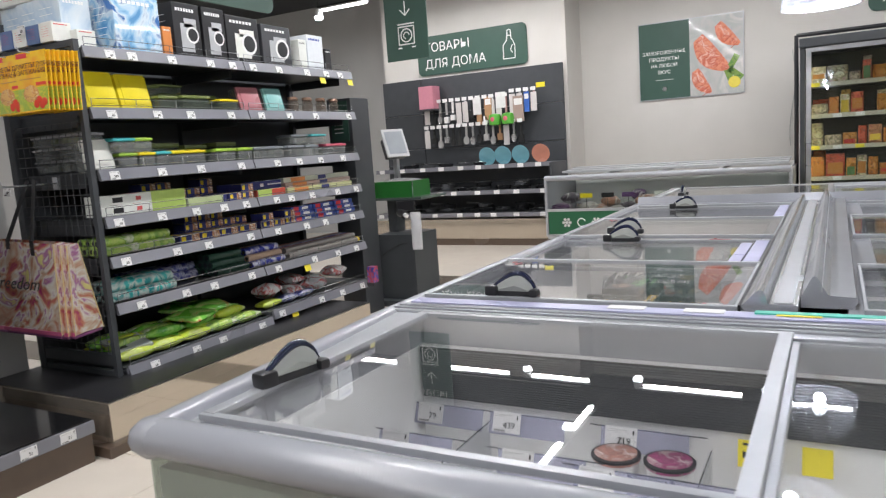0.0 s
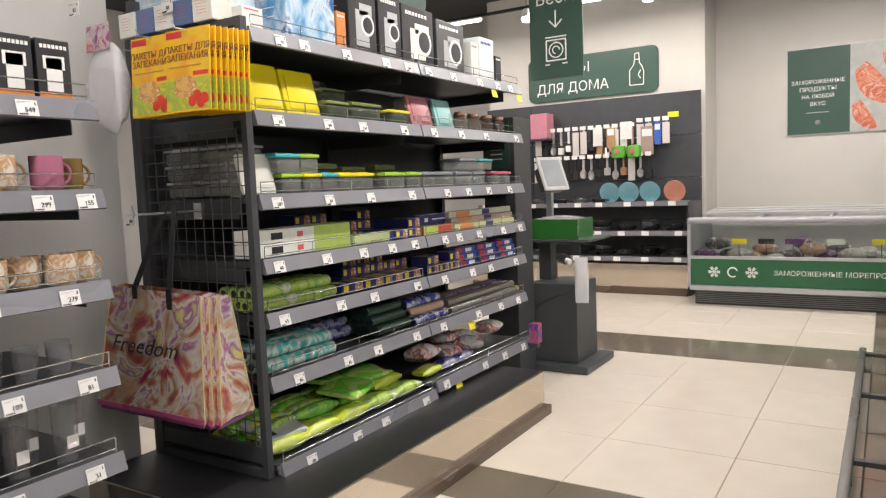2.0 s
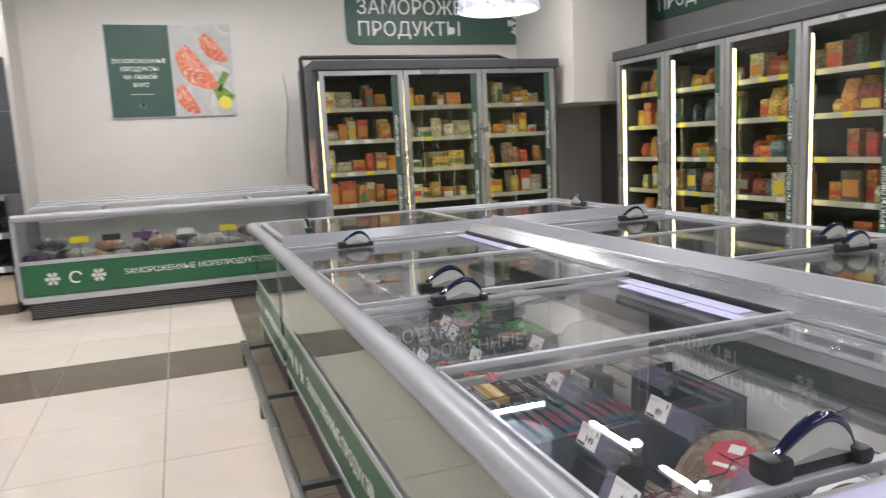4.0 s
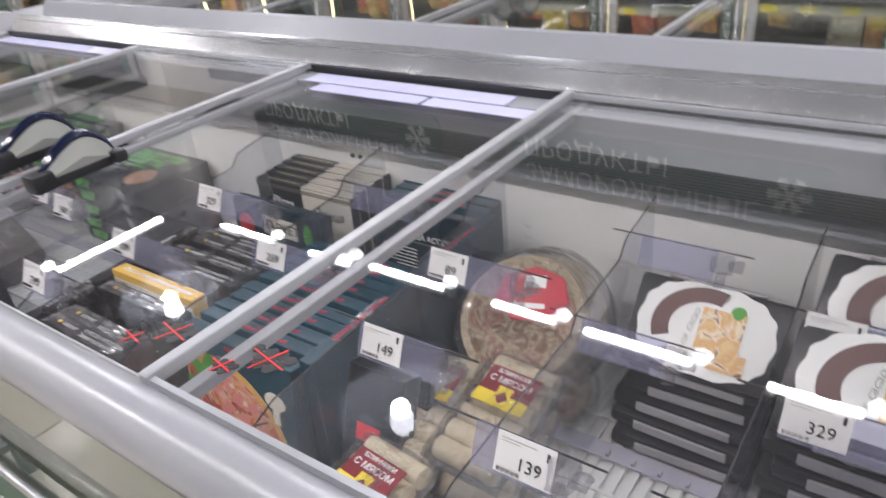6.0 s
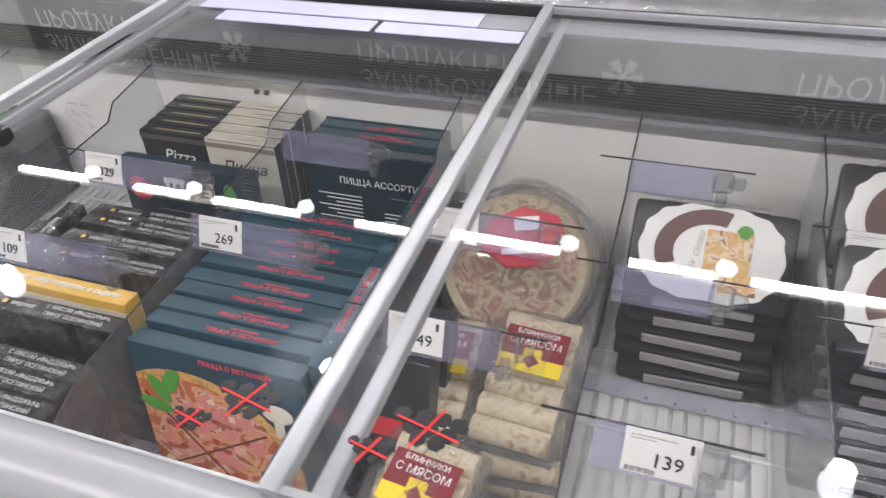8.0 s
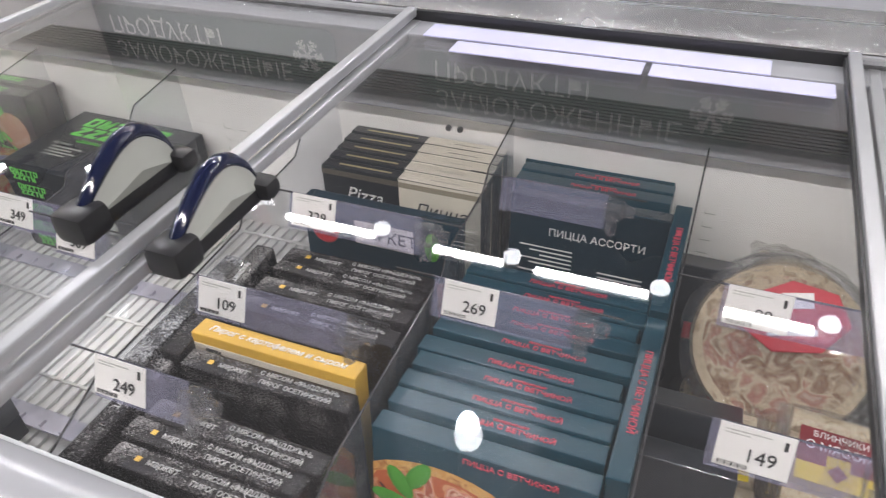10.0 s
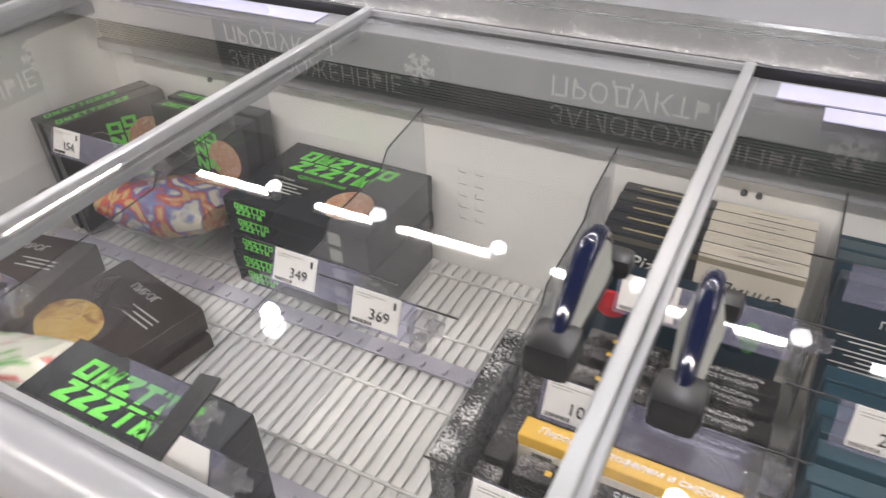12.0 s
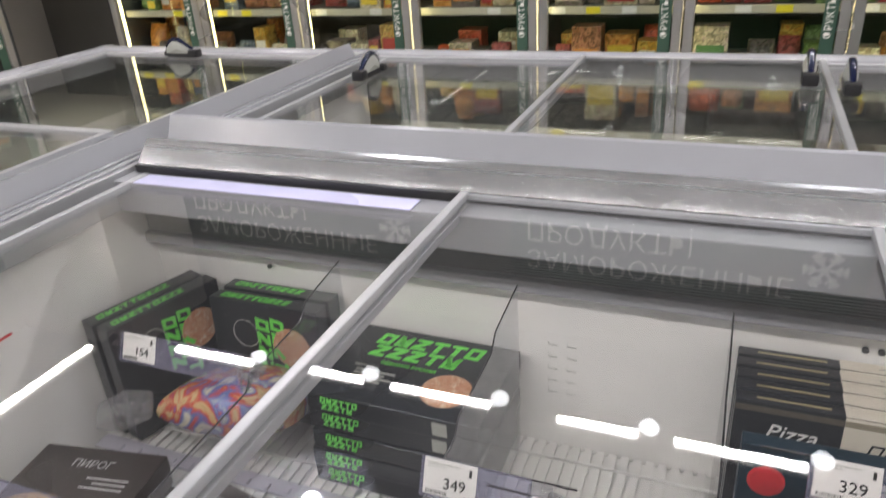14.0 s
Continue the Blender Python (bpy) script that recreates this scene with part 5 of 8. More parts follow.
def print_disc(bm, r, x, seg=48):
    """A printed disc on the carton's front, cut off at the carton's edges."""
    c = bm.verts.new((x, PZ[0], PZ[1]))
    ring = []
    for k in range(seg):
        a = 2 * math.pi * k / seg
        ring.append(bm.verts.new((x, max(-W2, min(W2, PZ[0] + r * math.cos(a))), max(0.0, min(H2 - 0.02, PZ[1] + r * math.sin(a))))))
    for k in range(seg):
        bm.faces.new((c, ring[(k + 1) % seg], ring[k]))


solid("crust_print", blotched("crust_print", [(0.62, 0.30, 0.07), (0.70, 0.42, 0.14), (0.40, 0.14, 0.03)], 40), lambda bm: print_disc(bm, PZ[2], -0.0005), tf)
solid("pizza_photo", PIZZA, lambda bm: print_disc(bm, PZ[2] - 0.016, -0.0009), tf)
for pm, cnt, seed, sz in ((paint(0.66, 0.24, 0.22), 26, 5, 0.024), (paint(0.70, 0.42, 0.34), 18, 6, 0.018), (paint(0.40, 0.05, 0.03), 20, 7, 0.012), (paint(0.74, 0.60, 0.40), 14, 8, 0.013)):
    bm = bmesh.new()
    rp = random.Random(seed)
    for k in range(cnt):
        rad, a = (PZ[2] - 0.035) * rp.random() ** 0.5, rp.uniform(0, 2 * math.pi)
        cy, cz = PZ[0] + rad * math.cos(a), PZ[1] + rad * math.sin(a)
        if abs(cy) < W2 - 0.02 and 0.02 < cz < H2 - 0.04:
            n_s = rp.choice((4, 5, 6))
            vs_ = [bm.verts.new((-0.0012 - 0.0002 * (seed - 5), cy + sz * rp.uniform(0.5, 1) * math.cos(2 * math.pi * q / n_s + a), cz + sz * rp.uniform(0.4, 0.8) * math.sin(2 * math.pi * q / n_s + a))) for q in range(n_s)]
            bm.faces.new(vs_)
    tagged(part("topping_print", bm, pm, tf), kind="stuff")
solid("slice_line", paint(0.12, 0.03, 0.02), lambda bm: [box(bm, -0.0021, -0.0018, -0.002, 0.002, -0.15, 0.14, m=pose(0, PZ[0] - 0.01, PZ[1] + 0.02, g, 0, 0)) for g in (58, -40)], tf)
lettering("front_title", "ПИЦЦА С ВЕТЧИНОЙ", 0.0115, pose(-0.0024, -0.04, 0.288, 90, 0, -90), PINKR, tf)
solid("basil_leaf", LEAF, lambda bm: [lathe(bm, [(0.030, 0), (0.02, 0.0012), (0, 0.0018)], 12, pose(-0.0022, y, z, 0, -90, 0) @ pose(0, 0, 0, 0, 0, g) @ Matrix.Diagonal((1, 0.45, 1, 1))) for y, z, g in ((0.105, 0.215, 30), (0.080, 0.235, -30), (0.118, 0.180, 80))], tf)
solid("mushroom_print", CREAM, lambda bm: (lathe(bm, [(0.026, 0), (0.020, 0.001), (0, 0.0015)], 14, pose(-0.0022, -0.10, 0.222, 0, -90, 0) @ Matrix.Diagonal((0.7, 1, 1, 1))), box(bm, -0.0022, -0.001, -0.108, -0.092, 0.175, 0.215)), tf)
tf.matrix_basis = leaning(-0.474, 3.205, GRATEZ + 0.010, 8)
ta = carton("pizza_carton", "dark teal pizza carton turned to show its printed back", 0.285, 0.30, 0.034, TEALD, [])
lettering("back_title", "ПИЦЦА АССОРТИ", 0.020, pose(-0.0008, -0.02, 0.235, 90, 0, -90), WHITE, ta)
solid("small_print", WHITE, lambda bm: [box(bm, -0.0006, 0, 0.02, 0.12 - 0.02 * (k % 3), 0.20 - 0.009 * k, 0.2025 - 0.009 * k) for k in range(8)] + [box(bm, -0.0006, 0, -0.11, -0.03, 0.17 - 0.009 * k, 0.1725 - 0.009 * k) for k in range(5)], ta)
ta.matrix_basis = leaning(0.085, 3.20, GRATEZ + 0.012, 8)
ts_ = carton("pizza_carton", "teal pizza carton standing sideways at the end of the row", 0.285, 0.305, 0.028, TEAL, [])
lettering("edge_lettering", "ПИЦЦА С ВЕТЧИНОЙ", 0.014, pose(0.014, 0.0, 0.3056, 0, 0, -90), PINKR, ts_)
row(ts_, [pose(-0.27, 3.058, GRATEZ + 0.012, 0, 0, -90), pose(0.03, 3.058, GRATEZ + 0.012, 0, 0, -90)])

# black and cream pizza cartons
bw = carton("pizza_carton", "black and cream striped pizza carton standing in a row", 0.33, 0.311, 0.030, NIGHT, [("cream_half", CREAM, -0.5, 0.0, 0.0, 0.995, "face"), ("cream_edge", CREAM, -0.5, 0.0, 0.0, 1.0, "top"), ("gold_line", paint(0.42, 0.36, 0.20), 0.06, 0.40, 0.40, 0.56, "top"), ("ink_line", NIGHT, -0.36, -0.18, 0.44, 0.54, "top")])
solid("stripe_band", paint(0.30, 0.27, 0.20), lambda bm: box(bm, -0.0012, -0.0006, -0.165, 0.0, 0.293, 0.304), bw)
solid("stripe_band", paint(0.10, 0.09, 0.07), lambda bm: box(bm, -0.0012, -0.0006, 0.001, 0.165, 0.293, 0.304), bw)
lettering("front_title", "Pizza", 0.040, pose(-0.0014, 0.075, 0.258, 90, 0, -90), WHITE, bw, shear=0.3)
lettering("front_title", "Пицца", 0.034, pose(-0.0014, -0.085, 0.252, 90, 0, -90), NIGHT, bw, shear=0.3)
row(bw, [leaning(0.073 + 0.0315 * k, 3.553 + rr.uniform(-0.004, 0.004), GRATEZ + 0.010 + 0.002 * k, 3) for k in range(5)])
mk = carton("pizza_carton", "dark teal pizza carton with red tomato and cream name plate", 0.31, 0.298, 0.034, TEALD, [("name_plate", CREAM, -0.22, 0.16, 0.745, 0.905, "face"), ("pie_photo", PIZZA, -0.45, 0.1, 0.25, 0.58, "face")])
lettering("name_plate_lettering", "МАРКЕТ", 0.032, pose(-0.0012, -0.01, 0.245, 90, 0, -90), NIGHT, mk)
solid("tomato_print", RED, lambda bm: lathe(bm, [(0.028, 0), (0.024, 0.002), (0, 0.003)], 16, pose(-0.0006, 0.113, 0.235, 0, -90, 0)), mk)
solid("leaf_print", LEAF, lambda bm: lathe(bm, [(0.03, 0), (0.02, 0.002), (0, 0.003)], 14, pose(-0.0006, -0.105, 0.245, 0, -90, 0) @ Matrix.Diagonal((1, 0.5, 1, 1))), mk)
mk.matrix_basis = leaning(-0.032, 3.55, GRATEZ + 0.012, 5)

# dark pie cartons
PALEINK = paint(0.42, 0.42, 0.42)
pc = carton("pie_carton", "black-brown pie carton on edge with white lettering", 0.272, 0.272, 0.036, INK, [("gold_crest", GOLD, 0.33, 0.36, 0.40, 0.62, "top")])
lettering("edge_lettering", "маркет", 0.014, pose(0.018, 0.055, 0.2728, 0, 0, -90), PALEINK, pc)
lettering("edge_lettering", "ПИРОГ ОСЕТИНСКИЙ", 0.0105, pose(0.010, -0.05, 0.2728, 0, 0, -90), PALEINK, pc)
lettering("edge_lettering", "С МЯСОМ «ФЫДДЖЫН»", 0.0105, pose(0.025, -0.05, 0.2728, 0, 0, -90), PALEINK, pc)
row(pc, [leaning(x, y, GRATEZ + 0.012, 4 + rr.uniform(-2, 2), rr.uniform(-1, 1)) for x, y in ((-0.655, 3.525), (-0.612, 3.522), (-0.568, 3.53), (-0.525, 3.52), (-0.425, 3.535), (-0.300, 3.53), (-0.250, 3.528), (-0.208, 3.53), (-0.165, 3.527))])
pp_ = carton("pie_carton", "black-brown pie carton standing crosswise with foil print", 0.27, 0.275, 0.034, INK, [])
lettering("edge_lettering", "маркет", 0.014, pose(0.017, 0.06, 0.2758, 0, 0, -90), PALEINK, pp_)
row(pp_, [pose(-0.55, 3.715, GRATEZ + 0.010, 0, 0, -90), pose(-0.272, 3.718, GRATEZ + 0.012, 0, 0, -88)])
yc = carton("pie_carton", "golden yellow pie carton on edge among black ones", 0.275, 0.288, 0.036, GOLD, [("kraft_face", CREAM, -0.5, 0.5, 0.0, 0.94, "face"), ("plum_stamp", NIGHT, 0.32, 0.42, 0.82, 0.92, "face")])
lettering("edge_lettering", "Пирог с картофелем и сыром", 0.016, pose(0.018, 0.0, 0.2888, 0, 0, -90), WHITE, yc, shear=0.25)
yc.matrix_basis = leaning(-0.392, 3.546, GRATEZ + 0.012, 5)


# pizza cartons with green block print
def block_print(bm, cols, rows_, s, m):
    """Slanted letter-like green blocks standing in for a printed mark."""
    lean_ = Matrix(((1, 0.18, 0, 0), (0, 1, 0, 0), (0, 0, 1, 0), (0, 0, 0, 1)))
    r = random.Random(4)
    for j in range(rows_):
        for k in range(cols - j):
            at = m @ pose(k * s * 1.02 + j * s * 0.1, -j * s * 1.12, 0) @ lean_
            w = s * 0.84
            kind = r.randrange(4)
            if kind != 2:
                box(bm, 0, w, s * 0.76, s, 0, 0.0006, m=at)
            if kind in (0, 1):
                box(bm, 0, w, 0, s * 0.24, 0, 0.0006, m=at)
            if kind == 0:
                box(bm, -s * 0.16, s * 0.16, -s * 0.42, s * 0.42, 0, 0.0007, m=at @ pose(w / 2, s / 2, 0, 0, 0, -42))
            elif kind == 1:
                box(bm, 0, s * 0.24, s * 0.24, s * 0.76, 0, 0.0006, m=at)
                box(bm, w - s * 0.24, w, s * 0.24, s * 0.76, 0, 0.0006, m=at)
            elif kind == 2:
                for u, g in ((0.12, 0), (0.72, 0), (0.34, 24), (0.52, -24)):
                    box(bm, -s * 0.11, s * 0.11, -s * 0.5, s * 0.5, 0, 0.0006, m=at @ pose(u * s, s / 2, 0, 0, 0, g))
            else:
                box(bm, w / 2 - s * 0.13, w / 2 + s * 0.13, 0, s * 0.76, 0, 0.0006, m=at)


def flat_pizza_box(nm_h=0.046, W=0.365, D=0.262):
    """A flat square carton: local x back from the front edge, y along the shelf."""
    th = thing("pizza_carton", "black flat pizza carton with bright green block print", "frozen food", group="flat pizza cartons")
    solid("carton_body", NIGHT, lambda bm: box(bm, 0, D, -W / 2, W / 2, 0, nm_h, 0.003), th)
    solid("top_print", NEON, lambda bm: block_print(bm, 6, 2, 0.040, pose(D - 0.064, W / 2 - 0.055, nm_h, 0, 0, -90)), th)
    solid("edge_print", NEON, lambda bm: block_print(bm, 6, 2, 0.014, pose(-0.0006, W / 2 - 0.03, 0.026, 90, 0, -90)), th)
    solid("grey_lines", GREYP, lambda bm: [box(bm, D - 0.165 - 0.011 * k, D - 0.160 - 0.011 * k, W / 2 - 0.15 + 0.02 * (k % 2), W / 2 - 0.06, nm_h, nm_h + 0.0005) for k in range(4)], th)
    solid("pizza_photo", blotched("pizza_disc_photo", [(0.62, 0.42, 0.28), (0.50, 0.22, 0.12), (0.70, 0.55, 0.40)], 50), lambda bm: lathe(bm, [(0.052, 0), (0.05, 0.0006), (0, 0.0007)], 24, pose(0.085, -0.085, nm_h)), th)
    lettering("top_lettering", "СДЕЛАНО РУКАМИ", 0.013, pose(D - 0.128, W / 2 - 0.10, nm_h + 0.0007, 0, 0, -90), NEON, th, "LEFT")
    lettering("top_lettering", "РЕСТОРАН", 0.010, pose(D - 0.148, W / 2 - 0.05, nm_h + 0.0007, 0, 0, -90), GREYP, th, "LEFT")
    solid("code_patch", GREYP, lambda bm: box(bm, -0.0007, 0, -0.12, -0.09, 0.008, 0.038), th)
    return th


fb = flat_pizza_box()
row(fb, [pose(-0.02 + rr.uniform(-0.004, 0.004), 4.325 + rr.uniform(-0.004, 0.004), GRATEZ + 0.008 + 0.0465 * k, 0, 0, rr.uniform(-1, 1)) for k in range(5)]
    + [pose(-0.718, 4.243 + rr.uniform(-0.004, 0.004), GRATEZ + 0.008 + 0.0465 * k, 0, 0, rr.uniform(-1, 1)) for k in range(5)])
# standing ones in the far corner
sb = carton("pizza_carton", "black pizza carton standing on edge with bright green print", 0.285, 0.30, 0.045, NIGHT, [])
solid("face_print", NEON, lambda bm: block_print(bm, 5, 2, 0.035, pose(-0.0008, -0.02, 0.27, 90, 0, -90) @ pose(0, 0, 0, 0, 0, -90)), sb)
solid("edge_print", NEON, lambda bm: block_print(bm, 9, 1, 0.020, pose(0.012, 0.12, 0.3005, 0, 0, -90)), sb)
solid("pizza_photo", MATS["pizza_disc_photo"], lambda bm: lathe(bm, [(0.05, 0), (0.048, 0.0006), (0, 0.0007)], 24, pose(-0.0008, -0.07, 0.20, 0, -90, 0)), sb)
solid("ring_print", GREYP, lambda bm: [rod(bm, (-0.001, 0.05 + 0.035 * math.cos(a), 0.22 + 0.035 * math.sin(a)), (-0.001, 0.05 + 0.035 * math.cos(a + 0.5), 0.22 + 0.035 * math.sin(a + 0.5)), 0.001, 4) for a in [0.5 * k for k in range(13)]], sb)
row(sb, [leaning(0.125, 4.712, GRATEZ + 0.012, 4), leaning(0.176, 4.708, GRATEZ + 0.014, 4), pose(0.098, 4.985, GRATEZ + 0.012, 0, 0, 74), pose(0.088, 4.932, GRATEZ + 0.012, 0, 0, 74)])
def flat_pie_box():
    """A flat dark pie carton lying face up: local x back from its front edge, y along the shelf."""
    th = thing("pie_carton", "dark brown pie carton lying flat, amber pie photo on top", "frozen food", group="flat pie cartons")
    solid("carton_body", material("umber_carton", (0.030, 0.022, 0.020), 0.3, vary=0.2, scale=30, coat=0.3), lambda bm: box(bm, 0, 0.27, -0.135, 0.135, 0, 0.036, 0.003), th)
    solid("pie_photo", blotched("amber_pie_photo", [(0.50, 0.30, 0.06), (0.62, 0.42, 0.12), (0.34, 0.16, 0.04)], 30), lambda bm: lathe(bm, [(0.075, 0), (0.073, 0.0006), (0, 0.0007)], 24, pose(0.085, 0.045, 0.036) @ Matrix.Diagonal((0.8, 1.1, 1, 1))), th)
    lettering("top_lettering", "ПИРОГ", 0.026, pose(0.225, 0.0, 0.0366, 0, 0, -90), PALEINK, th)
    solid("printed_lines", PALEINK, lambda bm: [box(bm, 0.190 - 0.012 * k, 0.194 - 0.012 * k, -0.10, -0.01 - 0.02 * (k % 2), 0.036, 0.0364) for k in range(3)], th)
    solid("amber_edge", GOLD, lambda bm: box(bm, -0.0006, 0, -0.02, 0.12, 0.008, 0.028), th)
    return th


fp = flat_pie_box()
row(fp, [pose(-0.475, 4.82, GRATEZ + 0.008 + 0.0365 * k, 0, 0, 8 + rr.uniform(-3, 3)) for k in range(4)]
    + [pose(-0.455, 4.60, GRATEZ + 0.008 + 0.0365 * k, 0, 0, -10 + rr.uniform(-3, 3)) for k in range(3)])
foil = solid("foil_carton", speckled("foil_black", (0.03, 0.03, 0.032), (0.6, 0.6, 0.6), 240, 0.10, 0.2), lambda bm: (box(bm, 0, 0.27, -0.019, 0.019, 0, 0.236, 0.003)))
foil.matrix_basis = pose(-0.41, 3.775, GRATEZ + 0.012)
tagged(foil, "foil-speckled black carton standing by the divider", "frozen food")
tag_k = solid("dark_tag", BLACKP, lambda bm: (box(bm, -0.055, 0.055, -0.012, 0.012, 0, 0.003), [box(bm, -0.045 + 0.018 * k, -0.035 + 0.018 * k, -0.004, 0.004, 0.003, 0.0036) for k in range(5)]))
tag_k.matrix_basis = pose(-0.655, 3.915, 0.702, 0, 0, 10)
tagged(tag_k, "small dark name tag lying inside the freezer rim", "tag")


# bags and film packs
def soft_bag(name, label, w, d, h, mat, m, cat="frozen food", seed=1, film=False):
    ob = solid(name, mat, lambda bm: pillow(bm, w, d, h, Matrix.Identity(4), seed), None, smooth=True)
    ob.matrix_basis = m
    return tagged(ob, label, cat)


BAGC = blotched("snack_bag_print", [(0.50, 0.30, 0.12), (0.62, 0.44, 0.22), (0.55, 0.08, 0.05), (0.12, 0.16, 0.40), (0.66, 0.6, 0.5)], 14, 0.25, 0.3)
soft_bag("frozen_bag", "colourful frozen snack bag with red and blue print", 0.24, 0.28, 0.13, BAGC, pose(0.0, 4.70, GRATEZ + 0.08, 0, 20, 10), seed=3)
BAGE = blotched("dough_bag_print", [(0.12, 0.42, 0.08), (0.75, 0.74, 0.62), (0.70, 0.70, 0.6), (0.62, 0.05, 0.05)], 7, 0.25, 0.2)
soft_bag("dough_bag", "white, green and red frozen dough bag", 0.20, 0.30, 0.10, BAGE, pose(-0.555, 4.62, GRATEZ + 0.10, 0, 10, 20), seed=5)
soft_bag("frozen_bag", "crumpled clear bag end of frozen food", 0.08, 0.10, 0.06, clear("crumpled_film", (0.9, 0.9, 0.9), 1.5, 0.06, 0.10, wavy=0.9), pose(-0.17, 4.83, GRATEZ + 0.20, 0, 0, 40), seed=8)


def film_pizza(m):
    th = thing("film_pizza", "round pizza in crinkled clear film with red label", "frozen food", m, group="film-wrapped pizzas")
    solid("crust", CRUST, lambda bm: lathe(bm, [(0, 0), (0.120, 0.0), (0.132, 0.012), (0.128, 0.026), (0.112, 0.022)], 30), th, smooth=True)
    solid("topping", CHEESE, lambda bm: lathe(bm, [(0.114, 0.022), (0.08, 0.027), (0.0, 0.028)], 30), th, smooth=True)
    bm = bmesh.new()
    lathe(bm, [(0.0, 0.033), (0.09, 0.033), (0.138, 0.026), (0.15, 0.012), (0.145, -0.002)], 30)
    for v in bm.verts:
        v.co += Vector((noise.noise(v.co * 40), noise.noise(v.co * 40 + Vector((5, 0, 0))), noise.noise(v.co * 40 + Vector((0, 7, 0))))) * 0.006
    f = part("film", bm, FILM, th, smooth=True)
    f.visible_shadow = False
    solid("label", paint(0.50, 0.03, 0.05), lambda bm: lathe(bm, [(0.072, 0), (0.07, 0.0008), (0, 0.001)], 7, pose(0.048, -0.01, 0.034, 0, 0, 12) @ Matrix.Diagonal((0.8, 1.1, 1, 1))), th, "red paper label")
    solid("label_print", WHITE, lambda bm: [box(bm, -0.012, 0.012, -0.022, 0.022, 0, 0.0006, m=pose(0.075, -0.01, 0.0349, 0, 0, 12)), box(bm, -0.005, 0.005, -0.035, 0.035, 0, 0.0006, m=pose(0.025, -0.01, 0.0349, 0, 0, 12))], th)
    return th


f0 = film_pizza(pose(-0.010, 2.862, GRATEZ + 0.205, 0, -42, 0))
for k in range(5):
    copy_thing(f0, pose(0.020 + 0.026 * k, 2.862 - 0.006 * (k % 2), GRATEZ + 0.185 - 0.012 * k, 0, -46 - 5 * k, 25 * k))
copy_thing(f0, pose(-0.02, 2.86, GRATEZ + 0.045, 0, -8, 60))


def pancake_pack(m):
    """Rolled pancakes in a tray under film, with a burgundy and yellow label over the far end."""
    th = thing("pancake_pack", "film pack of rolled pancakes with burgundy and yellow label", "frozen food", m, group="pancake packs")
    solid("pancake", DOUGH, lambda bm: [rod(bm, (-0.090 + 0.038 * k, -0.060, 0.022), (-0.090 + 0.038 * k, 0.060, 0.022), 0.0195, 12) for k in range(6)], th, smooth=True)
    solid("tray", clear("clear_tray", (0.9, 0.9, 0.9), 1.5, 0.05, 0.15), lambda bm: box(bm, -0.115, 0.115, -0.068, 0.068, 0.0, 0.004), th)
    bm = bmesh.new()
    pillow(bm, 0.255, 0.155, 0.055, Matrix.Identity(4), 4, 0.3)
    f = part("film", bm, FILM, th)
    f.visible_shadow = False
    solid("label", BURG, lambda bm: box(bm, 0.030, 0.082, -0.050, 0.050, 0.0505, 0.0515), th)
    solid("label_yellow", YEL, lambda bm: (box(bm, 0.004, 0.030, -0.050, 0.050, 0.0505, 0.0515), box(bm, 0.030, 0.046, -0.014, 0.014, 0.0515, 0.0519)), th)
    lettering("label_lettering", "БЛИНЧИКИ", 0.012, pose(0.073, 0, 0.0518, 0, 0, -90), WHITE, th)
    lettering("label_lettering", "С МЯСОМ", 0.017, pose(0.056, 0, 0.0518, 0, 0, -90), WHITE, th)
    solid("label_mark", BURG, lambda bm: lathe(bm, [(0.013, 0), (0, 0.0008)], 4, pose(0.024, 0, 0.0519)), th)
    return th


b0 = pancake_pack(pose(-0.250, 2.935, GRATEZ + 0.125, 0, -12, 4))
for x, y, z, ry, rz in ((-0.240, 2.785, 0.155, -14, -3), (-0.505, 2.885, 0.140, -8, -6), (-0.56, 2.765, 0.080, -6, 3), (-0.26, 2.94, 0.06, -6, 0), (-0.25, 2.78, 0.085, -8, 5), (-0.52, 2.90, 0.07, -6, 6), (-0.53, 2.76, 0.015, 0, 0), (-0.25, 2.78, 0.015, 0, 0), (-0.50, 2.91, 0.012, 0, 2)):
    copy_thing(b0, pose(x, y, GRATEZ + z, 0, ry, rz))
mb = carton("dark_carton", "dark navy carton with red mark beside the pancakes", 0.13, 0.27, 0.05, NIGHT, [("red_mark", RED, -0.2, 0.2, 0.5, 0.62, "face")])
row(mb, [leaning(-0.42, 2.975, GRATEZ + 0.012, 20), leaning(-0.33, 2.975, GRATEZ + 0.012, 20), leaning(0.0, 2.98, GRATEZ + 0.012, 14)])


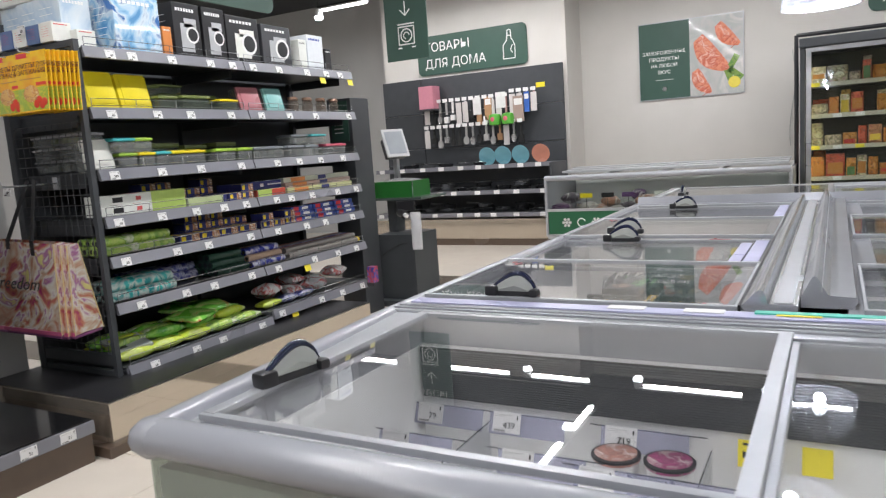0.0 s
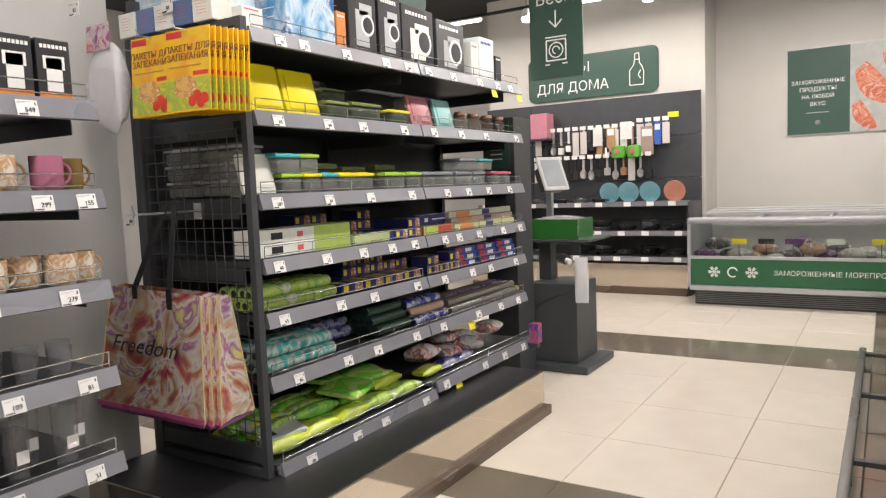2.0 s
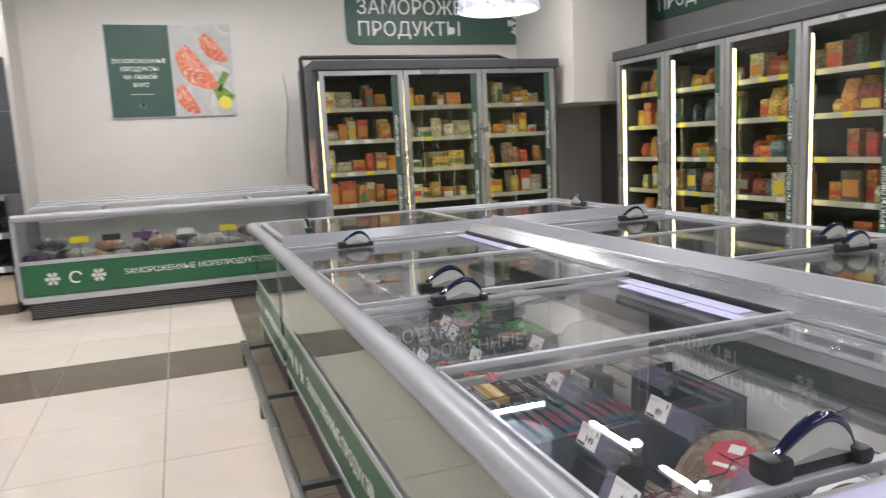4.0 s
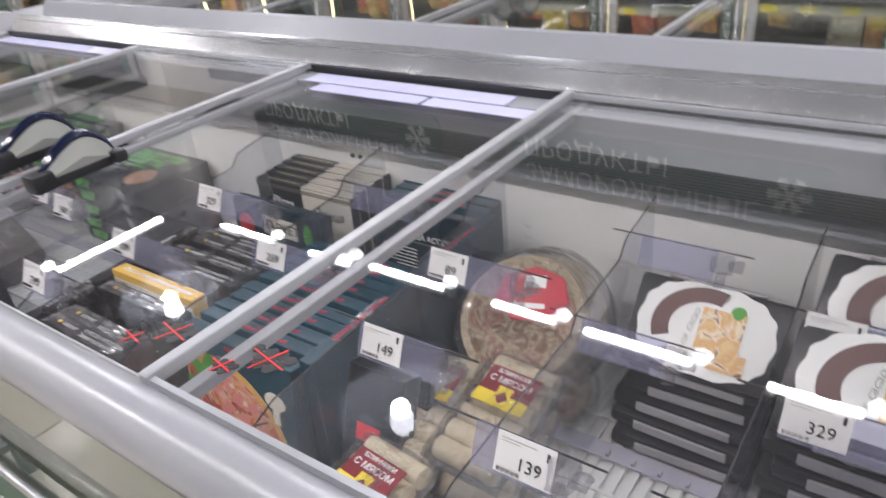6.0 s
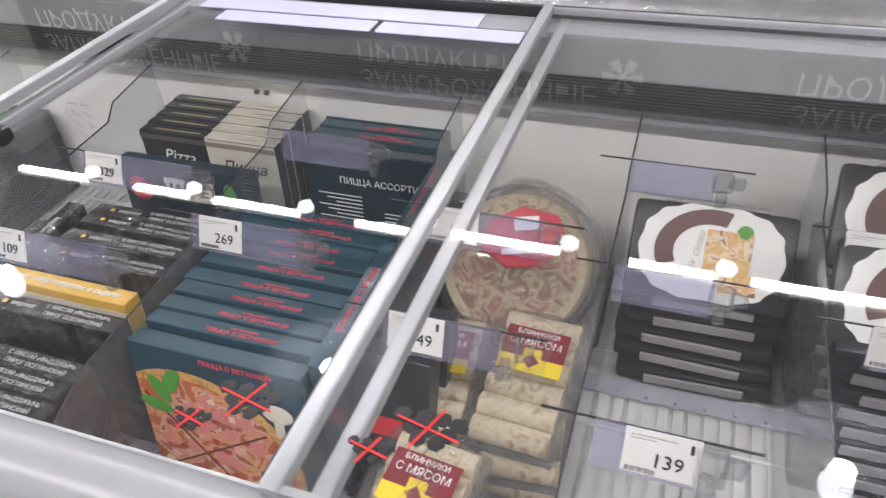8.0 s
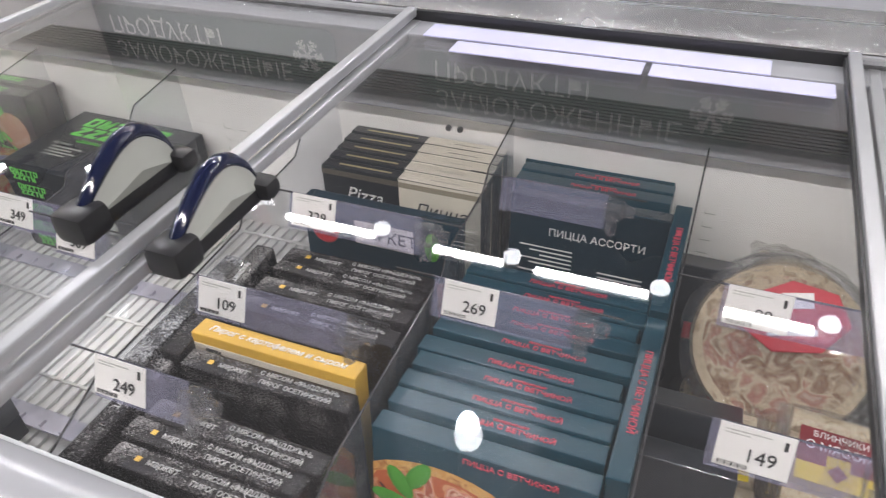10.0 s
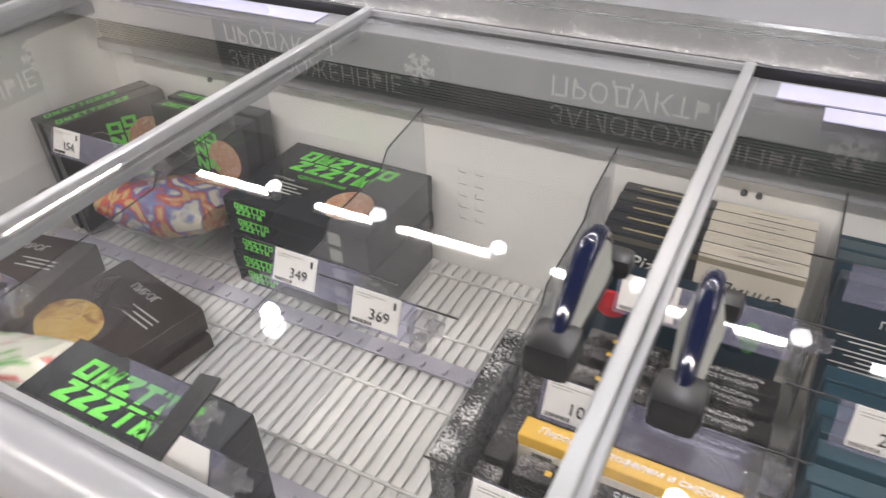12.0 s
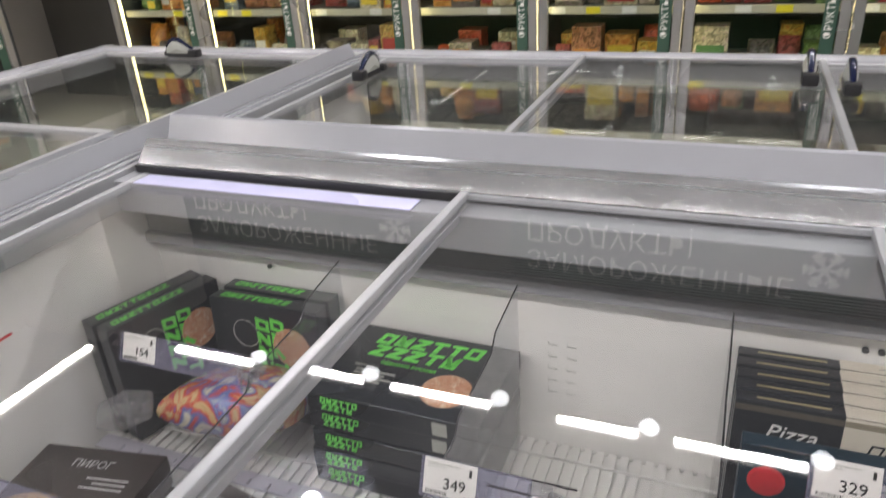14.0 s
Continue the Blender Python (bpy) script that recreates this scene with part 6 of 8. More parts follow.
def crepe_tray(m):
    """A black tray of crepes leaning back, with a white scalloped sleeve."""
    th = thing("crepe_tray", "black crepe tray with white scalloped label and food photo", "frozen food", m, group="crepe trays")
    solid("tray", BLACKP, lambda bm: box(bm, 0.0, 0.03, -0.135, 0.135, 0, 0.17, 0.012), th, smooth=True)
    bm = bmesh.new()
    n = 60
    c = bm.verts.new((-0.004, 0, 0.088))
    ring = []
    for k in range(n):
        a = 2 * math.pi * k / n
        r = 1 + 0.02 * math.cos(14 * a)
        ring.append(bm.verts.new((-0.0015, 0.118 * r * (abs(math.cos(a)) ** 0.7) * (1 if math.cos(a) > 0 else -1), 0.088 + 0.082 * r * (abs(math.sin(a)) ** 0.8) * (1 if math.sin(a) > 0 else -1))))
    for k in range(n):
        bm.faces.new((c, ring[k], ring[(k + 1) % n]))
    part("white_label", bm, WHITE, th)
    BR = paint(0.12, 0.05, 0.045)
    bm = bmesh.new()
    arc = []
    for k in range(19):
        a = radians(72 + 7.4 * k)
        arc.append([bm.verts.new((-0.0048, -math.cos(a) * r * 1.22, 0.088 + r * math.sin(a))) for r in (0.050, 0.076)])
    for (p0_, p1_), (q0_, q1_) in zip(arc, arc[1:]):
        bm.faces.new((p0_, p1_, q1_, q0_))
    part("brown_arc", bm, BR, th)
    solid("food_photo", blotched("crepe_photo", [(0.70, 0.48, 0.22), (0.62, 0.34, 0.12), (0.78, 0.66, 0.45), (0.25, 0.12, 0.06)], 40), lambda bm: (box(bm, -0.0054, -0.0042, -0.065, 0.01, 0.055, 0.13, 0.0004), box(bm, -0.0053, -0.0042, -0.08, -0.02, 0.025, 0.06)), th)
    solid("mint_print", LEAF, lambda bm: lathe(bm, [(0.014, 0), (0, 0.0014)], 10, pose(-0.0050, -0.05, 0.130, 0, -90, 0)), th)
    lettering("script_lettering", "aux cacao", 0.020, pose(-0.0056, 0.025, 0.085, 90, 0, -90) @ pose(0, 0, 0, 0, 0, 80), GREYP, th, shear=0.3)
    solid("film_crimp", paint(0.34, 0.33, 0.34), lambda bm: box(bm, 0.006, 0.024, -0.085, 0.085, 0.17, 0.176, 0.002), th)
    return th


c0 = crepe_tray(pose(0.002, 2.54, GRATEZ + 0.180, 0, 42, 0))
for x, y, z, ry, rz in ((0.005, 2.243, 0.295, 45, -3), (-0.155, 2.250, 0.268, 45, -2)):
    copy_thing(c0, pose(x, y, GRATEZ + z, 0, ry, rz))
for k in range(5):
    copy_thing(c0, pose(0.125 + 0.018 * k, 2.535 + rr.uniform(-0.006, 0.006), GRATEZ + 0.012 + 0.031 * k, 0, -90, rr.uniform(-2, 2)))
for k in range(9):
    copy_thing(c0, pose(-0.035 + 0.006 * k, 2.245 + rr.uniform(-0.008, 0.008), GRATEZ + 0.012 + 0.0305 * k, 0, -90, rr.uniform(-2, 2)))
for k in range(3):
    copy_thing(c0, pose(0.16, 2.245, GRATEZ + 0.012 + 0.0305 * k, 0, -90, 0))
bl = carton("blue_carton", "bright blue frozen food carton with orange print", 0.25, 0.175, 0.05, paint(0.02, 0.06, 0.42), [("orange_print", paint(0.8, 0.35, 0.05), -0.3, 0.2, 0.7, 0.9, "face")])
bl.matrix_basis = leaning(-0.42, 2.265, GRATEZ + 0.012, 14)

# wall fittings inside the freezer
pt = thing("rating_plate", "grey printed rating plate on the white freezer wall", "plate", facing(0.2525, 2.205, 0.535, "-x"))
solid("plate", material("plate_grey", (0.42, 0.43, 0.43), 0.4), lambda bm: box(bm, -0.065, 0.065, -0.048, 0.048, 0, 0.001), pt)
solid("printed_lines", BLACK, lambda bm: [box(bm, -0.055, -0.055 + 0.035 + 0.015 * ((k * 7) % 4), 0.03 - 0.010 * k, 0.0322 - 0.010 * k, 0.001, 0.0016) for k in range(8)] + [box(bm, 0.0, 0.02 + 0.008 * ((k * 5) % 4), 0.03 - 0.010 * k, 0.0322 - 0.010 * k, 0.001, 0.0016) for k in range(5)], pt)
for y in (3.49, 3.515, 2.02 + 0.07, 4.75):
    hk = solid("wall_stud", DARK, lambda bm: lathe(bm, [(0.006, 0), (0.006, 0.006), (0, 0.008)], 8))
    hk.matrix_basis = pose(0.2545, y, 0.535, 0, -90, 0)
    tagged(hk, "small dark stud on the white freezer wall", "stud", "freezer wall studs")
for y in (4.07, 4.03, 2.66, 3.0):
    nk = solid("level_marks", GREYP, lambda bm: [box(bm, -0.001, 0, -0.010, 0.010, 0.03 * k, 0.03 * k + 0.0015) for k in range(5)] + [box(bm, -0.001, 0, 0.009, 0.010, 0.03 * k, 0.03 * k + 0.012) for k in range(5)])
    nk.matrix_basis = pose(0.2545, y, 0.32)
    tagged(nk, "printed level marks on the white freezer wall", "marking", "freezer level marks")
lm = solid("load_line", RED, lambda bm: (box(bm, 0, 0.13, 0, 0.001, -0.003, 0.003), box(bm, 0.03, 0.045, 0, 0.001, 0, 0.014)))
lm.matrix_basis = pose(-0.30, Y3 + 0.064, 0.55)
tagged(lm, "red load line mark on the freezer end wall", "marking")

# ---- near end freezer: tubs, holders ----
def ice_tub(m, c):
    th = thing("ice_cream_tub", "round ice cream tub with a pink printed lid", "ice cream", m, group="ice cream tubs")
    solid("cup", WHITE, lambda bm: lathe(bm, [(0, 0), (0.042, 0), (0.052, 0.085), (0.05, 0.09)], 24), th, smooth=True)
    solid("lid", blotched("tub_print_%d" % int(c[1] * 100), [c, tuple(v * 0.6 for v in c), (0.75, 0.62, 0.58)], 30), lambda bm: lathe(bm, [(0.05, 0.086), (0.055, 0.088), (0.055, 0.098), (0.05, 0.1), (0, 0.098)], 24), th, smooth=True)
    solid("lid_rim", BLACK, lambda bm: lathe(bm, [(0.0565, 0.094), (0.0565, 0.099), (0.049, 0.1015)], 24), th)
    return th


t0 = ice_tub(pose(-0.024, 1.771, 0.135), (0.62, 0.30, 0.24))
t1 = ice_tub(pose(0.096, 1.767, 0.135), (0.55, 0.10, 0.28))
for k in range(1, 4):
    for j, t_ in enumerate((t0, t1)):
        copy_thing(t_, pose(-0.024 + 0.12 * j, 1.77, 0.135 + 0.1 * k))
copy_thing(t1, pose(0.03, 1.66, 0.135))
copy_thing(t0, pose(0.15, 1.65, 0.135))
for x, y, z, txt in ((-0.041, 1.870, 0.50, "719"), (-0.03, 1.625, 0.505, "919"), (-0.575, 1.870, 0.50, "79"), (-0.56, 1.66, 0.505, "79"), (-0.344, 1.870, 0.50, "439"), (-0.222, 1.65, 0.505, "339"), (0.083, 1.635, 0.50, "499")):
    th = thing("price_holder", "lilac clear price holder with paper tag over ice cream", "price holder", pose(x, y, z, -20, 0, 0), group="freezer price holders")
    g = solid("strip", ACRYT, lambda bm: box(bm, -0.05, 0.16, 0, 0.002, -0.006, 0.052), th)
    g.visible_shadow = False
    price_tag(th, pose(0, -0.002, 0), txt, 0.078, 0.052)
    solid("wire", DARK, lambda bm: rod(bm, (-0.08, 0.004, 0.05), (0.2, 0.004, 0.05), 0.0015, 5), th)
yt = thing("price_holder", "yellow sale price cards over ice cream", "price holder", pose(0.225, 1.865, 0.50, -20, 0, 0), group="freezer price holders")
solid("yellow_card", TAGY, lambda bm: (box(bm, 0, 0.08, 0, 0.002, 0, 0.06), box(bm, 0.13, 0.19, 0, 0.002, 0.0, 0.06)), yt)
solid("printed_bars", BLACK, lambda bm: (box(bm, 0.01, 0.05, -0.001, 0, 0.048, 0.053), box(bm, 0.01, 0.03, -0.001, 0, 0.02, 0.034)), yt)
for x in (-0.42, 0.16):
    th = thing("acrylic_divider", "clear acrylic partition in the end freezer", "divider", group="freezer dividers")
    g = solid("sheet", ACRYL, lambda bm: box(bm, x, x + 0.0025, 1.2, 1.94, 0.135, 0.50), th)
    g.visible_shadow = False
    solid("edge", MATS["divider_edge"], lambda bm: rod(bm, (x + 0.001, 1.2, 0.50), (x + 0.001, 1.94, 0.50), 0.0016, 5), th)

# ---- pendant lamps with clear ribbed shades over the island ----
RIB = clear("ribbed_shade", (0.93, 0.94, 0.95), 1.5, 0.05, 0.20, (0.80, 0.82, 0.90))


def pendant(m):
    th = thing("pendant_lamp", "hanging LED lamp in a clear ribbed dome shade", "lamp", m, group="pendant lamps")
    bm = bmesh.new()
    lathe(bm, [(0.05, 0.26), (0.10, 0.25), (0.165, 0.18), (0.19, 0.08), (0.195, 0.0)], 90)
    for v in bm.verts:
        a = math.atan2(v.co.y, v.co.x)
        k = round(a / (2 * math.pi / 90))
        f = 1.0 + (0.018 if k % 2 else -0.0)
        v.co.x *= f
        v.co.y *= f
    s = part("shade", bm, RIB, th, "clear ribbed plastic shade")
    s.visible_shadow = False
    solid("shade_rim", RIB, lambda bm: lathe(bm, [(0.192, 0.0), (0.202, 0.0), (0.202, 0.012), (0.192, 0.012)], 60), th)
    solid("led_bulb", BULB, lambda bm: lathe(bm, [(0.0, 0.035), (0.022, 0.039), (0.038, 0.055), (0.041, 0.075), (0.036, 0.096), (0.024, 0.112)], 20), th, smooth=True)
    solid("socket", material("grey_socket", (0.18, 0.18, 0.19), 0.4), lambda bm: lathe(bm, [(0.024, 0.111), (0.034, 0.12), (0.034, 0.28), (0.0, 0.29)], 18), th, smooth=True)
    solid("cord", BLACKP, lambda bm: rod(bm, (0, 0, 0.29), (0, 0, CH - 1.88), 0.004, 6), th)
    return th


p0 = pendant(pose(0.34, 4.83, 1.88))
for x, y in ((0.25, 3.49), (0.26, 2.12), (0.27, 0.75)):
    copy_thing(p0, pose(x, y, 1.88))
for x, y in ((0.34, 4.83), (0.25, 3.49), (0.26, 2.12), (0.27, 0.75)):
    la = bpy.data.lights.new("pendant_light", "POINT")
    la.energy, la.shadow_soft_size, la.color = 9.0, 0.03, (0.97, 0.98, 1.0)
    lo = new("pendant_light", la)
    lo.location = (x, y, 1.898)

rc = thing("red_card", "small white card with a red edge under the glass lid", "card", pose(0.11, 2.267, 0.772))
solid("paper", TAG, lambda bm: box(bm, -0.012, 0.022, -0.036, 0.036, 0, 0.001), rc)
solid("red_edge", RED, lambda bm: box(bm, -0.022, -0.0125, -0.036, 0.036, 0, 0.001), rc)

# ---- goods on the gondola ----
def tub(name, label, x, y, z, w, d, h, lidcol, body=None, group="food containers"):
    """A food container with a coloured lid; w along y, d along x."""
    th = thing(name, label, "food container", pose(x, y, z, 0, 0, rr.uniform(-3, 3)), group=group)
    solid("bowl", body or TUBM, lambda bm: box(bm, -d / 2, d / 2, -w / 2, w / 2, 0.0, h * 0.8, 0.010), th, smooth=True)
    solid("lid", lidcol, lambda bm: (box(bm, -d / 2 - 0.005, d / 2 + 0.005, -w / 2 - 0.005, w / 2 + 0.005, h * 0.8, h, 0.006), box(bm, -d / 2 + 0.015, d / 2 - 0.015, -w / 2 + 0.015, w / 2 - 0.015, h, h + 0.004, 0.002)), th, smooth=True)
    return th


TUBM = clear("clear_tub", (0.75, 0.78, 0.78), 1.45, 0.08, 0.25, (0.6, 0.62, 0.6))
SMOKE = clear("smoky_tub", (0.45, 0.47, 0.45), 1.45, 0.08, 0.35, (0.20, 0.24, 0.18))
LIME = material("lime_plastic", (0.35, 0.55, 0.06), 0.35)
YELP = material("yellow_plastic", (0.80, 0.66, 0.01), 0.35)
TURQ = material("turquoise_plastic", (0.06, 0.42, 0.45), 0.35)
OLIVE = material("olive_plastic", (0.16, 0.20, 0.05), 0.4)
PINKP = material("pink_plastic", (0.55, 0.10, 0.16), 0.35)
GREYL = material("grey_lid_plastic", (0.22, 0.24, 0.26), 0.4)
WHITEL = material("white_plastic", (0.78, 0.78, 0.72), 0.4)
FX = GX - 0.03


def upright_lid_box(y, z, w, h, mat, label, d=0.07, lean=14):
    """A container stood on its side so that its lid faces the aisle."""
    th = thing("lidded_box", label, "food container", pose(FX - d * 0.9, y, z, 0, lean, 0) @ pose(0, 0, 0, 0, 0, 0))
    solid("bowl", TUBM, lambda bm: box(bm, -d, 0, -w / 2 + 0.01, w / 2 - 0.01, 0, h, 0.012), th, smooth=True)
    solid("lid", mat, lambda bm: (box(bm, 0, 0.016, -w / 2, w / 2, 0, h, 0.014), box(bm, 0.016, 0.020, -w / 2 + 0.022, w / 2 - 0.022, 0.022, h - 0.022, 0.002)), th, smooth=True)
    th.matrix_basis = pose(FX - 0.03, y, z, 0, -lean, 0)
    return th


s2, s3, s4, s5, s6, s7 = SHELVES[1:]
upright_lid_box(2.60, s2, 0.19, 0.185, YELP, "bright yellow lidded lunch box standing on edge")
upright_lid_box(2.80, s2, 0.19, 0.180, YELP, "bright yellow lidded lunch box standing on edge")
upright_lid_box(3.64, s2, 0.19, 0.150, material("pink_rim_lid", (0.42, 0.16, 0.18), 0.3), "pink-rimmed clear food box standing on edge")
upright_lid_box(3.86, s2, 0.17, 0.150, material("mint_lid", (0.25, 0.50, 0.48), 0.3), "mint lidded food box standing on edge")
upright_lid_box(2.545, s3, 0.16, 0.150, WHITEL, "white lidded food box standing on edge")
for y, x, w, h, c, b, zz in ((2.98, -0.06, 0.13, 0.07, OLIVE, SMOKE, 0), (2.98, -0.20, 0.14, 0.07, OLIVE, SMOKE, 0.072), (3.14, -0.22, 0.18, 0.10, OLIVE, SMOKE, 0), (3.14, -0.22, 0.18, 0.05, OLIVE, SMOKE, 0.102), (3.20, -0.08, 0.20, 0.08, OLIVE, SMOKE, 0), (3.44, -0.07, 0.14, 0.065, YELP, SMOKE, 0), (3.40, -0.22, 0.16, 0.10, OLIVE, SMOKE, 0)):
    tub("food_container", "smoky clear food container with olive or yellow lid", FX + x, y, s2 + zz, w, 0.12, h, c, b)
for k, (y, c, zz, w) in enumerate(((2.70, LIME, 0, 0.10), (2.81, YELP, 0, 0.10), (2.92, TURQ, 0, 0.09), (3.03, YELP, 0, 0.11), (3.15, YELP, 0, 0.11), (2.68, TURQ, 0.075, 0.13), (2.80, LIME, 0.075, 0.10), (3.37, LIME, 0, 0.15), (3.53, LIME, 0, 0.11), (3.66, GREYL, 0, 0.12), (3.80, GREYL, 0, 0.13), (4.00, GREYL, 0, 0.15), (4.17, GREYL, 0, 0.13), (4.38, PINKP, 0, 0.11), (4.50, PINKP, 0, 0.11), (4.05, GREYL, 0.085, 0.16), (4.25, TURQ, 0.085, 0.16))):
    tub("food_container", "clear food container with coloured snap lid", FX - 0.07, y, s3 + zz, w, 0.13, 0.075 if zz == 0 or k < 8 else 0.06, c)
for y, h in ((2.98, 0.08), (3.14, 0.075), (3.35, 0.06), (3.6, 0.07), (2.62, 0.12)):
    tub("food_container", "smoky food container at the back of the shelf", FX - 0.30, y, s3, 0.16, 0.14, h + 0.05, OLIVE, SMOKE)
for k in range(8):
    y = 4.06 + 0.075 * k
    jr = thing("glass_jar", "small clear glass jar with a metal clasp", "jar", pose(FX - 0.05 - 0.05 * (k % 2), y, s2), group="glass jars")
    solid("jar", clear("jar_glass", (0.85, 0.83, 0.80), 1.5, 0.02, 0.12, (0.45, 0.36, 0.30)), lambda bm: lathe(bm, [(0, 0), (0.033, 0.0), (0.035, 0.06), (0.027, 0.075), (0.028, 0.085)], 14), jr, smooth=True)
    solid("lid", material("copper_lid", (0.42, 0.26, 0.19), 0.3, 0.6), lambda bm: lathe(bm, [(0.031, 0.083), (0.031, 0.10), (0, 0.102)], 14), jr)


def long_carton(name, label, y0, y1, z, d, h, mat, prints, x=0.0, cat="kitchen foil", grp="boxed kitchen rolls"):
    """A long thin carton lying along the shelf, printed on its front."""
    th = thing(name, label, cat, pose(FX + x, (y0 + y1) / 2, z), group=grp)
    w = y1 - y0
    solid("carton_body", mat, lambda bm: box(bm, -d, 0, -w / 2, w / 2, 0, h, 0.003), th)
    for nm, pm, a, b, c, e in prints:
        solid(nm, pm, lambda bm: box(bm, 0, 0.0006, -w / 2 + a * w, -w / 2 + b * w, c * h, e * h), th)
        solid(nm + "_top", pm, lambda bm: box(bm, -d * 0.9, -d * 0.1, -w / 2 + a * w, -w / 2 + b * w, h, h + 0.0006), th)
    return th


WB = paint(0.76, 0.77, 0.72)
LG = paint(0.42, 0.56, 0.12)
NV = paint(0.025, 0.03, 0.16)
NVB = paint(0.04, 0.08, 0.35)
ORB = paint(0.62, 0.22, 0.05)
BRP = blotched("cake_photo", [(0.45, 0.18, 0.07), (0.62, 0.34, 0.16), (0.25, 0.08, 0.04), (0.7, 0.6, 0.5)], 35)
for j in range(2):
    for k in range(2):
        c = long_carton("roll_carton", "white baking paper carton with green end and dark stamp", 2.50, 3.03, s4 + 0.052 * j, 0.055, 0.05, WB, [("green_end", LG, 0.58, 1.0, 0.0, 1.0), ("red_print", paint(0.6, 0.1, 0.1), 0.40, 0.46, 0.3, 0.7), ("stamp", BLACK, 0.14, 0.25, 0.25, 0.75)], -0.01 - 0.06 * k)
long_carton("roll_carton", "pale green paper roll carton", 3.05, 3.34, s4, 0.06, 0.045, paint(0.5, 0.58, 0.3), [("dark_band", NV, 0.9, 1.0, 0, 1)], -0.01)


def navy_boxes(y0, y1, z, rows_, seed, stack=2, x=-0.01, step=0.105):
    r = random.Random(seed)
    y = y0
    while y < y1 - 0.05:
        for j in range(stack - (1 if r.random() < 0.3 else 0)):
            for k in range(rows_):
                w = step * 0.96
                long_carton("foil_carton", "navy foil carton with yellow mark and food photo", y, y + w, z + 0.046 * j, 0.10, 0.044, NV, [("yellow_mark", YEL, 0.08, 0.30, 0.2, 0.8), ("food_photo", BRP, 0.6, 0.98, 0.05, 0.95)] if k == 0 else [], x - 0.105 * k)
        y += step


navy_boxes(3.36, 3.60, s4, 2, 1)
navy_boxes(2.90, 3.40, s4 + 0.002, 1, 2, 3, -0.20)
long_carton("roll_carton", "red and lime film carton", 3.60, 3.86, s4, 0.06, 0.042, paint(0.55, 0.08, 0.05), [("lime_half", LG, 0.0, 0.5, 0, 1)], -0.01)
long_carton("roll_carton", "navy parchment carton with white lettering bar", 3.60, 3.98, s4 + 0.044, 0.07, 0.05, NV, [("white_bar", WHITE, 0.4, 0.8, 0.45, 0.6), ("white_disc", WHITE, 0.22, 0.30, 0.3, 0.7)], -0.06)
for j in range(3):
    long_carton("roll_carton", "slim pale roll carton with coloured print", 3.88, 4.60, s4 + 0.034 * j, 0.05, 0.032, (paint(0.5, 0.5, 0.25), paint(0.45, 0.33, 0.28), paint(0.55, 0.56, 0.45))[j], [("orange_print", ORB, 0.1, 0.3, 0.1, 0.9), ("dark_print", NV, 0.5, 0.62, 0.1, 0.9)], -0.01 - 0.012 * j)


def rolls(name, label, y0, y1, x, z, r_, n, cols, layers=1, cat="roll", grp="kitchen rolls", hollow=True):
    """Rolls lying along the shelf, side by side from the front to the back."""
    k_ = 0
    for j in range(layers):
        for k in range(n - j):
            c = cols[k_ % len(cols)]
            k_ += 1
            th = thing(name, label, cat, pose(FX - 0.01 + x - r_ - (2.02 * k + j) * r_, 0, z + r_ + j * 1.75 * r_, 0, rr.uniform(0, 90), 0) @ pose(0, rr.uniform(-0.01, 0.01), 0), group=grp)
            solid("wrap", c, lambda bm: rod(bm, (0, y0, 0), (0, y1, 0), r_, 14), th, smooth=True)
            if hollow:
                solid("core", BLACKP, lambda bm: rod(bm, (0, y0 - 0.001, 0), (0, y0 + 0.002, 0), r_ * 0.55, 12), th)


GRN = blotched("green_roll_print", [(0.32, 0.50, 0.06), (0.46, 0.58, 0.14), (0.18, 0.36, 0.05), (0.62, 0.66, 0.45)], 12, 0.3)
TEALR = blotched("teal_roll_print", [(0.03, 0.38, 0.36), (0.06, 0.50, 0.46), (0.6, 0.65, 0.6), (0.03, 0.30, 0.30)], 9, 0.3)
NVR = blotched("navy_roll_print", [(0.02, 0.03, 0.20), (0.04, 0.05, 0.32), (0.5, 0.5, 0.6), (0.02, 0.02, 0.15)], 10, 0.3)
DGR = paint(0.02, 0.06, 0.04, 0.35)
SILV = material("silver_roll", (0.30, 0.28, 0.26), 0.3, 0.5)
rolls("paper_roll", "lime green kitchen towel roll lying on the shelf", 2.50, 2.93, 0, s5, 0.024, 5, [GRN], 2)
navy_boxes(2.96, 3.56, s5, 1, 5, 1, -0.01, 0.15)
navy_boxes(3.10, 3.60, s5 + 0.002, 1, 6, 3, -0.12, 0.10)
navy_boxes(3.62, 3.90, s5, 1, 7, 2)
for j in range(3):
    for i in range(3):
        long_carton("sponge_pack", "bright blue and red household carton", 3.92 + 0.235 * i, 4.14 + 0.235 * i, s5 + 0.034 * j, 0.10, 0.032, NVB, [("red_print", RED, 0.1, 0.35, 0.1, 0.9), ("white_print", WHITE, 0.5, 0.8, 0.2, 0.8)], -0.01 - 0.01 * j, "household pack", "blue household packs")
rolls("film_roll", "turquoise printed film roll with red mark", 2.50, 2.90, 0, s6, 0.026, 5, [TEALR], 2)
rolls("film_roll", "navy printed foil roll lying on the shelf", 2.76, 3.20, -0.16, s6, 0.026, 4, [NVR], 2)
rolls("bag_roll", "dark green bin bag roll with open core", 3.22, 3.48, -0.02, s6, 0.024, 8, [DGR], 3)
rolls("bag_roll", "navy and white bag roll lying on the shelf", 3.50, 3.80, -0.0, s6, 0.022, 5, [NVR, NVR, paint(0.5, 0.35, 0.25)], 3)
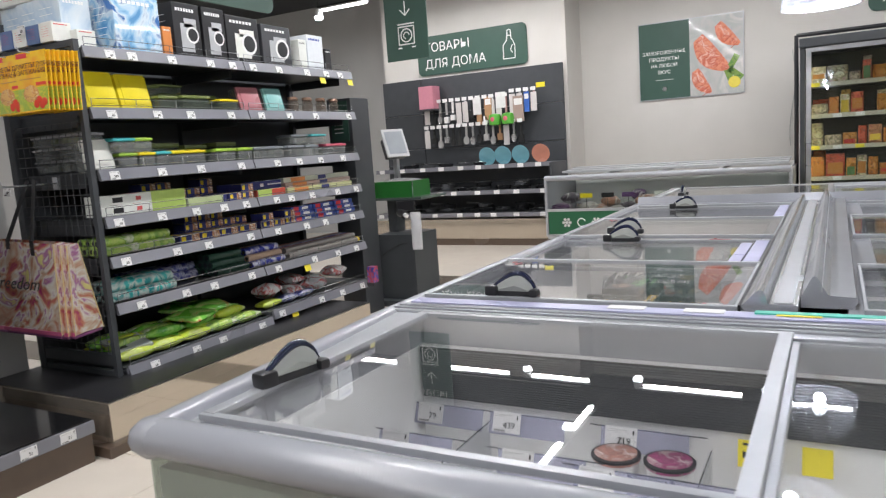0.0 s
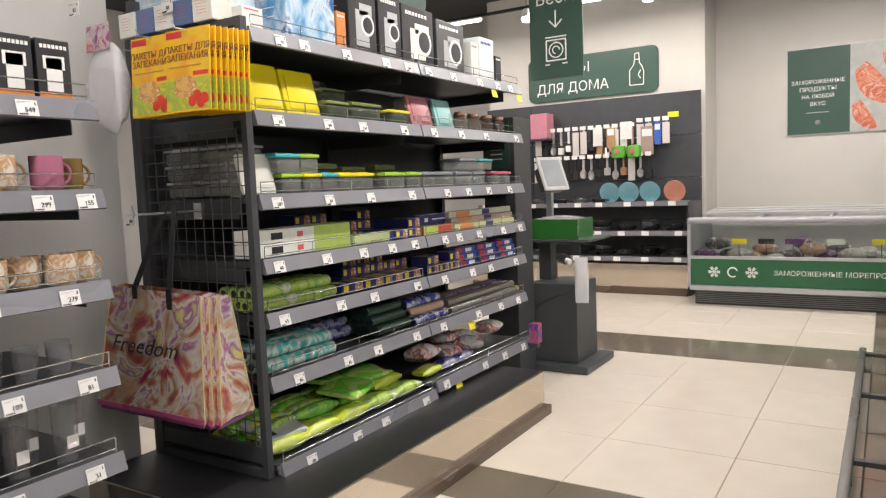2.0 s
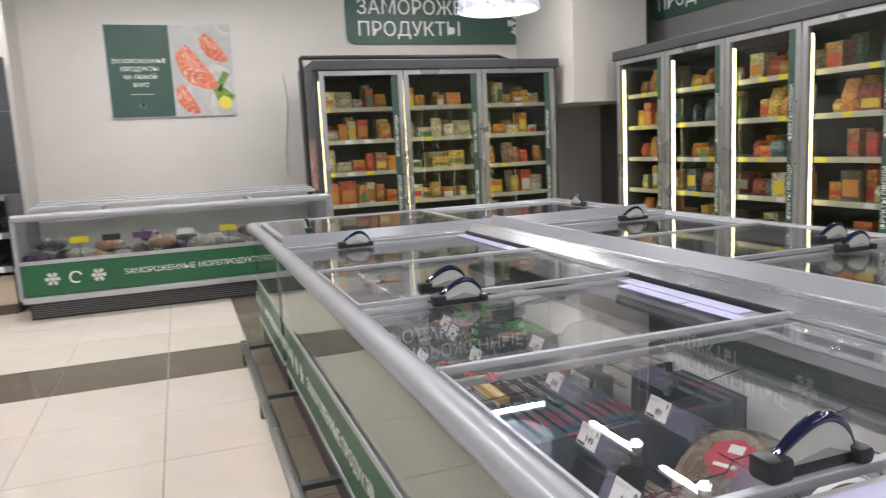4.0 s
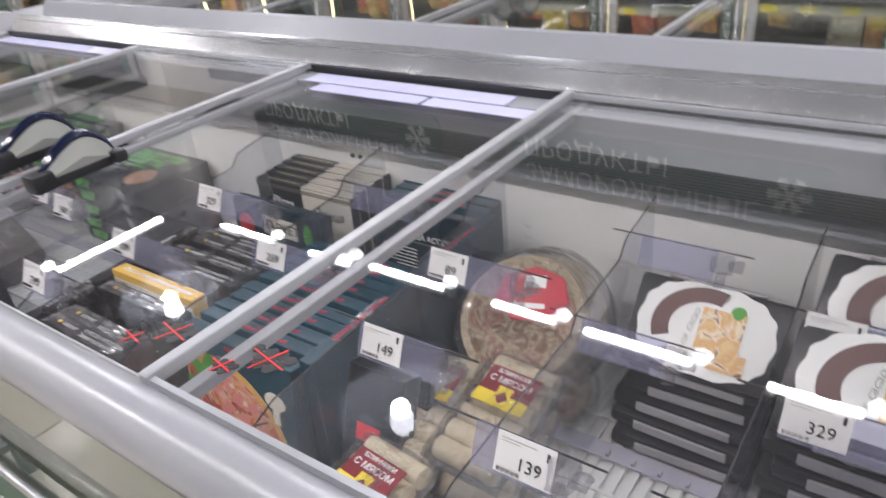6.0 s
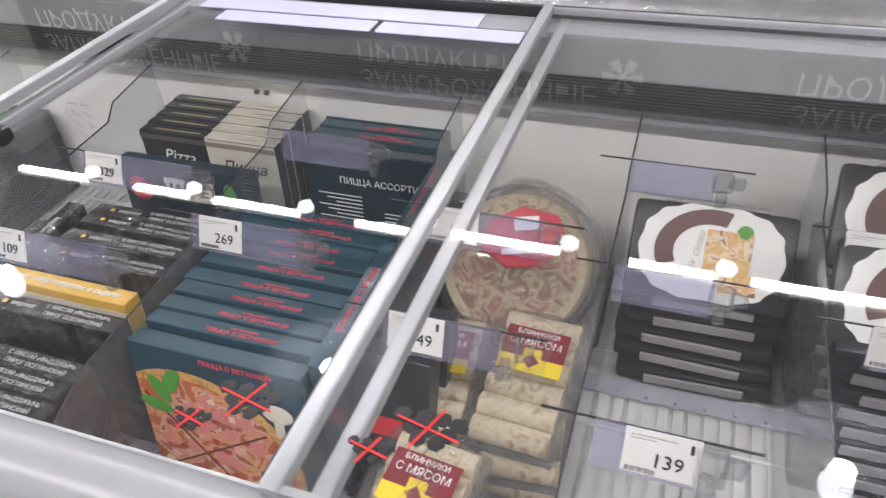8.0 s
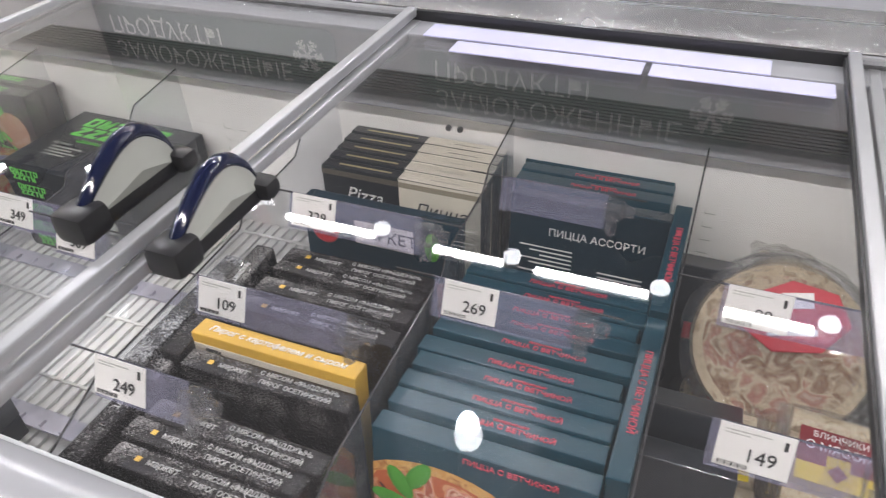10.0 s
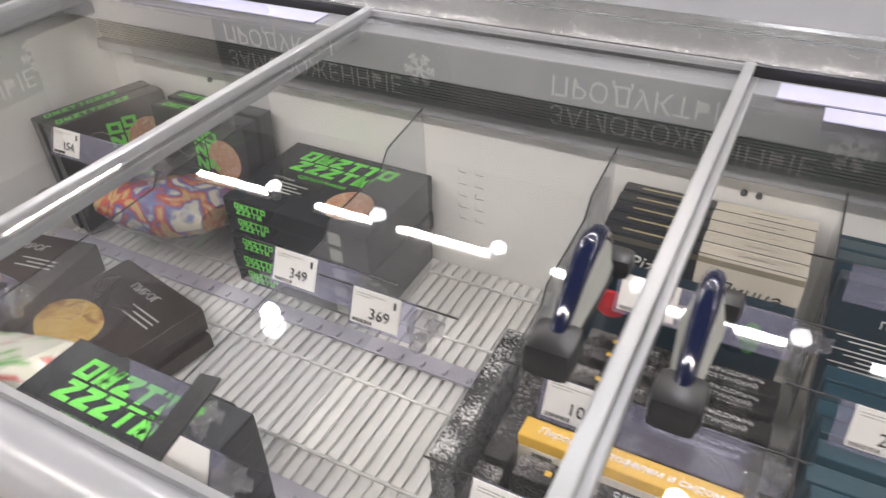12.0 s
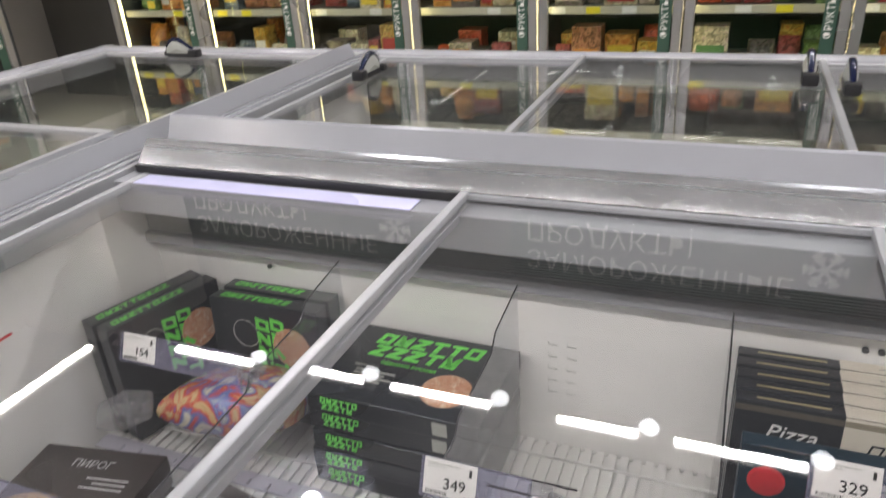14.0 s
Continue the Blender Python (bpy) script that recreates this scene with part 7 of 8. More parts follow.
rolls("foil_roll", "silver film roll with yellow end label", 3.84, 4.62, 0.0, s6, 0.020, 6, [SILV, paint(0.25, 0.12, 0.10), NVR], 2, hollow=False)
for k in range(3):
    yl = solid("yellow_end", YEL, lambda bm: rod(bm, (0, 0, 0), (0, 0.025, 0), 0.021, 12))
    yl.matrix_basis = pose(FX - 0.035 - 0.04 * k, 4.622, s6 + 0.02 + 0.0)
    tagged(yl, "yellow paper end label of a film roll", "label", "yellow end labels")
BAGG = blotched("green_bag_print", [(0.20, 0.55, 0.05), (0.36, 0.68, 0.12), (0.10, 0.42, 0.05), (0.66, 0.74, 0.45)], 8, 0.25, 0.2)
BAGV = blotched("vegetable_bag_print", [(0.20, 0.60, 0.06), (0.16, 0.52, 0.05), (0.45, 0.68, 0.18), (0.62, 0.10, 0.05)], 7, 0.25, 0.2)
LIMB = blotched("lime_pack_print", [(0.62, 0.70, 0.05), (0.54, 0.66, 0.06), (0.72, 0.76, 0.40)], 7, 0.3)
for j in range(2):
    for i in range(5 - j):
        for k in range(4):
            soft_bag("freezer_bag_roll", "green printed roll of food bags in film", 0.060, 0.235, 0.056, (BAGG, GRN, BAGV, GRN, LIMB)[(i + j * 3 + k * 2) % 5], pose(FX - 0.075 - 0.066 * i - 0.03 * j, 2.62 + 0.24 * k + 0.03 * (i % 2), s7 + 0.002 + 0.047 * j, 0, rr.uniform(-8, 8), rr.uniform(-9, 9)), "bag roll", 10 + k + 7 * j + 3 * i)
for k, (y, x, g) in enumerate(((3.06, -0.10, 20), (3.22, -0.18, -12), (3.10, -0.26, 40))):
    soft_bag("vegetable_bag_pack", "green film pack with printed red vegetables", 0.20, 0.26, 0.05, BAGV, pose(FX + x, y, s7 + 0.098 + 0.012 * k, 0, 8, g), "bag pack", 31 + k)
for k in range(5):
    soft_bag("lime_pack", "lime yellow pack of food bags lying at the shelf edge", 0.10, 0.22, 0.06, LIMB if k < 3 else GRN, pose(FX - 0.045, 2.60 + 0.20 * k, s7 + 0.002, 0, 0, 5 * (k % 3) - 5), "bag pack", 41 + k)
pk = thing("film_pack", "white checked film pack with dark stamp", "film pack", pose(FX - 0.11, 2.62, s7 + 0.066, 0, 12, -10))
solid("pack_body", paint(0.5, 0.53, 0.5), lambda bm: box(bm, -0.09, 0.09, -0.10, 0.10, 0, 0.02, 0.006), pk)
solid("stamp", BLACK, lambda bm: box(bm, 0.04, 0.07, -0.08, -0.03, 0.02, 0.0208), pk)
for k in range(3):
    soft_bag("yellow_blue_pack", "yellow and blue film roll pack", 0.08, 0.18, 0.05, (LIMB, NVR, NVR)[k], pose(FX - 0.05, 3.64 + 0.17 * k, s7 + 0.037, 0, 0, 4 * k), "roll pack", 51 + k)
CUPB = blotched("red_white_bag", [(0.82, 0.81, 0.80), (0.78, 0.76, 0.75), (0.60, 0.10, 0.10), (0.84, 0.83, 0.82)], 11, 0.25, 0.3)
for k in range(7):
    soft_bag("cup_bag", "clear bag of white and red paper cups", 0.13, 0.17, 0.08, CUPB, pose(FX - 0.13 - 0.12 * (k % 2), 3.72 + 0.12 * k, s7 + 0.040 + 0.05 * (k % 3 == 0), 0, 0, 30 * k), "cup bag", 61 + k)
can = thing("pack_stand", "small blue and red packs stood on the podium corner", "household pack", pose(-2.62, 4.60, 0.0))
solid("pack", blotched("blue_red_pack", [(0.03, 0.06, 0.3), (0.5, 0.06, 0.08), (0.1, 0.15, 0.45)], 18), lambda bm: box(bm, -0.03, 0.03, -0.03, 0.03, 0.30, 0.42, 0.004), can)
solid("arm", DARK, lambda bm: box(bm, -0.06, 0.02, -0.02, 0.02, 0.27, 0.298), can)

# top shelf: filter jugs in printed boxes
s1 = SHELVES[0]


def jug_box(y0, y1, h, mat, label, jug, panel=None, d=0.20):
    th = thing("filter_box", label, "boxed filter jug", pose(FX, (y0 + y1) / 2, s1), group="boxed filter jugs")
    w = y1 - y0
    solid("carton_body", mat, lambda bm: box(bm, -d, 0, -w / 2, w / 2, 0, h, 0.004), th)
    if jug:
        solid("jug_print", jug, lambda bm: (box(bm, 0, 0.001, -w * 0.25, w * 0.22, h * 0.10, h * 0.62, 0.0004), box(bm, 0, 0.001, -w * 0.10, w * 0.35, h * 0.55, h * 0.72)), th)
        solid("disc_print", WHITE, lambda bm: lathe(bm, [(w * 0.24, 0), (0, 0.001)], 24, pose(0.0012, w * 0.18, h * 0.42, 0, 90, 0)), th)
        solid("disc_inner", BLACK, lambda bm: lathe(bm, [(w * 0.18, 0), (0, 0.001)], 24, pose(0.0022, w * 0.18, h * 0.42, 0, 90, 0)), th)
    tagged(solid("title_print", panel or WHITE, lambda bm: [box(bm, 0, 0.001, -w * 0.38 + k * w * 0.1, -w * 0.31 + k * w * 0.1, h * 0.84, h * 0.90) for k in range(7)], th), kind="stuff")
    tagged(solid("side_print", panel or WHITE, lambda bm: [box(bm, -d * 0.8, -d * 0.3, -w / 2 - 0.0008, -w / 2, h * (0.3 + 0.12 * k), h * (0.31 + 0.12 * k)) for k in range(5)], th), kind="stuff")
    return th


JG = material("jug_grey", (0.45, 0.46, 0.47), 0.4)
BLUEB = blotched("blue_water_print", [(0.10, 0.28, 0.55), (0.30, 0.52, 0.72), (0.62, 0.72, 0.78), (0.04, 0.14, 0.40)], 8, 0.25)
SKYB = blotched("pale_blue_print", [(0.42, 0.55, 0.68), (0.60, 0.68, 0.74), (0.70, 0.74, 0.76)], 6, 0.3)
jug_box(2.71, 2.99, 0.28, BLUEB, "blue printed water filter jug carton", None)
jug_box(3.08, 3.27, 0.29, BLACK, "black filter jug carton with white print", JG)
jug_box(3.29, 3.46, 0.29, BLACK, "black filter jug carton with white print", JG)
jug_box(3.47, 3.74, 0.27, BLACK, "black filter jug carton with jug picture", WHITEL)
jug_box(3.77, 4.04, 0.25, material("charcoal_carton", (0.05, 0.052, 0.058), 0.35), "charcoal filter jug carton with jug picture", JG)
jug_box(4.12, 4.20, 0.19, WB, "small white filter cartridge carton", None, GREYP)
jug_box(4.21, 4.38, 0.23, paint(0.72, 0.75, 0.78), "white and blue filter carton", None, NVB)
jug_box(4.40, 4.47, 0.15, BLACK, "small black filter cartridge carton", None)
jug_box(3.0, 3.06, 0.15, ORB, "small orange filter cartridge pack", None)
for k in range(3):
    th = jug_box(2.50, 2.66, 0.26, SKYB, "pale blue and white filter carton at the back", None, WHITE)
    th.matrix_basis = pose(FX - 0.10 - 0.17 * k, 2.575 + 0.02 * k, s1 + 0.0)
    th2 = jug_box(2.50, 2.60, 0.085, WB, "small white filter cartridge carton", None, RED)
    th2.matrix_basis = pose(FX - 0.02 - 0.19 * k, 2.56, s1 + (0.0 if k == 0 else 0.262))
for k in range(5):
    th = jug_box(2.46, 2.56, 0.09, (WB, paint(0.10, 0.16, 0.32), WB, paint(0.12, 0.18, 0.36), WB)[k], "small filter cartridge carton on the shelf end", None, RED, 0.10)
    th.matrix_basis = pose(-2.80 - 0.105 * k, 2.47, 1.878)

for k in range(3):
    for j in range(2):
        tub("clear_lunch_box", "clear plastic lunch box with frosted lid at the shelf end", FX - 0.17 - 0.21 * j, 2.56, s3 + 0.062 * k, 0.12, 0.19, 0.060, clear("frosted_lid", (0.82, 0.83, 0.85), 1.6, 0.1, 0.5, (0.72, 0.72, 0.75)), None, "clear lunch boxes")

# ---- gondola end: hanging packs and gift bags ----
def hanging_pack(m, mat, label, w, h, prints, t=0.004):
    th = thing("hanging_pack", label, "hanging pack", m, group="packs on hooks")
    solid("card", mat, lambda bm: box(bm, -w / 2, w / 2, -t, 0, -h, 0, 0.0008), th)
    for nm, pm, x0, x1, z0, z1 in prints:
        solid(nm, pm, lambda bm: box(bm, x0 * w, x1 * w, -t - 0.0008, -t, -z1 * h, -z0 * h), th)
    return th


ORY = blotched("orange_pack_print", [(0.80, 0.42, 0.01), (0.82, 0.52, 0.02), (0.78, 0.36, 0.02)], 5, 0.2)
ROAST = blotched("roast_photo", [(0.62, 0.30, 0.06), (0.74, 0.46, 0.14), (0.50, 0.18, 0.04), (0.80, 0.62, 0.30)], 26, 0.25)
for c_, n_ in ((-2.905, 5), (-2.725, 8)):
    pk_ = hanging_pack(pose(c_, GY0 - 0.19, 1.805, -3, 0, 4), ORY, "orange roasting bag pack with food photo", 0.195, 0.265, [("red_mark", RED, -0.48, -0.12, 0.02, 0.10), ("meadow_print", blotched("meadow_print", [(0.62, 0.60, 0.06), (0.30, 0.42, 0.05), (0.78, 0.62, 0.05)], 14, 0.25), -0.5, 0.5, 0.60, 0.97), ("text_bar", paint(0.45, 0.20, 0.02), -0.42, 0.30, 0.44, 0.455), ("red_tab", paint(0.72, 0.05, 0.03), 0.12, 0.46, 0.52, 0.57)])
    lettering("title", "ПАКЕТЫ ДЛЯ", 0.030, pose(0.0, -0.0052, -0.062, 90), paint(0.22, 0.07, 0.02), pk_)
    lettering("title", "ЗАПЕКАНИЯ", 0.030, pose(0.0, -0.0052, -0.090, 90), paint(0.22, 0.07, 0.02), pk_)
    solid("roast_print", ROAST, lambda bm: lathe(bm, [(0.045, 0), (0.03, 0.001), (0, 0.0016)], 18, pose(-0.012, -0.0048, -0.185, 90) @ Matrix.Diagonal((1.15, 0.85, 1, 1))), pk_)
    solid("tomato_print", paint(0.70, 0.05, 0.02), lambda bm: [lathe(bm, [(0.018, 0), (0.012, 0.001), (0, 0.0014)], 12, pose(x, -0.0056, z, 90)) for x, z in ((0.04, -0.215), (0.072, -0.225), (0.055, -0.238), (0.018, -0.232))], pk_)
    for k in range(1, n_):
        copy_thing(pk_, pose(c_ + 0.004 * k, GY0 - 0.19 + 0.020 * k, 1.805, -3, 0, 4 + rr.uniform(-2, 2)))
for c_ in (-2.935, -2.755, -3.17):
    hk = solid("peg_hook", WIRE, lambda bm: (rod(bm, (0, 0, 0), (0, -0.24, 0), 0.003), rod(bm, (0, -0.24, 0), (0, -0.25, 0.02), 0.003)))
    hk.matrix_basis = pose(c_ + 0.03, GY0, 1.80)
    tagged(hk, "steel peg hook holding hanging packs", "hook", "peg hooks")
cl = soft_bag("film_sleeve", "clear hanging plastic sleeve pack with red header", 0.17, 0.06, 0.31, clear("milky_film", (0.85, 0.85, 0.87), 1.45, 0.1, 0.72, (0.84, 0.84, 0.86), wavy=0.7), pose(-3.14, GY0 - 0.20, 1.51), "sleeve pack", 71)
hd = hanging_pack(pose(-3.15, GY0 - 0.22, 1.875, -3, 0, 0), blotched("red_header", [(0.5, 0.06, 0.1), (0.6, 0.55, 0.55), (0.3, 0.05, 0.2)], 18), "printed red header card of a hanging sleeve", 0.13, 0.09, [])
for x, y, z, tx in ((-3.42, GY0 - 0.24, 1.90, ""), (-3.22, GY0 - 0.26, 1.91, "81"), (-3.02, GY0 - 0.03, 1.93, "81"), (-3.30, GY0 - 0.05, 1.165, "89")):
    th = thing("hook_tag", "paper price tag on a peg hook", "price tag", pose(x, y, z), group="hook price tags")
    price_tag(th, Matrix.Identity(4), tx, 0.06, 0.045)

IRI = bpy.data.materials.new("iridescent_film")
IRI.use_nodes = True
nt = IRI.node_tree
b_ = nt.nodes["Principled BSDF"]
co_ = nt.nodes.new("ShaderNodeTexCoord")
n_ = nt.nodes.new("ShaderNodeTexNoise")
n_.inputs["Scale"].default_value, n_.inputs["Detail"].default_value, n_.inputs["Distortion"].default_value = 5.0, 3.0, 2.4
r_ = nt.nodes.new("ShaderNodeValToRGB")
for i_, (p_, c_) in enumerate(((0.30, (0.42, 0.05, 0.16)), (0.40, (0.58, 0.22, 0.14)), (0.46, (0.66, 0.48, 0.36)), (0.54, (0.80, 0.76, 0.68)), (0.60, (0.46, 0.18, 0.40)), (0.68, (0.80, 0.72, 0.28)))):
    e_ = r_.color_ramp.elements[i_] if i_ < 2 else r_.color_ramp.elements.new(p_)
    e_.position, e_.color = p_, (*c_, 1)
nt.links.new(co_.outputs["Object"], n_.inputs["Vector"])
nt.links.new(n_.outputs["Fac"], r_.inputs[0])
nt.links.new(r_.outputs[0], b_.inputs["Base Color"])
b_.inputs["Metallic"].default_value, b_.inputs["Roughness"].default_value = 0.45, 0.10
bp_ = nt.nodes.new("ShaderNodeBump")
bp_.inputs["Strength"].default_value, bp_.inputs["Distance"].default_value = 0.6, 0.03
nt.links.new(n_.outputs["Fac"], bp_.inputs["Height"])
nt.links.new(bp_.outputs[0], b_.inputs["Normal"])


def gift_bag(m, script):
    """An open shopping bag: tapering walls with folds, and dark ribbon handles."""
    th = thing("gift_bag", "iridescent pink and gold gift bag hanging by black ribbons", "gift bag", m, group="gift bags")
    bm = bmesh.new()
    W, D, H = 0.50, 0.16, 0.42
    prof = [(-W / 2, -D / 2), (-W / 6, -D / 2 - 0.004), (W / 6, -D / 2 + 0.004), (W / 2, -D / 2), (W / 2 - 0.012, 0), (W / 2, D / 2), (-W / 2, D / 2), (-W / 2 + 0.012, 0)]
    rings = []
    for j in range(9):
        z = -H * j / 8
        k = 0.84 + 0.16 * j / 8
        rings.append([bm.verts.new((x * k + noise.noise(Vector((x * 9, z * 8, y * 9))) * 0.010, y * (0.35 + 0.65 * j / 8) + noise.noise(Vector((x * 12, z * 9, 3))) * 0.008, z)) for x, y in prof])
    for a, b in zip(rings, rings[1:]):
        for q in range(len(prof)):
            bm.faces.new((a[q], a[(q + 1) % len(prof)], b[(q + 1) % len(prof)], b[q]))
    bm.faces.new(list(reversed(rings[-1])))
    part("bag_body", bm, IRI, th)
    for x, tilt in ((-0.10, 12), (0.06, -12)) if script else ():
        solid("ribbon", BLACKP, lambda bm: (box(bm, x, x + 0.024, -0.034, -0.031, -0.06, 0.012), box(bm, -0.012, 0.012, -0.0015, 0.0015, 0.0, 0.30, m=pose(x + 0.012, -0.030, 0.005, -20, tilt, 0))), th)
    for sx, sy in ((-1, -1), (1, -1), (1, 1)):
        solid("corner_seam", material("gold_seam", (0.72, 0.58, 0.30), 0.25, 0.4), lambda bm: rod(bm, (sx * W * 0.42, sy * D * 0.19, -0.002), (sx * W * 0.502, sy * D * 0.51, -H), 0.0028, 6), th, "pale gold bag edge")
    solid("bottom_band", material("violet_band", (0.26, 0.09, 0.22), 0.25, 0.3), lambda bm: box(bm, -W / 2 + 0.01, W / 2 - 0.01, -D / 2 - 0.0, D / 2, -H - 0.016, -H - 0.003), th)
    if script:
        lettering("script", "Freedom", 0.085, pose(-0.02, -0.072, -0.19, 84, 0, 0), BLACK, th, shear=0.35)
    solid("seam", material("pink_seam", (0.55, 0.12, 0.25), 0.25, 0.3), lambda bm: box(bm, -W / 2 - 0.002, W / 2 + 0.002, -D / 2 - 0.006, -D / 2 - 0.002, -H - 0.002, -H + 0.016), th)
    return th


hk = solid("peg_hook", WIRE, lambda bm: (rod(bm, (0, 0.01, 0), (0, -0.26, 0), 0.004), rod(bm, (0, -0.26, 0), (0, -0.27, 0.03), 0.004), box(bm, -0.02, 0.02, -0.004, 0.008, -0.03, 0.03)))
hk.matrix_basis = pose(-2.965, GY0, 1.215)
tagged(hk, "long steel peg hook holding gift bags", "hook", "peg hooks")
g0 = gift_bag(pose(-2.945, GY0 - 0.20, 0.955, 2, 3, 6), True)
for k in range(1, 3):
    gift_bag(pose(-2.945 + 0.012 * k, GY0 - 0.20 + 0.024 * k, 0.95 - 0.004 * k, 2, 3, 6), False)

# ---- mugs and glasses ----
def mug(m, mat, label, r_=0.042, h=0.095):
    th = thing("mug", label, "mug", m, group="mugs")
    solid("cup", mat, lambda bm: lathe(bm, [(0, 0.004), (r_ * 0.85, 0), (r_, 0.012), (r_, h), (r_ * 0.93, h), (r_ * 0.93, 0.012), (0, 0.012)], 22), th, smooth=True)
    solid("ear", mat, lambda bm: tube(bm, [(0, r_ - 0.002 + 0.026 * math.sin(a), h * 0.5 + 0.028 * math.cos(a)) for a in [0.314 * k for k in range(11)]], 0.0045, 8), th, smooth=True)
    return th


PORC = blotched("flower_porcelain", [(0.72, 0.68, 0.60), (0.74, 0.70, 0.62), (0.55, 0.30, 0.12), (0.74, 0.71, 0.64), (0.15, 0.30, 0.22)], 26, 0.12, 0, 0.2)
mug(pose(-2.76, 1.775, MSH[1]), material("pink_glaze", (0.45, 0.16, 0.26), 0.15), "pink glazed mug standing on a shelf")
mug(pose(-2.80, 1.86, MSH[1]), material("gold_glaze", (0.42, 0.28, 0.10), 0.2, 0.5), "golden glazed mug standing on a shelf", 0.038, 0.09)
for y in (1.655, 1.55, 1.44):
    mug(pose(-2.77, y, MSH[1]), PORC, "flower-patterned porcelain mug standing on a shelf")
for k, y in enumerate((1.60, 1.70, 1.79, 1.86)):
    mug(pose(-2.76 - 0.03 * (k % 2), y, MSH[2]), PORC, "flower-patterned porcelain mug standing on a shelf", 0.045, 0.085)
for y in (1.36, 1.46):
    mug(pose(-2.77, y, MSH[2]), PORC, "flower-patterned porcelain mug standing on a shelf", 0.045, 0.085)
TG = clear("tumbler_glass", (0.92, 0.93, 0.94), 1.5, 0.0, 0.05)
for k in range(12):
    gl_ = solid("glass_tumbler", TG, lambda bm: lathe(bm, [(0, 0.004), (0.028, 0.0), (0.034, 0.08), (0.031, 0.08), (0.026, 0.01), (0, 0.01)], 18), smooth=True)
    gl_.matrix_basis = pose(-2.77 - 0.09 * (k % 2), 1.30 + 0.047 * k, MSH[3])
    tagged(gl_, "clear glass tumbler standing on a shelf", "glass", "glass tumblers")
for k in range(8):
    th = thing("glass_vase", "tall clear glass vase with paper label", "vase", pose(-2.77 - 0.08 * (k % 2), 1.36 + 0.068 * k, MSH[4]), group="glass vases")
    solid("vase", TG if k > 3 else clear("dark_glass", (0.3, 0.3, 0.31), 1.5, 0, 0.2, (0.05, 0.05, 0.05)), lambda bm: lathe(bm, [(0, 0.004), (0.030, 0.0), (0.036, 0.17), (0.033, 0.17), (0.027, 0.012), (0, 0.012)], 18), th, smooth=True)
    solid("label", TAG, lambda bm: box(bm, 0.0345, 0.0355, -0.016, 0.016, 0.05, 0.085), th)
for k in range(4):
    th = thing("filter_pack", "black filter cartridge carton with white picture", "filter carton", pose(-2.75, 1.50 + 0.105 * k, MSH[0]), group="filter cartridge cartons")
    solid("carton_body", BLACK if k else paint(0.12, 0.08, 0.3), lambda bm: box(bm, -0.09, 0, -0.047, 0.047, 0, 0.165, 0.003), th)
    solid("white_picture", WHITE, lambda bm: (box(bm, 0, 0.0008, -0.022, 0.022, 0.025, 0.115), box(bm, 0, 0.0008, -0.03, 0.03, 0.085, 0.12)), th)
    solid("title_bar", WHITE, lambda bm: [box(bm, 0, 0.0008, -0.036 + 0.011 * j, -0.028 + 0.011 * j, 0.14, 0.15) for j in range(7)], th)
    solid("orange_base", ORB, lambda bm: box(bm, 0, 0.001, -0.045, 0.045, 0.004, 0.022), th)

# ---- self-service scales kiosk ----
ki = thing("scales_kiosk", "graphite self-service scales stand with tilted screen", "scales")
KG = material("kiosk_graphite", (0.05, 0.055, 0.06), 0.4)
solid("base_plate", KG, lambda bm: box(bm, -2.93, -2.46, 5.04, 5.58, 0.0, 0.05, 0.01), ki)
solid("cabinet", KG, lambda bm: box(bm, -2.90, -2.555, 5.12, 5.50, 0.05, 0.585, 0.006), ki)
solid("cable", BLACKP, lambda bm: tube(bm, [(-2.89 + 0.03 * k, 5.115, 0.36 + 0.16 * math.sin(0.2 + 0.14 * k)) for k in range(10)], 0.004), ki)
solid("column", KG, lambda bm: box(bm, -2.90, -2.81, 5.30, 5.42, 0.585, 0.87, 0.004), ki)
solid("weighing_tray", material("tray_steel", (0.14, 0.18, 0.16), 0.25, 0.6), lambda bm: box(bm, -2.99, -2.46, 5.12, 5.55, 0.865, 0.885, 0.004), ki)
solid("mast", material("mast_grey", (0.30, 0.31, 0.32), 0.35, 0.5), lambda bm: box(bm, -2.885, -2.845, 5.42, 5.46, 0.885, 1.26), ki)
sc_ = solid("screen", material("screen_frame", (0.50, 0.50, 0.50), 0.35), lambda bm: box(bm, -0.105, 0.105, -0.02, 0.0, -0.125, 0.125, 0.008), ki)
sc_.matrix_basis = pose(-2.80, 5.33, 1.32, -24, 0, 62)
solid("display", material("display_grey", (0.34, 0.36, 0.38), 0.12), lambda bm: box(bm, -0.082, 0.082, -0.0225, -0.0205, -0.100, 0.100), sc_)
solid("screen_back", BLACKP, lambda bm: box(bm, -0.09, 0.09, 0.0, 0.07, -0.115, 0.06, 0.015), sc_)
gb = thing("green_bin", "dark green open box of bags on the scales tray", "box", pose(-2.70, 5.28, 0.886))
GRB = material("bin_green", (0.018, 0.13, 0.02), 0.35)
solid("wall", GRB, lambda bm: (box(bm, -0.20, 0.16, -0.145, -0.135, 0, 0.13), box(bm, -0.20, 0.16, 0.125, 0.135, 0, 0.13), box(bm, -0.20, -0.19, -0.135, 0.125, 0, 0.13), box(bm, 0.15, 0.16, -0.135, 0.125, 0, 0.13), box(bm, -0.19, 0.15, -0.135, 0.125, 0, 0.01)), gb)
solid("corner_trim", WIRE, lambda bm: box(bm, 0.157, 0.163, -0.149, -0.143, 0, 0.13), gb)
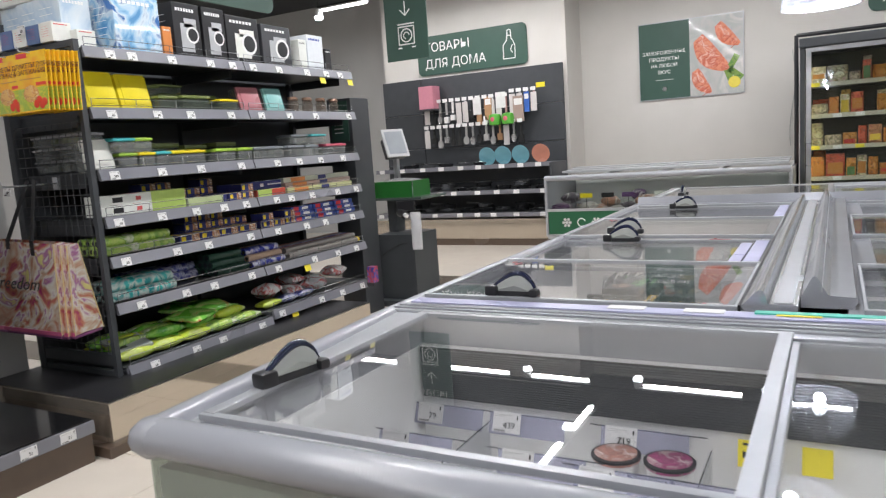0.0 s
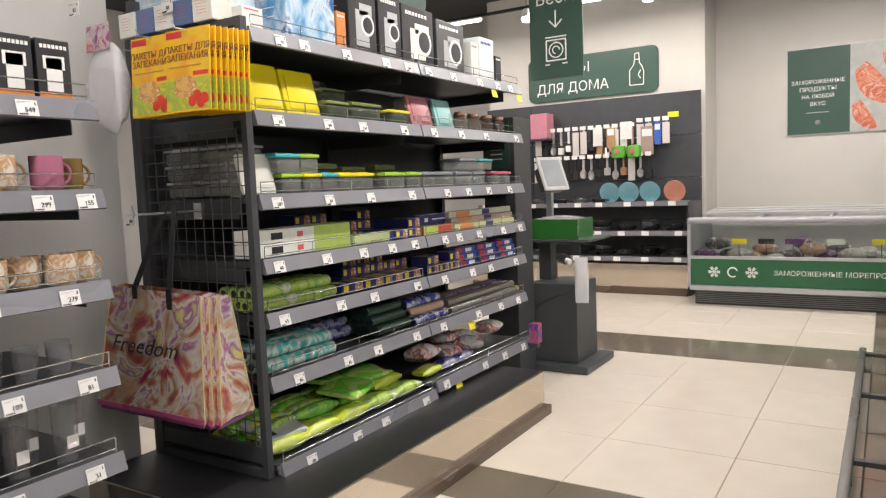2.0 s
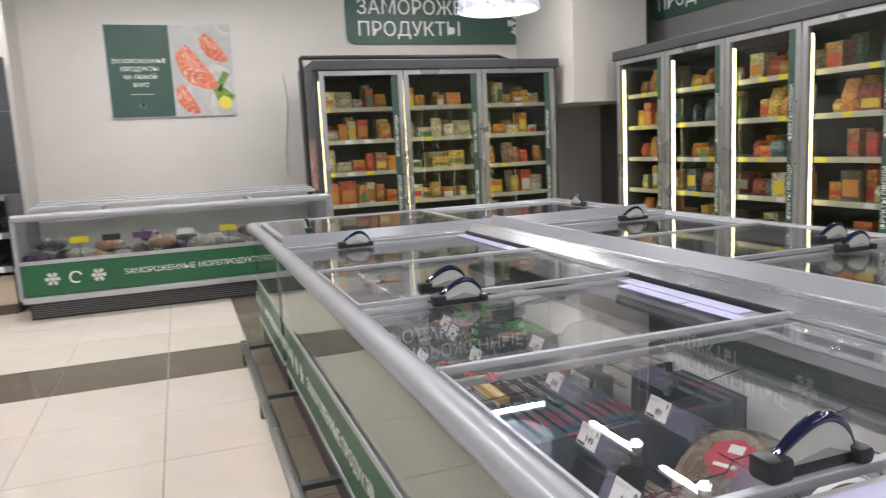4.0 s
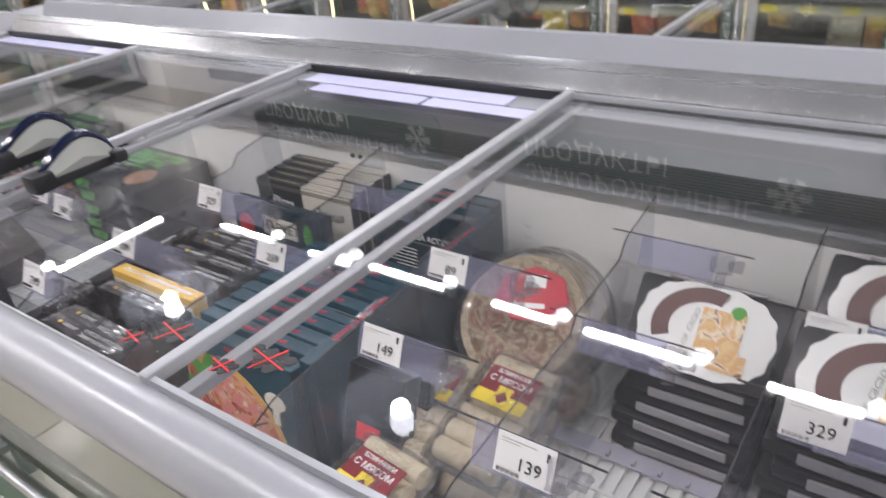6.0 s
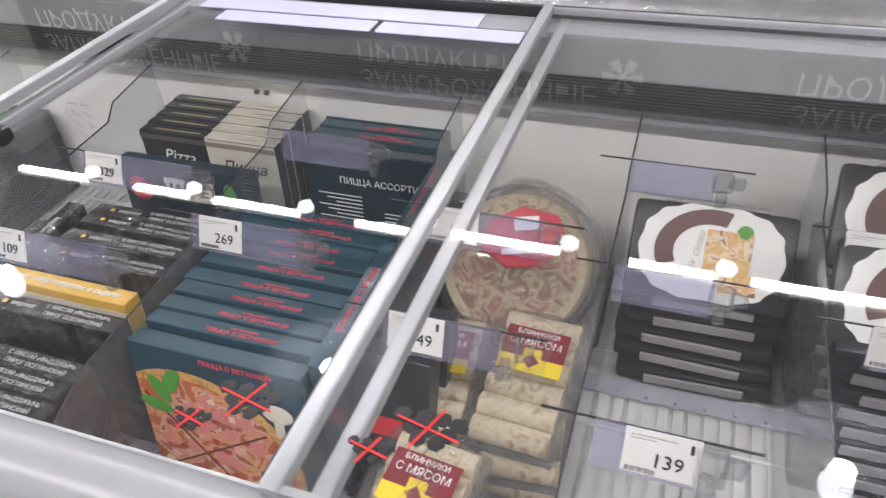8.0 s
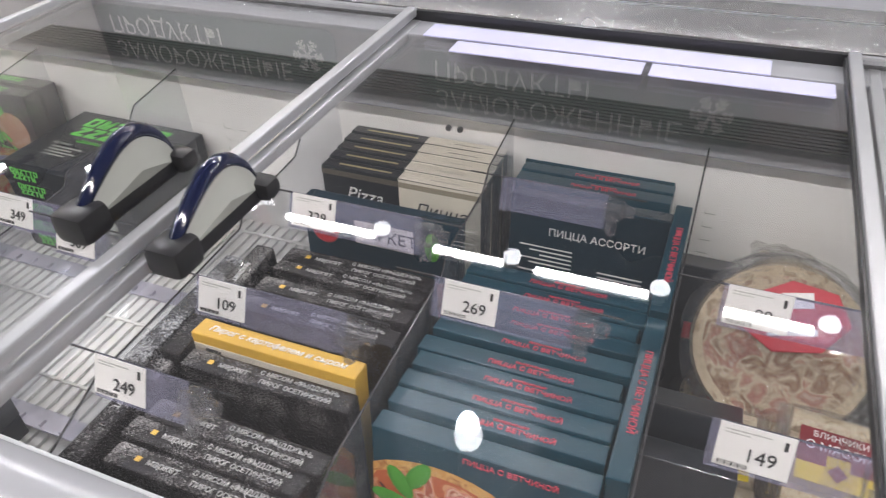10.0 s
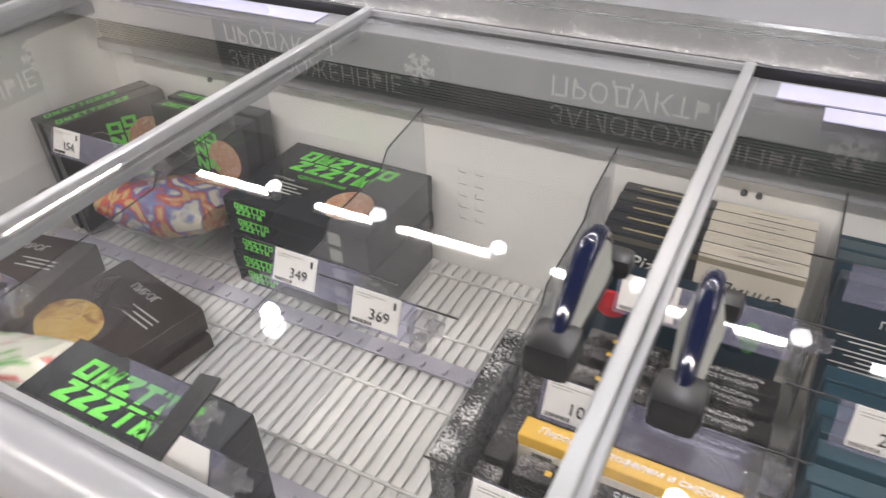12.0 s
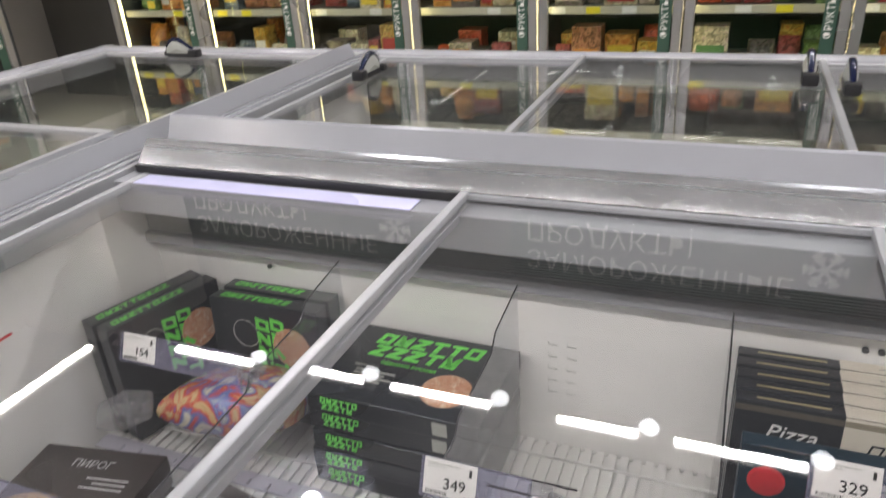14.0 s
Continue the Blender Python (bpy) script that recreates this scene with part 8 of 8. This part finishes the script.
soft_bag("film_wad", "crumpled wad of clear film lying in the green box", 0.30, 0.24, 0.06, clear("bag_film_grey", (0.6, 0.6, 0.6), 1.5, 0.1, 0.5, (0.5, 0.5, 0.5), wavy=0.8), pose(-2.72, 5.28, 0.975), "bags", 81)
br = thing("bag_roll_holder", "roll of clear bags hanging from the scales stand", "bag roll", pose(-2.55, 5.16, 0.76))
solid("roll", WHITE, lambda bm: rod(bm, (-0.10, -0.03, 0.0), (-0.03, -0.08, -0.02), 0.018, 14), br, smooth=True)
solid("bracket", BLACKP, lambda bm: (box(bm, -0.14, 0.03, -0.05, -0.03, 0.02, 0.10, 0.01), rod(bm, (-0.12, -0.03, 0.01), (-0.06, -0.06, -0.01), 0.035, 14)), br)
bm = bmesh.new()
pillow(bm, 0.09, 0.30, 0.03, pose(0.04, -0.05, -0.14, 90, 0, 12), 7, 0.6)
part("loose_bag", bm, MATS["milky_film"], br, smooth=True)

# ---- kitchenware on the household wall ----
UT = [material("utensil_grey", (0.42, 0.41, 0.40), 0.35), material("utensil_black", (0.02, 0.02, 0.02), 0.4), material("utensil_steel", (0.55, 0.55, 0.55), 0.25, 0.8), material("utensil_rose", (0.50, 0.30, 0.28), 0.4), material("utensil_wood", (0.42, 0.24, 0.12), 0.5), material("utensil_white", (0.75, 0.74, 0.72), 0.4)]


def utensil(x, z, mat, kind, L, label, grp):
    th = thing("kitchen_utensil", label, "utensil", pose(x, 8.98, z), group=grp)
    solid("hook", WIRE, lambda bm: rod(bm, (0, 0.06, 0), (0, -0.10, 0), 0.003), th)
    solid("tag", TAG, lambda bm: box(bm, -0.035, 0.035, -0.105, -0.102, 0.0, 0.045), th)
    for k in range(2):
        solid("stem", mat, lambda bm: box(bm, -0.009, 0.009, -0.085 + 0.03 * k, -0.077 + 0.03 * k, -L * 0.6, -0.005, 0.003), th)
        if kind == "spoon":
            solid("bowl", mat, lambda bm: lathe(bm, [(0.0, 0.0), (0.034, 0.004), (0.036, 0.012)], 14, pose(0, -0.08 + 0.03 * k, -L * 0.78, 90, 0, 0) @ Matrix.Diagonal((1, 1.5, 1, 1))), th, smooth=True)
        elif kind == "spatula":
            solid("blade", mat, lambda bm: box(bm, -0.034, 0.034, -0.084 + 0.03 * k, -0.079 + 0.03 * k, -L, -L * 0.58, 0.006), th)
        elif kind == "brush":
            solid("bristles", UT[5], lambda bm: box(bm, -0.03, 0.03, -0.10 + 0.03 * k, -0.07 + 0.03 * k, -L, -L * 0.7, 0.006), th)
        else:
            solid("card", (paint(0.62, 0.58, 0.56), UT[1])[k], lambda bm: box(bm, -0.04, 0.04, -0.09 + 0.02 * k, -0.086 + 0.02 * k, -L, -0.02, 0.001), th)


r9 = random.Random(9)
for k in range(17):
    x = -4.48 + 0.097 * k
    kind = r9.choice(["spoon", "spatula", "card", "card", "brush", "spoon"])
    utensil(x, 1.86 + 0.04 * (k > 12), UT[r9.randrange(6)], kind, r9.uniform(0.24, 0.34), "kitchen utensil hanging on a wall hook", "upper utensils")
for k in range(15):
    x = -4.50 + 0.098 * k
    utensil(x, 1.52, UT[r9.choice([1, 2, 1, 2, 0, 4])], r9.choice(["spatula", "spoon", "spatula", "card"]), r9.uniform(0.20, 0.28), "steel or black kitchen utensil hanging on a wall hook", "lower utensils")
for x, z, mt, w, h, lb in ((-3.02, 1.89, paint(0.04, 0.12, 0.45), 0.07, 0.25, "blue narrow hanging pack"), (-3.14, 1.85, paint(0.35, 0.26, 0.22), 0.14, 0.32, "striped brown hanging kitchen pack"), (-3.38, 1.92, UT[5], 0.13, 0.20, "white hanging kitchen brush pack"), (-3.56, 1.88, UT[4], 0.10, 0.30, "wooden utensil set hanging on a hook"), (-3.72, 1.88, paint(0.7, 0.68, 0.66), 0.11, 0.22, "white carded utensil pack")):
    th = hanging_pack(pose(x, 8.90, z), mt, lb, w, h, [("pale_band", UT[5], -0.4, 0.4, 0.1, 0.35)], 0.02)
for x in (-3.46, -3.28):
    gp = thing("green_can", "green squat watering toy can with pink flower", "toy can", pose(x, 8.86, 1.50), group="green cans")
    solid("can_body", material("toy_green", (0.10, 0.38, 0.04), 0.35), lambda bm: lathe(bm, [(0, 0), (0.075, 0.01), (0.085, 0.08), (0.07, 0.14), (0.03, 0.15)], 18), gp, smooth=True)
    solid("flower", paint(0.62, 0.12, 0.18), lambda bm: lathe(bm, [(0.03, 0), (0, 0.006)], 10, pose(0, -0.085, 0.08, 90, 0, 0)), gp)
solid_y = solid("sale_card", TAGY, lambda bm: box(bm, -0.06, 0.06, 0, 0.002, 0, 0.06))
solid_y.matrix_basis = pose(-2.88, 9.022, 1.94)
tagged(solid_y, "yellow sale card on the shelving panel", "price tag")
for k, x in enumerate((-3.52, -3.30, -3.06, -2.79)):
    pl_ = thing("plate", "turquoise round plate standing on edge" if k < 3 else "coral round plate standing on edge", "plate", pose(x, 8.70, 1.118, -78, 0, 0) @ pose(0, 0, 0, 180, 0, 0), group="standing plates")
    solid("dish", material("plate_turquoise", (0.16, 0.38, 0.46), 0.25) if k < 3 else material("plate_coral", (0.62, 0.26, 0.18), 0.25), lambda bm: lathe(bm, [(0, 0.0), (0.07, 0.0), (0.118, 0.018), (0.114, 0.022), (0.068, 0.006), (0, 0.006)], 26), pl_, smooth=True)
    solid("ring", WHITE, lambda bm: lathe(bm, [(0.062, -0.001), (0.056, -0.003), (0.05, -0.001)], 22), pl_)


def pan(m, r_, label):
    th = thing("frying_pan", label, "pan", m, group="pans")
    solid("dish", material("pan_black", (0.035, 0.035, 0.038), 0.16, 0.3) if r9.random() < 0.6 else material("pan_steel", (0.42, 0.42, 0.43), 0.22, 0.85), lambda bm: lathe(bm, [(0, 0), (r_ * 0.8, 0), (r_, 0.045), (r_ * 0.97, 0.046), (r_ * 0.78, 0.006), (0, 0.006)], 24), th, smooth=True)
    solid("rim_line", WIRE, lambda bm: lathe(bm, [(r_ * 0.99, 0.046), (r_ * 1.005, 0.048), (r_ * 0.99, 0.050)], 24), th)
    solid("grip", UT[1], lambda bm: box(bm, -0.012, 0.012, -r_ - 0.14, -r_ * 0.9, 0.035, 0.055, 0.006), th)


for zi, z in enumerate((1.0, 0.68, 0.40)):
    for k in range(9):
        if zi == 0 and k > 5:
            continue
        pan(pose(-4.98 + 0.27 * k + r9.uniform(-0.03, 0.03), 8.78, z + 0.002, r9.uniform(-6, 6), r9.uniform(-4, 4), r9.uniform(-40, 40)), r9.uniform(0.10, 0.13), "dark frying pan or steel lid lying on a shelf")
        if zi and k % 2:
            pan(pose(-4.98 + 0.27 * k, 8.76, z + 0.055, r9.uniform(-8, 8), 0, r9.uniform(-60, 60)), 0.115, "dark frying pan or steel lid stacked on another")
pkb = thing("pink_carton", "pink carton standing on the household shelving end", "carton", pose(-4.42, 8.88, 1.79))
solid("carton_body", paint(0.55, 0.22, 0.28), lambda bm: box(bm, -0.11, 0.11, -0.1, 0.1, 0, 0.30, 0.003), pkb)
solid("stand", DARK, lambda bm: box(bm, -0.12, 0.12, -0.12, 0.14, -0.02, -0.001), pkb)

# ---- seafood chest contents ----
for k in range(22):
    x = -2.36 + 0.108 * k
    c = r9.choice([(0.16, 0.10, 0.08), (0.45, 0.42, 0.38), (0.10, 0.08, 0.10), (0.42, 0.22, 0.14), (0.55, 0.54, 0.50), (0.12, 0.05, 0.14)])
    soft_bag("seafood_bag", "bag of frozen seafood lying in the glass chest", 0.16, 0.22, 0.09 + 0.04 * r9.random(), blotched(f"seafood_{int(c[0]*100)}_{int(c[1]*100)}", [c, tuple(v * 0.5 for v in c), (0.5, 0.5, 0.48)], 14, 0.3), pose(x, 8.14 + 0.06 * (k % 3), 0.335 + 0.16 * r9.random() + 0.05, 0, 0, r9.uniform(0, 90)), "seafood bag", 90 + k)
for x, c in ((-2.02, YELP), (-1.78, BLACKP), (-1.55, paint(0.10, 0.03, 0.14)), (-0.85, YELP), (-1.2, WHITEL)):
    th = thing("price_card", "small price flag stuck in the seafood chest", "price tag", pose(x, 8.0, 0.60), group="seafood price flags")
    solid("flag", c, lambda bm: box(bm, -0.07, 0.07, 0, 0.004, 0.0, 0.05), th)
    solid("stem", BLACKP, lambda bm: rod(bm, (0, 0.002, -0.2), (0, 0.002, 0.0), 0.004), th)
bedm = solid("seafood_bed", blotched("ice_bags", [(0.5, 0.5, 0.5), (0.3, 0.28, 0.26), (0.62, 0.62, 0.62)], 9), lambda bm: box(bm, SX0 + 0.06, SX1 - 0.06, SY + 0.06, 8.98, 0.331, 0.40, 0.01))
tagged(bedm, "layer of frosted bags filling the seafood chest", "frozen food")

# wall spot near the ceiling and power cable
cb = solid("hanging_cable", GREYP, lambda bm: tube(bm, [(-0.03 + 0.03 * math.sin(0.5 * k), 9.70, 2.1 - 0.1 * k) for k in range(12)], 0.005), smooth=True)
tagged(cb, "thin grey cable hanging down the wall", "cable")
sd = solid("freezer_side_sticker", blotched("berry_print", [(0.70, 0.70, 0.66), (0.55, 0.08, 0.08), (0.20, 0.35, 0.08)], 7), lambda bm: box(bm, -0.0005, 0.0, 0.10, 0.50, 0.85, 1.35))
sd.matrix_basis = pose(0.0885, 8.57, 0)
tagged(sd, "printed berry picture on the freezer side", "sticker")

# stock seen in the other island compartments
for k in range(32):
    x, y = 0.63 + 0.225 * (k % 4), 2.37 + 0.335 * (k // 4)
    c = r9.choice([(0.03, 0.04, 0.08), (0.16, 0.05, 0.03), (0.12, 0.12, 0.12), (0.02, 0.06, 0.03), (0.16, 0.11, 0.05), (0.04, 0.035, 0.03)])
    b = solid("frozen_pack", blotched(f"island_print_{int(c[0]*100)}_{int(c[1]*100)}", [c, tuple(v * 0.6 for v in c), (0.35, 0.33, 0.28), c], 12, 0.35), lambda bm: box(bm, -0.098, 0.098, -0.158, 0.158, 0, r9.uniform(0.20, 0.34), 0.008))
    b.matrix_basis = pose(x, y, 0.130, 0, 0, r9.uniform(-2, 2))
    tagged(b, "dark frozen food carton lying in the island freezer", "frozen food", "far row cartons")
for k in range(16):
    x, y = -0.55 + 0.25 * (k % 8), 5.55 + 0.36 * (k // 8)
    c = r9.choice([(0.10, 0.12, 0.2), (0.35, 0.12, 0.06), (0.45, 0.44, 0.42), (0.40, 0.30, 0.14)])
    b = solid("frozen_pack", blotched(f"island_print_{int(c[0]*100)}_{int(c[1]*100)}", [c, tuple(v * 0.6 for v in c), (0.6, 0.58, 0.5)], 12, 0.35), lambda bm: box(bm, -0.1, 0.1, -0.14, 0.14, 0, r9.uniform(0.12, 0.26), 0.008))
    b.matrix_basis = pose(x, y, 0.130, 0, 0, r9.uniform(-6, 6))
    tagged(b, "frozen food carton lying in the end freezer", "frozen food", "end freezer cartons")
